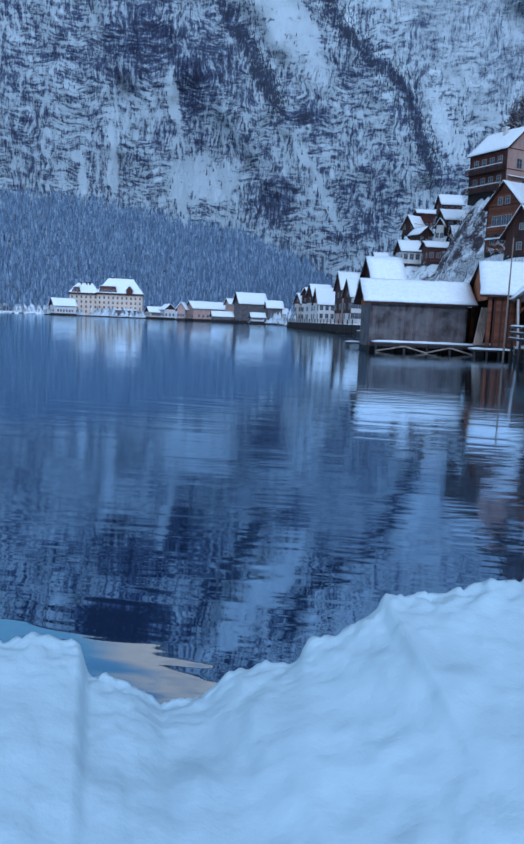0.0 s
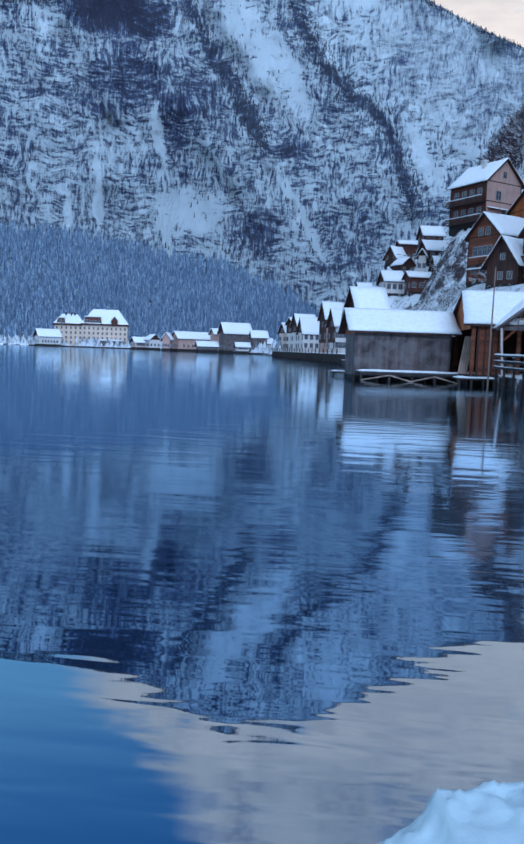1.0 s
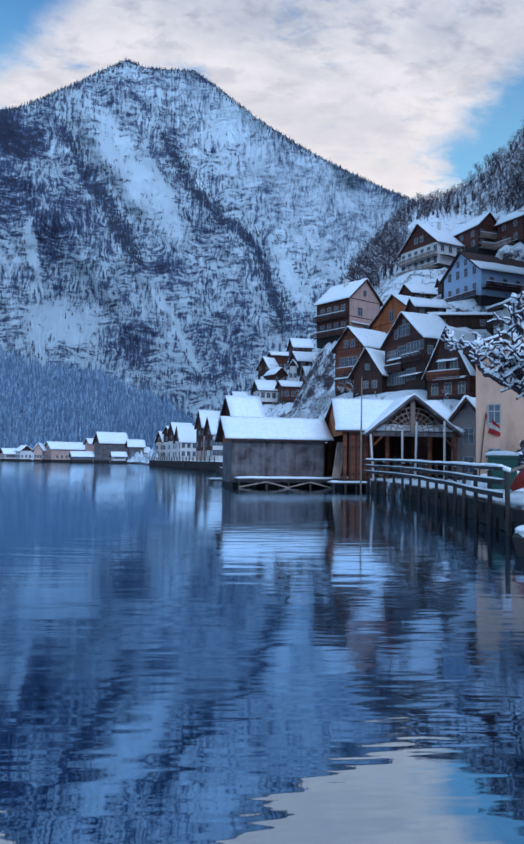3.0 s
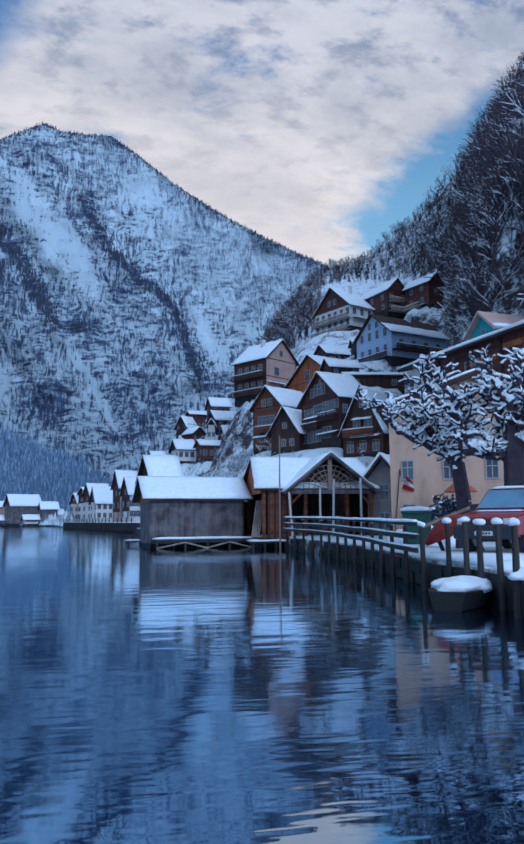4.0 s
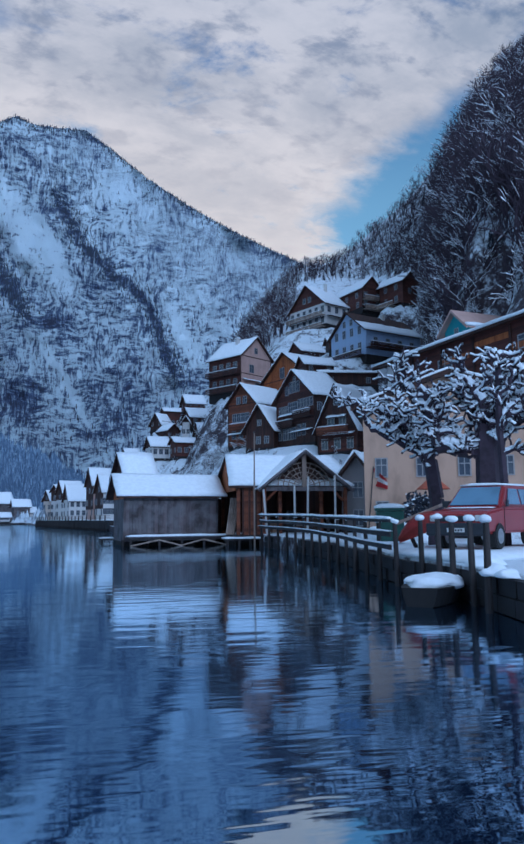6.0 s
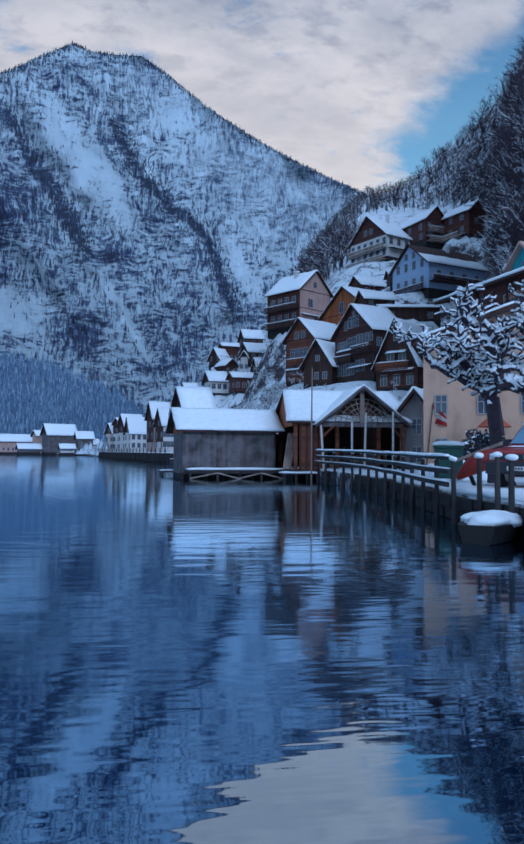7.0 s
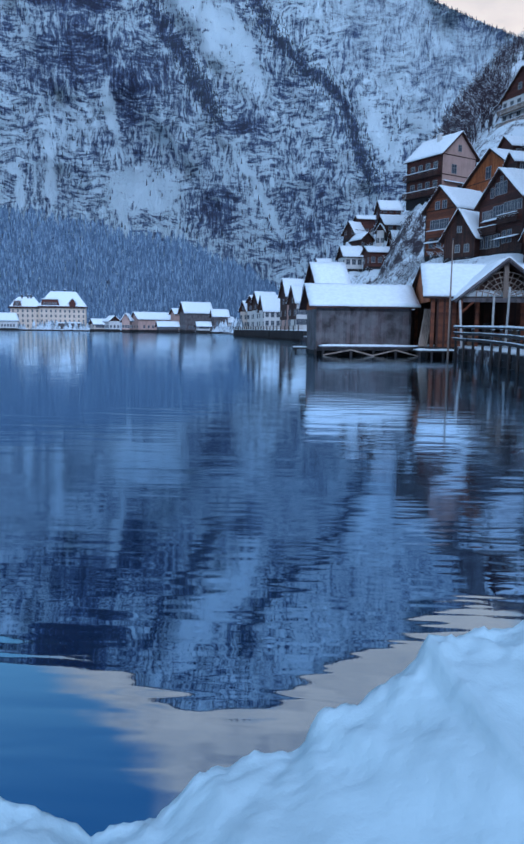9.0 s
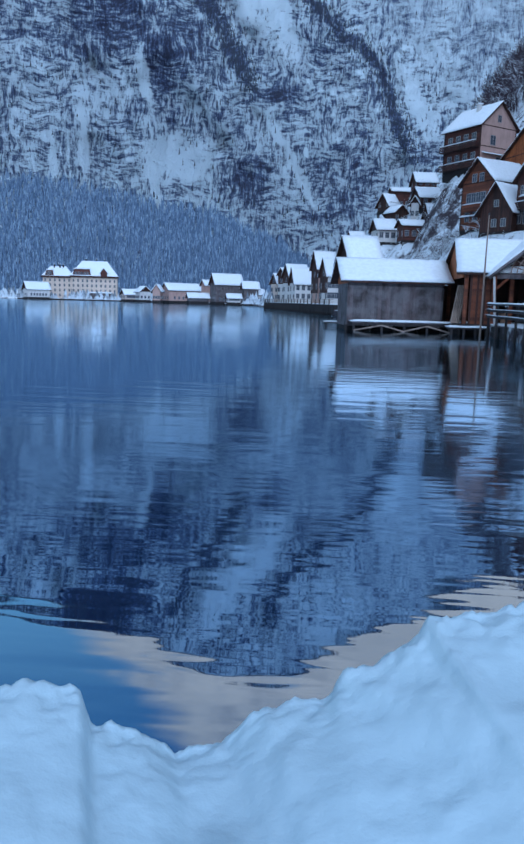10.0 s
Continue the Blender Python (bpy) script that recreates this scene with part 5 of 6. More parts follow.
bmesh.ops.create_icosphere(bm, subdivisions=1, radius=0.08, matrix=Matrix.Translation((0.02, 0, 8.12)))
part("finial", bm, IRON, fp)


# ---- quay fence ----
LINE = [(10.45, 49.0), (10.75, 42.0), (10.55, 37.2), (9.85, 30.0), (9.0, 25.0), (8.35, 20.4)]
NEAR = [(8.51, 18.98), (8.41, 17.70), (8.27, 16.66), (8.18, 15.58), (7.91, 14.36)]


def fence_run(name, label, pts, spacing, rails, near=False):
    ob = thing(name, label, "fence", pose(0, 0, 0))
    acc, posts = [0.0], []
    for p0, p1 in zip(pts, pts[1:]):
        acc.append(acc[-1] + hypot(p1[0] - p0[0], p1[1] - p0[1]))
    count = len(pts) - 1 if near else max(2, round(acc[-1] / spacing))
    for i in range(count + 1):
        s = acc[i] if near else acc[-1] * i / count
        x, y = np.interp(s, acc, [p[0] for p in pts]), np.interp(s, acc, [p[1] for p in pts])
        posts.append((float(x), float(y)))
    rnd = random.Random(len(pts))
    tops = []
    for i, (x, y) in enumerate(posts):
        top = 1.93 + rnd.uniform(-0.03, 0.03) if near else 2.12 - 0.28 * i / count + rnd.uniform(-0.02, 0.02)
        tops.append(top)
        bm = bmesh.new()
        lx, ly = rnd.uniform(-0.05, 0.05), rnd.uniform(-0.05, 0.05)
        tube(bm, [(x + lx, y + ly, -1.2), (x + lx / 2, y, 0.6), (x, y, top)], [0.095, 0.082, 0.070], 8)
        post = part("post", bm, WOOD_POST, ob)
        bm = bmesh.new()
        bmesh.ops.create_icosphere(bm, subdivisions=2, radius=0.115 if near else 0.10, matrix=Matrix.Translation((x, y, top + 0.04)) @ Matrix.Diagonal((1.25, 1.25, 0.75, 1)))
        for v in bm.verts:
            v.co += 0.05 * noise.noise_vector(v.co * 4)
        part("post_snow", bm, SNOW, post, smooth=True)
    for (p0, t0), (p1, t1) in zip(zip(posts, tops), list(zip(posts, tops))[1:]):
        for low in rails:
            bm = bmesh.new()
            d = Vector((p1[0] - p0[0], p1[1] - p0[1], 0)).normalized()
            side = Vector((d.y, -d.x, 0)) * 0.11
            a0, b0 = Vector((p0[0], p0[1], t0 - low)) + side, Vector((p1[0], p1[1], t1 - low)) + side
            up2 = Vector((0, 0, 0.15 if low else 0.09))
            vs = [bm.verts.new(v) for v in (a0, b0, b0 + up2, a0 + up2)]
            ws = [bm.verts.new(v.co + side * 0.5) for v in vs]
            bm.faces.new(vs)
            bm.faces.new(ws)
            for i in range(4):
                bm.faces.new((vs[i], vs[(i + 1) % 4], ws[(i + 1) % 4], ws[i]))
            bmesh.ops.recalc_face_normals(bm, faces=bm.faces)
            rail = part("rail", bm, WOOD_POST, ob)
            wide = side.normalized() * 0.11
            s0 = 0.11 if low == 0 else 0.05
            part("rail_snow", snow_slab(bmesh.new(), a0 + up2 - wide, b0 + up2 - wide, b0 + up2 + wide * 1.2, a0 + up2 + wide * 1.2, s0, 0.25, p0[0], 0.04), SNOW, rail, smooth=True)
    return ob


fence_run("quay_fence", "weathered timber quay fence with snow on its rails", LINE, 2.05, (0.0, 0.42, 0.80))
fence_run("quay_posts", "heavy mooring posts capped with snow along the quay", NEAR, 1.2, (), near=True)

# stone quay edge; its dark stones also stand in for shade under the fence
edge = LINE + NEAR[1:] + [(7.55, 12.4), (7.35, 11.0), (7.1, 9.0)]
qw = thing("quay_wall", "dark wet stone quay wall at the waterline", "wall", pose(0, 0, 0), kind="structure")
rnd = random.Random(11)
for (x0, y0), (x1, y1) in zip(edge, edge[1:]):
    ln = hypot(x1 - x0, y1 - y0)
    k = max(1, int(ln / 0.9))
    for row in range(3):
        for i in range(k):
            s0, s1 = i / k, (i + 1) / k - 0.02
            bm = bmesh.new()
            a0, b0 = Vector((x0, y0, 0)).lerp(Vector((x1, y1, 0)), s0), Vector((x0, y0, 0)).lerp(Vector((x1, y1, 0)), s1)
            off = Vector((0.16 + rnd.uniform(0, 0.08), 0, 0))
            z0 = -0.35 + row * 0.37
            lo = [a0 + off, b0 + off, b0 + Vector((0.9, 0, 0)), a0 + Vector((0.9, 0, 0))]
            v0 = [bm.verts.new((p.x, p.y, z0)) for p in lo]
            v1 = [bm.verts.new((p.x, p.y, z0 + 0.35)) for p in lo]
            bm.faces.new(v0)
            bm.faces.new(v1)
            for j in range(4):
                bm.faces.new((v0[j], v0[(j + 1) % 4], v1[(j + 1) % 4], v1[j]))
            bmesh.ops.recalc_face_normals(bm, faces=bm.faces)
            part("stone", bm, STONE, qw)


def snow_mound(name, label, centre, rx, ry, rz, seed, mat=None, sub=4):
    bm = bmesh.new()
    bmesh.ops.create_icosphere(bm, subdivisions=sub, radius=1.0)
    for v in bm.verts:
        k = 1 + 0.28 * noise.noise(v.co * 1.7 + Vector((seed, 0, 0))) + 0.1 * noise.noise(v.co * 5 + Vector((seed, 3, 0)))
        v.co = Vector((v.co.x * rx * k, v.co.y * ry * k, max(-0.15, v.co.z) * rz * k))
    ob = part(name, bm, mat or SNOW, smooth=True)
    ob.location = centre
    return tagged(ob, label, "snow")


# snowed-in rowing boat moored under the posts
boat = thing("rowing_boat", "dark rowing boat buried under a heap of snow", "boat", pose(7.84, 16.70, 0.02, 0, 0, 48))
bm = bmesh.new()
rings = []
for i in range(9):
    t = i / 8
    wdt = 0.62 * math.sin(pi * min(1, 0.18 + t * 0.82)) ** 0.6 if t < 1 else 0.03
    x = -1.35 + 2.6 * t
    rings.append([bm.verts.new((x, y * wdt, z)) for y, z in ((-1, 0.40 + 0.1 * t * t), (-0.75, 0.0), (0, -0.15), (0.75, 0.0), (1, 0.40 + 0.1 * t * t))])
for r0, r1 in zip(rings, rings[1:]):
    for k in range(4):
        bm.faces.new((r0[k], r1[k], r1[k + 1], r0[k + 1]))
    bm.faces.new((r0[4], r1[4], r1[0], r0[0]))
bm.faces.new(rings[0])
part("hull", bm, plain_material("dark_boat_wood", (0.010, 0.008, 0.008), 0.75), boat)
bm = bmesh.new()
bmesh.ops.create_icosphere(bm, subdivisions=4, radius=1.0)
for v in bm.verts:
    k = 1 + 0.22 * noise.noise(v.co * 1.8) + 0.10 * noise.noise(v.co * 5.0)
    peak = 1.0 - 0.45 * v.co.x
    v.co = Vector((v.co.x * 1.22 * k, v.co.y * 0.66 * k, 0.42 + max(-0.4, v.co.z) * 0.24 * k * peak))
part("snow_load", bm, SNOW, boat, smooth=True)


# ---- red off-road car on the quay ----
def wheel(parent, x, y):
    bm = bmesh.new()
    bmesh.ops.create_cone(bm, cap_ends=True, segments=20, radius1=0.38, radius2=0.38, depth=0.26, matrix=Matrix.Translation((x, y, 0.38)) @ Matrix.Rotation(pi / 2, 4, "X"))
    bmesh.ops.bevel(bm, geom=[e for e in bm.edges if e.calc_length() < 0.2], offset=0.03, segments=2, affect="EDGES")
    wh = part("wheel", bm, plain_material("tyre_rubber", (0.02, 0.02, 0.02), 0.9), parent)
    bm = bmesh.new()
    bmesh.ops.create_cone(bm, cap_ends=True, segments=12, radius1=0.22, radius2=0.22, depth=0.275, matrix=Matrix.Translation((x, y, 0.38)) @ Matrix.Rotation(pi / 2, 4, "X"))
    part("rim", bm, plain_material("wheel_metal", (0.4, 0.4, 0.42), 0.35, 0.9), wh)


def car():
    red = plain_material("red_car_paint", (0.25, 0.014, 0.018), 0.28, 0.0, 0.15, 1.0)
    dark = plain_material("dark_plastic", (0.02, 0.022, 0.03), 0.5)
    # blue glass colour stands in for the reflected sky
    glass = plain_material("car_glass", (0.16, 0.27, 0.38), 0.06, 0.6, 0.3, 1.0)
    lampm = plain_material("headlamp_glass", (0.55, 0.55, 0.55), 0.15)
    # front points along -x of the car
    ob = thing("red_car", "red off-road car with snow on its roof and bonnet", "car", pose(9.74, 19.22, 1.07, 0, 0, 39))
    bm = bmesh.new()
    outline = [(0.0, 0.45), (0.0, 0.95), (0.12, 1.08), (1.15, 1.18), (1.25, 1.2), (4.4, 1.2), (4.45, 0.45)]
    va = [bm.verts.new((x, -0.9, z)) for x, z in outline]
    vb = [bm.verts.new((x, 0.9, z)) for x, z in outline]
    bm.faces.new(va)
    bm.faces.new(list(reversed(vb)))
    for i in range(len(outline)):
        j = (i + 1) % len(outline)
        bm.faces.new((va[i], vb[i], vb[j], va[j]))
    bmesh.ops.recalc_face_normals(bm, faces=bm.faces)
    bmesh.ops.bevel(bm, geom=list(bm.edges), offset=0.07, segments=3, affect="EDGES")
    body = part("body", bm, red, ob, smooth=False)
    bm = bmesh.new()
    cab = [(1.15, 1.18, 0.86), (1.95, 1.86, 0.72), (4.2, 1.88, 0.72), (4.42, 1.2, 0.86)]
    va = [bm.verts.new((x, -w2, z)) for x, z, w2 in cab]
    vb = [bm.verts.new((x, w2, z)) for x, z, w2 in cab]
    bm.faces.new(va)
    bm.faces.new(list(reversed(vb)))
    for i in range(4):
        j = (i + 1) % 4
        bm.faces.new((va[i], vb[i], vb[j], va[j]))
    bmesh.ops.recalc_face_normals(bm, faces=bm.faces)
    bmesh.ops.bevel(bm, geom=list(bm.edges), offset=0.06, segments=2, affect="EDGES")
    part("cabin", bm, red, ob)

    def pane(name, pts, push):
        bm = bmesh.new()
        vs = [bm.verts.new(Vector(q)) for q in pts]
        ws = [bm.verts.new(Vector(q) + Vector(push)) for q in pts]
        bm.faces.new(vs)
        bm.faces.new(ws)
        for i in range(4):
            bm.faces.new((vs[i], vs[(i + 1) % 4], ws[(i + 1) % 4], ws[i]))
        bmesh.ops.recalc_face_normals(bm, faces=bm.faces)
        part(name, bm, glass, ob)

    pane("windscreen", [(1.24, -0.74, 1.26), (1.24, 0.74, 1.26), (1.88, 0.62, 1.80), (1.88, -0.62, 1.80)], (-0.035, 0, 0.025))
    for s in (-1, 1):
        pane("side_window", [(1.65, s * 0.845, 1.28), (2.75, s * 0.845, 1.28), (2.75, s * 0.745, 1.76), (2.05, s * 0.745, 1.76)], (0, s * 0.03, 0.01))
        pane("side_window", [(2.9, s * 0.845, 1.28), (4.2, s * 0.845, 1.28), (4.1, s * 0.745, 1.76), (2.9, s * 0.745, 1.76)], (0, s * 0.03, 0.01))
        bm = bmesh.new()
        box(bm, (1.5, s * 0.9 - 0.02, 1.22), (1.68, s * 1.12, 1.42) if s > 0 else (1.68, -0.88, 1.42), bevel=0.03)
        part("door_mirror", bm, dark, ob)
        bm = bmesh.new()
        box(bm, (-0.03, s * 0.68 - 0.14, 0.80), (0.05, s * 0.68 + 0.14, 0.98), bevel=0.03)
        part("headlight", bm, lampm, ob)
        bm = bmesh.new()
        box(bm, (1.28, s * 0.905 - 0.006, 0.5), (1.30, s * 0.905 + 0.006, 1.2))
        part("door_seam", bm, dark, ob)
    bm = bmesh.new()
    box(bm, (-0.10, -0.92, 0.40), (0.10, 0.92, 0.76), bevel=0.05)
    bump = part("bumper", bm, dark, ob)
    bm = bmesh.new()
    box(bm, (-0.115, -0.26, 0.50), (-0.10, 0.26, 0.62))
    plate = part("number_plate", bm, FRAME_WHITE, bump)
    bm = bmesh.new()
    for k in range(5):
        box(bm, (-0.121, -0.2 + k * 0.085, 0.53), (-0.117, -0.15 + k * 0.085, 0.59))
    part("plate_bars", bm, dark, plate)
    bm = bmesh.new()
    box(bm, (-0.03, -0.5, 0.80), (0.02, 0.5, 0.96), bevel=0.02)
    part("grille", bm, dark, ob)
    for x in (0.85, 3.55):
        for y in (-0.8, 0.8):
            wheel(ob, x, y)
    part("roof_snow", snow_slab(bmesh.new(), (1.98, -0.68, 1.86), (4.15, -0.68, 1.88), (4.15, 0.68, 1.88), (1.98, 0.68, 1.86), 0.10, 0.2, 2, 0.04), SNOW, ob, smooth=True)
    part("bonnet_snow", snow_slab(bmesh.new(), (0.95, -0.7, 1.17), (1.16, -0.7, 1.19), (1.16, 0.7, 1.19), (0.95, 0.7, 1.17), 0.04, 0.1, 4, 0.03), SNOW, ob, smooth=True)


car()
packed = part("packed_snow", snow_slab(bmesh.new(), (8.75, 16.6, 0.84), (14.6, 20.6, 0.84), (12.6, 25.2, 0.84), (8.75, 21.4, 0.84), 0.23, 0.4, 9.0, 0.12), SNOW, smooth=True)
tagged(packed, "packed layer of snow on the quay under the car", "snow")


# ---- trees ----
def grow(rnd, start, way, length, radius, depth, out, bend=0.35, fork=(2, 3), shrink=0.72, droop=0.0, spread=0.6):
    """Branch segments of a bare tree: start, end and radii, gathered in out."""
    steps = 3 if depth > 1 else 2
    p, d = Vector(start), Vector(way).normalized()
    r = radius
    for s in range(steps):
        d = (d + Vector((rnd.uniform(-bend, bend), rnd.uniform(-bend, bend), rnd.uniform(-bend, bend) * 0.6 - droop))).normalized()
        q = p + d * length / steps
        out.append((p.copy(), q.copy(), r, r * 0.84))
        p, r = q, r * 0.84
        if depth > 0 and s < steps - 1 and rnd.random() < 0.75:
            sd = (d + Vector((rnd.uniform(-1, 1), rnd.uniform(-1, 1), rnd.uniform(-0.4, 0.7))) * spread * 1.3).normalized()
            grow(rnd, p, sd, length * shrink * 0.8, r * 0.6, depth - 1, out, bend, fork, shrink, droop, spread)
    if depth > 0:
        for _ in range(rnd.randint(*fork)):
            sd = (d + Vector((rnd.uniform(-1, 1), rnd.uniform(-1, 1), rnd.uniform(-0.5, 0.6))) * spread).normalized()
            grow(rnd, p, sd, length * shrink, r * 0.75, depth - 1, out, bend, fork, shrink, droop, spread)


def branch_meshes(segs, sides=4, load=0.8, least=0.012):
    """Bark and lying snow of a tree's segments, as two meshes."""
    wood, snow = bmesh.new(), bmesh.new()
    for p, q, r0, r1 in segs:
        tube(wood, [p, q], [max(r0, least), max(r1, least)], sides, cap=False)
        d = (q - p).normalized()
        if abs(d.z) < 0.86:
            lift = Vector((0, 0, max(r0, least) * 0.75 + 0.01))
            tube(snow, [p + lift, q + lift], [max(r0, least) * load + 0.012, max(r1, least) * load + 0.012], sides, cap=False)
    return mesh_of(wood, BARK, "branches"), mesh_of(snow, SNOW, "branch_snow", True)


def bare_tree(seed, height, depth=4, name="bare_tree", label="bare snow-dusted deciduous tree on the steep slope", sides=3, **kw):
    rnd = random.Random(seed)
    segs = []
    grow(rnd, (0, 0, -0.3), (0.05, 0, 1), height * 0.42, height * 0.022, depth, segs, **kw)
    wood, snow = branch_meshes(segs, sides)
    ob = thing(name, label, "tree")
    tagged(part("trunk", wood, None, ob), kind="stuff")
    tagged(part("branch_snow", snow, None, ob), kind="stuff")
    return ob


def conifer(seed, height, label="dark conifer dusted with snow on the slope"):
    rnd = random.Random(seed)
    ob = thing("conifer", label, "tree")
    bm = bmesh.new()
    tube(bm, [(0, 0, -0.5), (0, 0, height * 0.95)], [height * 0.018, 0.02], 5)
    part("trunk", bm, BARK, ob)
    bm = bmesh.new()
    tiers = 24
    for k in range(tiers):
        t = k / (tiers - 1)
        z, rad = height * (0.10 + 0.88 * t), height * 0.17 * (1 - t) ** 0.8 + 0.10
        for j in range(7):
            z = height * (0.10 + 0.88 * t) + rnd.uniform(-0.03, 0.03) * height
            an = 2 * pi * (j + rnd.random()) / 7
            rr, dz2 = rad * rnd.uniform(0.65, 1.15), -rad * rnd.uniform(0.25, 0.5)
            c, s = cos(an), sin(an)
            wd2 = 0.22 * rr + 0.05
            root = bm.verts.new((0, 0, z + 0.1 * rad))
            l1 = bm.verts.new((c * rr * 0.6 - s * wd2, s * rr * 0.6 + c * wd2, z + dz2 * 0.5))
            l2 = bm.verts.new((c * rr * 0.6 + s * wd2, s * rr * 0.6 - c * wd2, z + dz2 * 0.5))
            tip = bm.verts.new((c * rr, s * rr, z + dz2))
            low = bm.verts.new((c * rr * 0.5, s * rr * 0.5, z + dz2 * 0.9 - 0.1 * rad))
            for f in ((root, l1, tip), (root, tip, l2), (root, low, l1), (l2, low, root), (l1, low, tip), (tip, low, l2)):
                bm.faces.new(f)
    tagged(part("crown", bm, CONIFER, ob), kind="stuff")
    return ob


def free_spot(x, y, room=1.0):
    return all((x - a0) ** 2 + (y - b0) ** 2 > (r0 + room) ** 2 for a0, b0, r0 in TAKEN)


def plant(kinds, spots, group):
    """Copies of the kinds at the spots x, y, z, size; the first of each kind is the model itself."""
    fresh = list(kinds)
    rnd = random.Random(77)
    for i, (x, y, z, size) in enumerate(spots):
        k = kinds[i % len(kinds)]
        m = pose(x, y, z, rnd.uniform(-4, 4), rnd.uniform(-4, 4), rnd.uniform(0, 360)) @ Matrix.Diagonal((size, size, size, 1))
        if k in fresh:
            fresh.remove(k)
            k.matrix_world = m
            tagged(k, group=group)
        else:
            copy_thing(k, m)


def hillside_trees():
    rnd = random.Random(21)
    bare, firs, shrubs = [], [], []
    for _ in range(6000):
        az = rnd.uniform(9, 48)
        f, b = along(FLAT, az), along(BACK, az)
        s = rnd.random() if az < 25 else rnd.uniform(0.25, 1.0) ** 2.2
        d = f + (b - f) * s
        p = polar(az, d)
        el = math.degrees(math.atan2(ground_z(p.x, p.y) - 2, d))
        crest = along(CREST, az)
        # above the top houses only woods; between the houses bushes
        wood_from = along([(9, 9), (12, 12.8), (14.4, 14.6), (15.5, 18.6), (21, 18.6), (24.4, 18.0), (25.2, 14.0), (28, 12.5), (32, 11), (48, 9)], az)
        z = ground_z(p.x, p.y)
        if el > wood_from and free_spot(p.x, p.y, 2.5) and not (20.6 < az < 25.4 and d < 184):
            if el > crest - 2.2 and len(firs) < 210 and rnd.random() < 0.75:
                firs.append((p.x, p.y, z, rnd.uniform(0.32, 0.68)))
            elif len(bare) < 190:
                bare.append((p.x, p.y, z, rnd.uniform(0.45, 0.95) * (0.55 if az < 24 and el > crest - 3 else 1.0)))
            elif len(firs) < 250 and rnd.random() < 0.3:
                firs.append((p.x, p.y, z, rnd.uniform(0.35, 0.8)))
        elif len(shrubs) < 130 and free_spot(p.x, p.y, 0.4) and d > f + 2:
            shrubs.append((p.x, p.y, z, rnd.uniform(0.5, 1.1)))
    for _ in range(190):
        az, d = rnd.uniform(2.2, 10.5), rnd.uniform(126, 198)
        p = polar(az, d)
        if free_spot(p.x, p.y, 0.2):
            shrubs.append((p.x, p.y, ground_z(p.x, p.y), rnd.uniform(0.5, 1.0)))
    # a saw-edge of small firs along the ridge
    for _ in range(130):
        az = rnd.uniform(12.5, 34)
        p = polar(az, along(BACK, az) * rnd.uniform(0.86, 1.0))
        firs.append((p.x, p.y, ground_z(p.x, p.y), rnd.uniform(0.34, 0.75)))
    plant([bare_tree(31 + k, 10.0, 3, spread=0.75) for k in range(4)], bare, "bare trees on the slope")
    plant([conifer(41 + k, 11.0) for k in range(3)], firs, "conifers on the slope")
    plant([bare_tree(51 + k, 4.0, 2, "snowy_shrub", "snow-laden bush between the hillside houses", bend=0.5, spread=1.1, fork=(4, 5)) for k in range(4)], shrubs, "bushes between the houses")


hillside_trees()


def joined_woods(name, label, seeds, height, spots, bare=0.66, **kw):
    """Many small bare trees too fine to tell apart, as one object: bark and snow of a few models copied over the slope."""
    rnd = random.Random(91)
    base = []
    for seed in seeds:
        pair, segs = [], []
        grow(random.Random(seed), (0, 0, -0.3), (0.05, 0, 1), height * 0.42, height * 0.020, 2, segs, **kw)
        for data in branch_meshes(segs, 3):
            co = np.empty(len(data.vertices) * 3, dtype=np.float64)
            data.vertices.foreach_get("co", co)
            pair.append((co.reshape(-1, 3), [tuple(f.vertices) for f in data.polygons]))
        base.append(pair)
    verts, faces, slots, start = [], [], [], 0
    for i, (x, y, z, size) in enumerate(spots):
        an = rnd.uniform(0, 2 * pi)
        turn = np.array([[cos(an), -sin(an), 0], [sin(an), cos(an), 0], [0, 0, 1]]) * size
        for slot, (co, fs) in enumerate(base[i % len(base)]):
            if slot and rnd.random() < bare:
                continue
            verts.append(co @ turn.T + (x, y, z))
            faces += [tuple(v + start for v in f) for f in fs]
            slots += [slot] * len(fs)
            start += len(co)
    data = bpy.data.meshes.new(name)
    data.from_pydata(np.concatenate(verts).tolist(), [], faces)
    data.polygons.foreach_set("material_index", slots)
    data.materials.append(BARK)
    data.materials.append(SNOW)
    return tagged(new(name, data), label, "woods", kind="stuff")


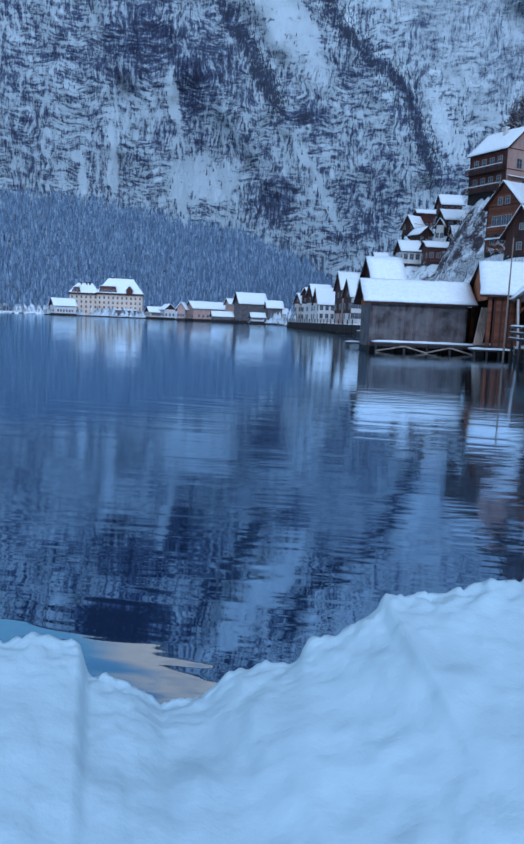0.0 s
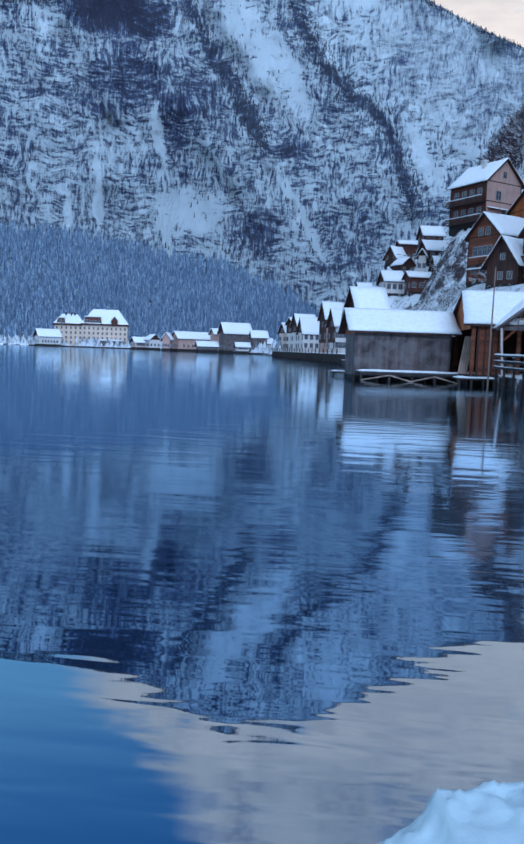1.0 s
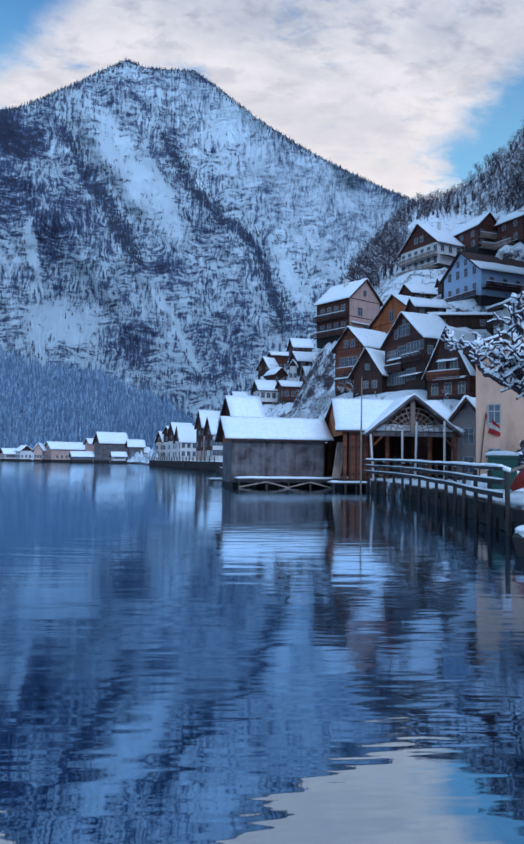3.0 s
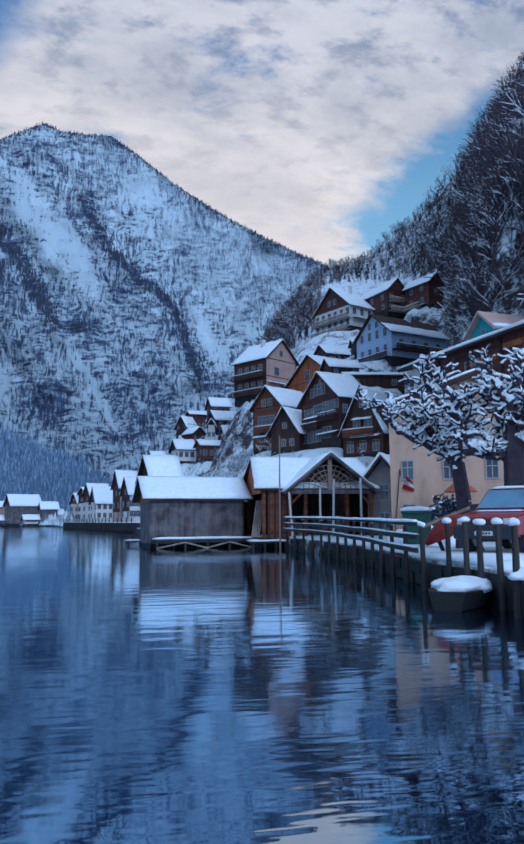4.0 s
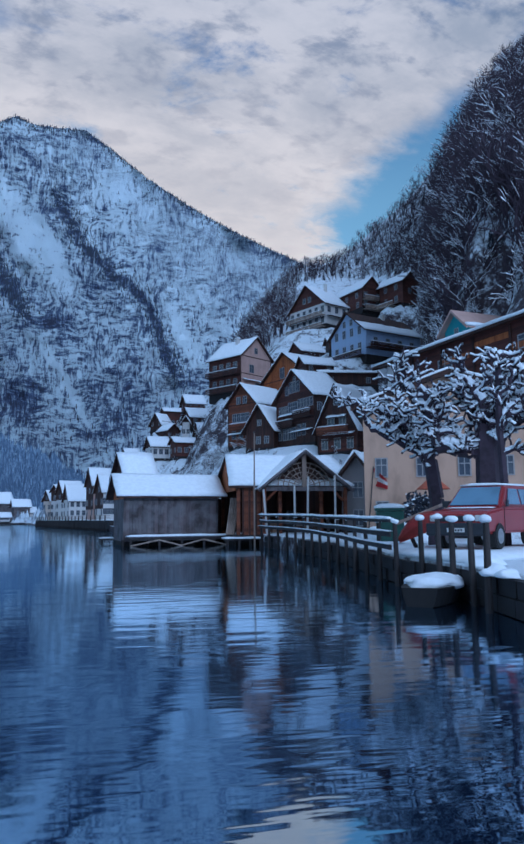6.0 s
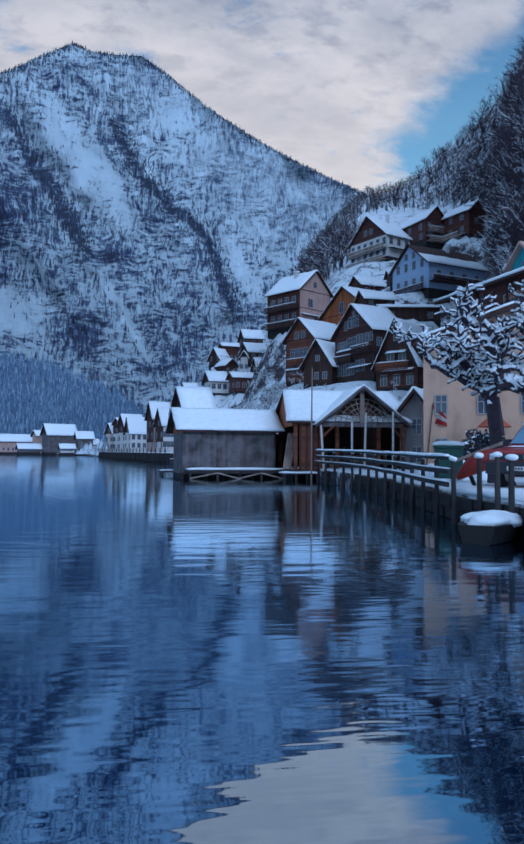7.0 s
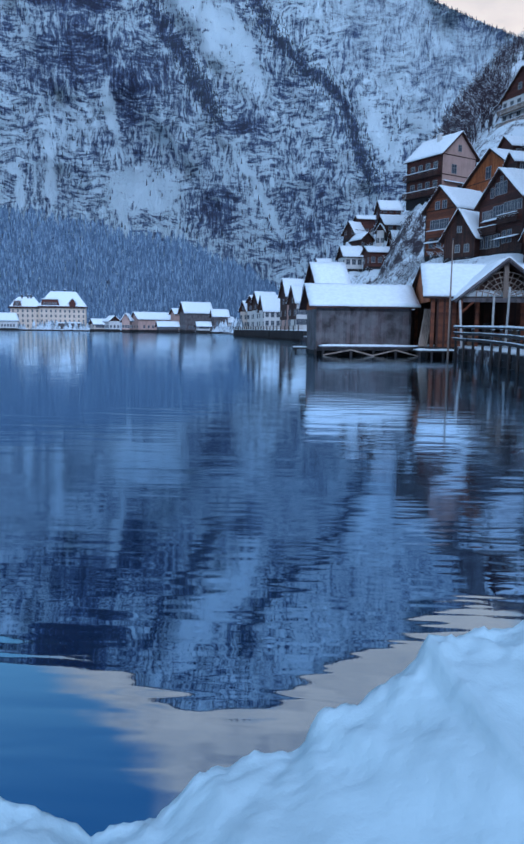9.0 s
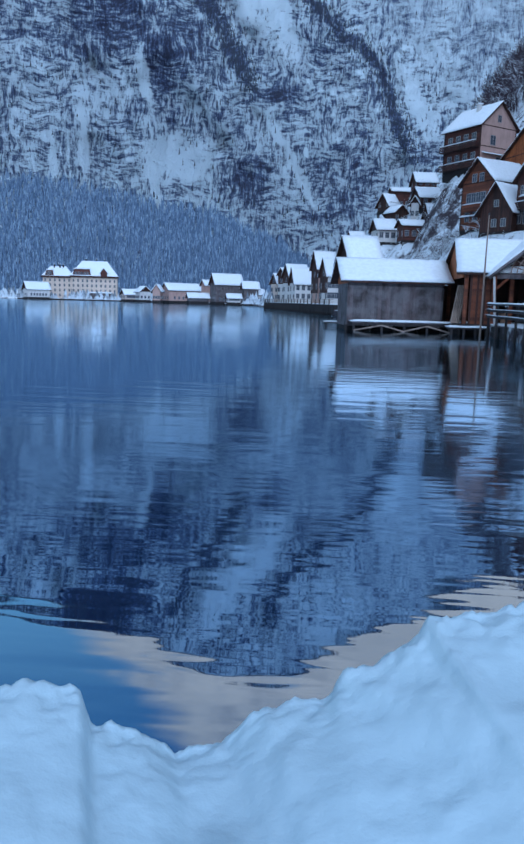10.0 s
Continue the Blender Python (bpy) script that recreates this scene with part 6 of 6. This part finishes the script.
def thicket():
    rnd = random.Random(23)
    spots = []
    while len(spots) < 2500:
        az = rnd.uniform(9.5, 38)
        f, b = along(FLAT, az), along(BACK, az)
        d = f + (b - f) * (rnd.uniform(0.1, 1.02) if az < 25 else 1.02 * rnd.uniform(0.25, 1.0) ** 2.4)
        p = polar(az, d)
        z = ground_z(p.x, p.y)
        el = math.degrees(math.atan2(z - 2, d))
        wood_from = along([(9, 9), (12, 12.8), (14.4, 14.6), (15.5, 18.6), (21, 18.6), (24.4, 18.0), (25.2, 14.0), (28, 12.5), (32, 11), (48, 9)], az)
        if el > wood_from and free_spot(p.x, p.y, 1.5) and not (20.6 < az < 25.4 and d < 184):
            size = rnd.uniform(0.55, 1.1) * (0.7 if az < 24 and el > along(CREST, az) - 3 else 1.0)
            spots.append((p.x, p.y, z, size))
    while len(spots) < 2700:
        az = rnd.uniform(10.5, 24.5)
        d = along(BACK, az) * rnd.uniform(0.62, 1.0)
        p = polar(az, d)
        z = ground_z(p.x, p.y)
        if math.degrees(math.atan2(z - 2, d)) > along([(9, 9), (12, 12.8), (14.4, 14.6), (15.5, 18.4), (25, 18.4)], az) and free_spot(p.x, p.y, 1.0):
            spots.append((p.x, p.y, z, rnd.uniform(0.4, 0.75)))
    scrub = []
    while len(scrub) < 800:
        az, d = rnd.uniform(21.5, 36), rnd.uniform(60, 190)
        p = polar(az, d)
        if free_spot(p.x, p.y, 0.4):
            scrub.append((p.x, p.y, ground_z(p.x, p.y), rnd.uniform(0.6, 1.25) * (0.5 if az < 25.4 and 80 < d < 184 else 1.0)))
    while len(scrub) < 1200:
        az, d = rnd.uniform(1.6, 11.5), rnd.uniform(112, 200)
        p = polar(az, d)
        if free_spot(p.x, p.y, -2.0):
            scrub.append((p.x, p.y, ground_z(p.x, p.y), rnd.uniform(0.4, 0.9)))
    while len(scrub) < 1050:
        az, d = rnd.uniform(6.8, 10.6), rnd.uniform(112, 160)
        p = polar(az, d)
        if free_spot(p.x, p.y, -3.5):
            scrub.append((p.x, p.y, ground_z(p.x, p.y), rnd.uniform(0.4, 0.8)))
    joined_woods("snowy_scrub", "snow-laden scrub covering the steep bank", range(61, 66), 4.0, scrub, 0.0, bend=0.5, spread=1.1, fork=(3, 4))
    joined_woods("leafless_woods", "dense leafless woods dusted with snow on the steep slope", range(71, 77), 10.5, spots, 0.75, spread=0.7, fork=(3, 4), shrink=0.66)
    rnd = random.Random(29)
    spots = []
    while len(spots) < 420:
        az = rnd.uniform(-26, -4.6)
        d = along(SHORE, az) + rnd.uniform(1, 1 + 50 * rnd.random())
        p = polar(az, d)
        if free_spot(p.x, p.y, 1.0):
            spots.append((p.x, p.y, 0.85, rnd.uniform(0.25, 0.75)))
    spikes("shore_trees", "frosted small trees along the far shore", [(Vector((x, y, z)), 7.5 * s, 1.5 * s + 0.6) for x, y, z, s in spots], SHORE_FROST)


thicket()


def knobbly(rnd, start, way, length, radius, depth, out):
    """A crooked stubby limb that forks at its end."""
    p, d, r = Vector(start), Vector(way).normalized(), radius
    steps = 5
    for _ in range(steps):
        d = (d + Vector((rnd.uniform(-0.6, 0.6), rnd.uniform(-0.6, 0.6), rnd.uniform(-0.45, 0.5)))).normalized()
        q = p + d * length / steps
        out.append((p.copy(), q.copy(), r, r * 0.92))
        p, r = q, r * 0.92
        if depth > 0 and rnd.random() < 0.36:
            side = (d + Vector((rnd.uniform(-1, 1), rnd.uniform(-1, 1), rnd.uniform(-0.5, 0.7)))).normalized()
            knobbly(rnd, p, side, length * 0.55, r * 0.62, depth - 1, out)
    out.append((p.copy(), (p + d * 0.10).copy(), r * 1.5, r * 1.2))
    if depth > 0:
        for _ in range(2):
            side = (d + Vector((rnd.uniform(-1, 1), rnd.uniform(-1, 1), rnd.uniform(-0.5, 0.7))) * 0.9).normalized()
            knobbly(rnd, p, side, length * 0.7, r * 0.75, depth - 1, out)


def pollard(az, d, seed, trunk, scaffold, reach=0.8):
    """A gnarled pollarded tree: heavy crooked limbs, each (start radius, points across, deep and up), set with snowy stubs."""
    rnd = random.Random(seed)
    p = polar(az, d)
    ob = thing("pollarded_tree", "gnarled pollarded tree with thick snow on its knobbly limbs", "tree", pose(p.x, p.y, 0.85, 0, 0, -az), group="pollarded trees")
    segs = []
    base = Vector((0, 0, -0.3))
    for q, r0, r1 in trunk:
        segs.append((base, Vector(q), r0, r1))
        base = Vector(q)
    for r, points in scaffold:
        spine = [Vector(q) for q in points]
        for q0, q1 in zip(spine, spine[1:]):
            n_cut = max(2, int((q1 - q0).length / 0.22))
            last = q0
            for k in range(n_cut):
                q = q0.lerp(q1, (k + 1) / n_cut) + Vector((rnd.uniform(-0.07, 0.07), rnd.uniform(-0.07, 0.07), rnd.uniform(-0.06, 0.06)))
                segs.append((last, q, r, r * 0.955))
                last, r = q, r * 0.955
                for _ in range(2):
                    an = rnd.uniform(0, 2 * pi)
                    way = Vector((cos(an), sin(an), rnd.uniform(-0.1, 1.0)))
                    if rnd.random() < 0.75:
                        knobbly(rnd, q, way, reach * rnd.uniform(0.6, 1.1), min(0.10, r * 0.55), 1, segs)
        knobbly(rnd, spine[-1], spine[-1] - spine[-2], reach, r * 0.8, 2, segs)
    wood, snow = branch_meshes(segs, 5, 0.98, 0.034)
    tagged(part("trunk", wood, None, ob), kind="stuff")
    tagged(part("branch_snow", snow, None, ob), kind="stuff")
    TAKEN.append((p.x, p.y, 2))


# the broad old tree by the car, its leaning neighbour and a third beyond the car
OLD_LIMBS = [(0.30, [(-0.2, 0, 3.6), (-1.0, -0.1, 3.6), (-1.75, -0.1, 3.75), (-1.85, 0, 4.9), (-2.1, 0.1, 5.7)]),
             (0.24, [(-1.85, 0, 4.9), (-2.6, 0.3, 5.7), (-3.0, 0.4, 6.3)]),
             (0.26, [(-0.1, 0.1, 4.2), (-0.5, 0.5, 5.2), (-1.1, 0.7, 6.1)]),
             (0.26, [(0, 0, 4.2), (0.0, -0.2, 5.3), (-0.5, -0.2, 6.1)]),
             (0.26, [(0.15, 0, 4.1), (0.75, 0.1, 5.3), (0.8, 0.2, 6.2)]),
             (0.22, [(0.2, 0, 3.9), (1.5, 0.3, 4.8), (2.1, 0.4, 6.0)])]
pollard(29.35, 28.0, 8, [((0, 0, 1.8), 0.56, 0.46), ((0.02, 0, 4.25), 0.46, 0.42)], OLD_LIMBS)
pollard(25.4, 31.0, 3, [((0.1, 0, 1.9), 0.36, 0.32), ((-0.1, 0, 3.5), 0.32, 0.30)],
        [(0.29, [(-0.1, 0, 3.4), (-1.15, 0, 4.9), (-2.2, 0.2, 5.8), (-3.0, 0.3, 6.1)]),
         (0.22, [(-0.3, 0, 3.8), (-1.5, -0.3, 4.4), (-2.5, -0.3, 4.9)]),
         (0.22, [(-0.6, 0.1, 4.2), (-0.9, 0.3, 5.4), (-1.3, 0.3, 6.3)]),
         (0.20, [(-0.1, 0, 3.5), (0.3, 0.3, 4.8), (0.1, 0.4, 5.9)])])
pollard(34.0, 27.0, 17, [((0, 0, 1.8), 0.46, 0.38), ((0.1, 0, 4.1), 0.38, 0.34)], [(r, [(-x, y, z) for x, y, z in points]) for r, points in OLD_LIMBS[1:5]])


def young_tree():
    """A slim dark trunk with a few snow-laden stubs near its top, beside the car."""
    rnd = random.Random(12)
    ob = thing("pollarded_tree", "slim young pollarded tree with clumps of snow on its stubs", "tree", pose(12.75, 21.7, 0.85) @ Matrix.Diagonal((1.22, 1.22, 1.22, 1)), group="pollarded trees")
    pts = [Vector((0, 0, -0.2)), Vector((0.04, 0, 1.6)), Vector((-0.03, 0.02, 3.4)), Vector((0.02, 0, 5.3))]
    segs = [(a0, b0, r0, r0 - 0.02) for (a0, b0), r0 in zip(zip(pts, pts[1:]), (0.13, 0.115, 0.10))]
    for k in range(9):
        z = 2.6 + 2.7 * k / 8
        an = 2.4 * k
        knobbly(rnd, (0, 0, z), (cos(an), sin(an), 0.5), 0.5, 0.075, 1, segs)
    wood, snow = branch_meshes(segs, 5, 0.95, 0.04)
    tagged(part("trunk", wood, None, ob), kind="stuff")
    tagged(part("branch_snow", snow, None, ob), kind="stuff")


young_tree()
for x, y, rx in ((8.05, 14.35, 0.34), (7.98, 13.7, 0.26), (9.0, 16.4, 0.5)):
    snow_mound("snow_heap", "ragged clump of snow on the quay edge", Vector((x, y, 0.80)), rx, rx * 0.7, rx * 0.6, x + y, sub=3)


# ---- quay furniture ----
def flag():
    p = polar(20.9, 40)
    ob = thing("red_white_flag", "red and white flag drooping from a slanting staff", "flag", pose(p.x, p.y, 0.85, 0, 0, -20))
    bm = bmesh.new()
    tube(bm, [(-0.4, 0, 0), (0.0, 0, 3.9)], [0.035, 0.03], 6)
    part("staff", bm, IRON, ob)
    for k, (colour, name) in enumerate((((0.45, 0.03, 0.03), "red_band"), ((0.7, 0.68, 0.66), "white_band"), ((0.45, 0.03, 0.03), "lower_red_band"))):
        bm = bmesh.new()
        grid = []
        for i in range(9):
            row = []
            for j in range(3):
                u, v = i / 8, (k + j / 2) / 3
                row.append(bm.verts.new((u * 1.15 * (1 - 0.35 * (1 - v)), 0.12 * sin(u * 7 + v * 2), 3.85 - v * 1.0 - 0.75 * u * (1 - 0.55 * v))))
            grid.append(row)
        for i in range(8):
            for j in range(2):
                bm.faces.new((grid[i][j], grid[i + 1][j], grid[i + 1][j + 1], grid[i][j + 1]))
        bmesh.ops.solidify(bm, geom=bm.faces[:], thickness=0.015)
        part(name, bm, plain_material(name, colour, 0.8), ob)


flag()

p = polar(25.4, 38)
um = thing("folded_parasol", "rust-red garden parasol outside the ochre house", "parasol", pose(p.x, p.y, 0.85))
bm = bmesh.new()
tube(bm, [(0, 0, 0), (0, 0, 3.3)], [0.04, 0.03], 7)
part("pole", bm, WOOD_PALE, um)
bm = bmesh.new()
bmesh.ops.create_cone(bm, cap_ends=False, segments=10, radius1=0.85, radius2=0.05, depth=0.7, matrix=Matrix.Translation((0, 0, 2.9)))
bmesh.ops.solidify(bm, geom=bm.faces[:], thickness=0.03)
part("canopy", bm, plain_material("rust_canvas", (0.40, 0.10, 0.05), 0.85), um)
bm = bmesh.new()
tube(bm, [(0, 0, 0), (0, 0, 0.12)], [0.35, 0.33], 12)
part("base", bm, STONE, um)

p = polar(22.0, 33)
bin_ = thing("waste_bin", "dark green wheeled waste bin with a snow cap", "bin", pose(p.x, p.y, 0.85, 0, 0, -20))
bm = bmesh.new()
for lo, hi in (((-0.6, -0.5, 0.1), (0.6, 0.5, 1.42)),):
    box(bm, lo, hi, bevel=0.06)
GREEN = plain_material("green_plastic", (0.02, 0.085, 0.065), 0.5)
part("body", bm, GREEN, bin_)
bm = bmesh.new()
box(bm, (-0.66, -0.56, 1.43), (0.66, 0.56, 1.54), bevel=0.03)
part("lid", bm, GREEN, bin_)
part("lid_snow", snow_slab(bmesh.new(), (-0.66, -0.56, 1.54), (0.66, -0.56, 1.54), (0.66, 0.56, 1.54), (-0.66, 0.56, 1.54), 0.2, 0.2, 4, 0.05), SNOW, bin_, smooth=True)

# upturned red boat beside the car
p = polar(24.8, 23.9)
rb = thing("red_boat", "upturned red boat propped on a trestle on the quay", "boat", pose(p.x, p.y, 1.50, 0, -22, -24))
bm = bmesh.new()
box(bm, (-0.6, -0.35, -0.75), (-0.48, 0.35, 0.25))
part("trestle", bm, WOOD_POST, rb)
bm = bmesh.new()
box(bm, (0.5, -0.35, -0.85), (0.62, 0.35, 0.25))
part("trestle", bm, WOOD_POST, rb)
bm = bmesh.new()
rings = []
for i in range(11):
    t = i / 10
    wdt = 0.06 + 0.6 * sin(pi * (0.04 + 0.92 * t)) ** 0.8
    rings.append([bm.verts.new((-0.95 + 1.9 * t, wdt * cos(pi * k / 6), 0.05 + 0.62 * wdt / 0.66 * sin(pi * k / 6))) for k in range(7)])
for r0, r1 in zip(rings, rings[1:]):
    for k in range(6):
        bm.faces.new((r0[k], r0[k + 1], r1[k + 1], r1[k]))
bmesh.ops.solidify(bm, geom=bm.faces[:], thickness=0.03)
part("hull", bm, plain_material("red_boat_paint", (0.45, 0.05, 0.04), 0.35), rb)
bm = bmesh.new()
box(bm, (-0.8, -0.03, 0.60), (0.8, 0.03, 0.70), bevel=0.01)
part("keel", bm, WOOD_PALE, rb)

for az, d, rx, ry, rz in ((22.4, 35.5, 1.3, 0.9, 0.9), (23.8, 35.0, 1.0, 0.8, 0.8), (21.0, 36.5, 0.8, 0.7, 0.7)):
    p = polar(az, d, 0.8)
    snow_mound("snow_heap", "rounded heap of snow on the quay", p, rx, ry, rz, az)
for az, d in ((24.4, 36.5), (25.2, 37.0), (24.0, 37.4)):
    p = polar(az, d, 0.85)
    ob = thing("evergreen_bush", "dark evergreen bush speckled with snow", "bush", pose(p.x, p.y, 0.85), group="evergreen bushes")
    rnd = random.Random(int(az * 10))
    bm = bmesh.new()
    for _ in range(420):
        v = Vector((rnd.gauss(0, 1), rnd.gauss(0, 1), rnd.gauss(0, 1))).normalized() * rnd.uniform(0.6, 1.0)
        c = Vector((v.x * 0.9, v.y * 0.8, 1.2 + v.z * 1.2))
        s2 = 0.13
        q0 = [bm.verts.new(c + Vector((rnd.uniform(-s2, s2), rnd.uniform(-s2, s2), rnd.uniform(-s2, s2)))) for _ in range(4)]
        for f in ((0, 1, 2), (0, 2, 3), (0, 3, 1), (1, 3, 2)):
            bm.faces.new([q0[i] for i in f])
    part("leaves", bm, CONIFER, ob)
    bm = bmesh.new()
    tube(bm, [(0, 0, -0.1), (0, 0, 0.9)], [0.08, 0.05], 6)
    part("stem", bm, BARK, ob)


# ---- parapet with piled snow before the camera, running aslant ----
ASLANT = math.atan(0.362)
pw = thing("parapet", "low stone parapet at the near shore under piled snow", "wall", pose(0, 0.70, 0, 0, 0, math.degrees(ASLANT)), kind="structure")
bm = bmesh.new()
box(bm, (-5, -0.46, -1.5), (5, 0.10, 1.10), bevel=0.03)
part("coping", bm, STONE, pw)
# the snowy lakeside path behind it
pv = thing("pavement", "trodden snowy lakeside path behind the parapet", "path", pose(0, 0.70, 0, 0, 0, math.degrees(ASLANT)), kind="structure")
bm = bmesh.new()
box(bm, (-9, -9.0, -1.5), (9, -0.465, 0.30), bevel=0.04)
part("base", bm, STONE, pv)
part("trodden_snow", snow_slab(bmesh.new(), (-9, -9.0, 0.30), (9, -9.0, 0.30), (9, -0.47, 0.30), (-9, -0.47, 0.30), 0.08, 0.3, 2.0, 0.03), SNOW, pv, smooth=True)

PILE = [(-5, 1.45), (-2, 1.53), (-0.6, 1.60), (-0.36, 1.588), (-0.29, 1.584), (-0.268, 1.574), (-0.258, 1.528), (-0.21, 1.516), (-0.175, 1.490), (-0.12, 1.491), (-0.08, 1.528), (-0.02, 1.537),
        (0.053, 1.570), (0.095, 1.596), (0.104, 1.618), (0.14, 1.613), (0.2, 1.618), (0.33, 1.632), (0.47, 1.660), (0.61, 1.70), (0.9, 1.74), (2, 1.66), (5, 1.5)]


def pile_height(x, o):
    """Height of the piled snow at the crest's x and the offset o across the crest."""
    v = Vector((x * 9, o * 9, 0))
    soft = sum(along(PILE, x + k * 0.04) for k in range(-4, 5)) / 9
    blend = min(1.0, max(0.0, -o) * 3.5)
    crest = along(PILE, x) * (1 - blend) + soft * blend + 0.008 * noise.fractal(v * 1.6, 1.0, 2.0, 4) + 0.013 * noise.fractal(v * 4.0, 0.8, 2.0, 4) * math.exp(-30 * max(0.0, -o))
    back, front = max(0.0, o), max(0.0, -o)
    z = crest - 5.0 * back ** 1.1 - 0.22 * front ** 1.1
    near = min(1, front * 8)
    z += 0.012 * noise.noise(v * 0.45 + Vector((4, 2, 0))) * min(1, front * 8 + 0.05) + (0.0035 * noise.fractal(v * 1.2, 1.0, 2.1, 3)) * near
    return max(z, 0.95)


def near_heap():
    verts, faces = [], []
    xs, os_ = np.concatenate([np.linspace(-4.95, -0.62, 70), np.linspace(-0.61, 1.0, 330), np.linspace(1.02, 4.95, 60)]), np.concatenate([np.linspace(-0.46, -0.08, 44), np.linspace(-0.075, 0.10, 46), np.linspace(0.105, 0.14, 5)])
    for o in os_:
        for x in xs:
            verts.append((x - o * sin(ASLANT), 0.70 + 0.362 * x + o * cos(ASLANT), pile_height(x, o)))
    k = len(xs)
    for j in range(len(os_) - 1):
        for i in range(k - 1):
            faces.append((j * k + i, j * k + i + 1, (j + 1) * k + i + 1, (j + 1) * k + i))
    data = bpy.data.meshes.new("snow_bank")
    data.from_pydata(verts, [], faces)
    data.polygons.foreach_set("use_smooth", [True] * len(faces))
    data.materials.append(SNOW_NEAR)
    return tagged(new("snow_bank", data), "soft bank of fresh snow piled on the parapet", "snow")


near_heap()
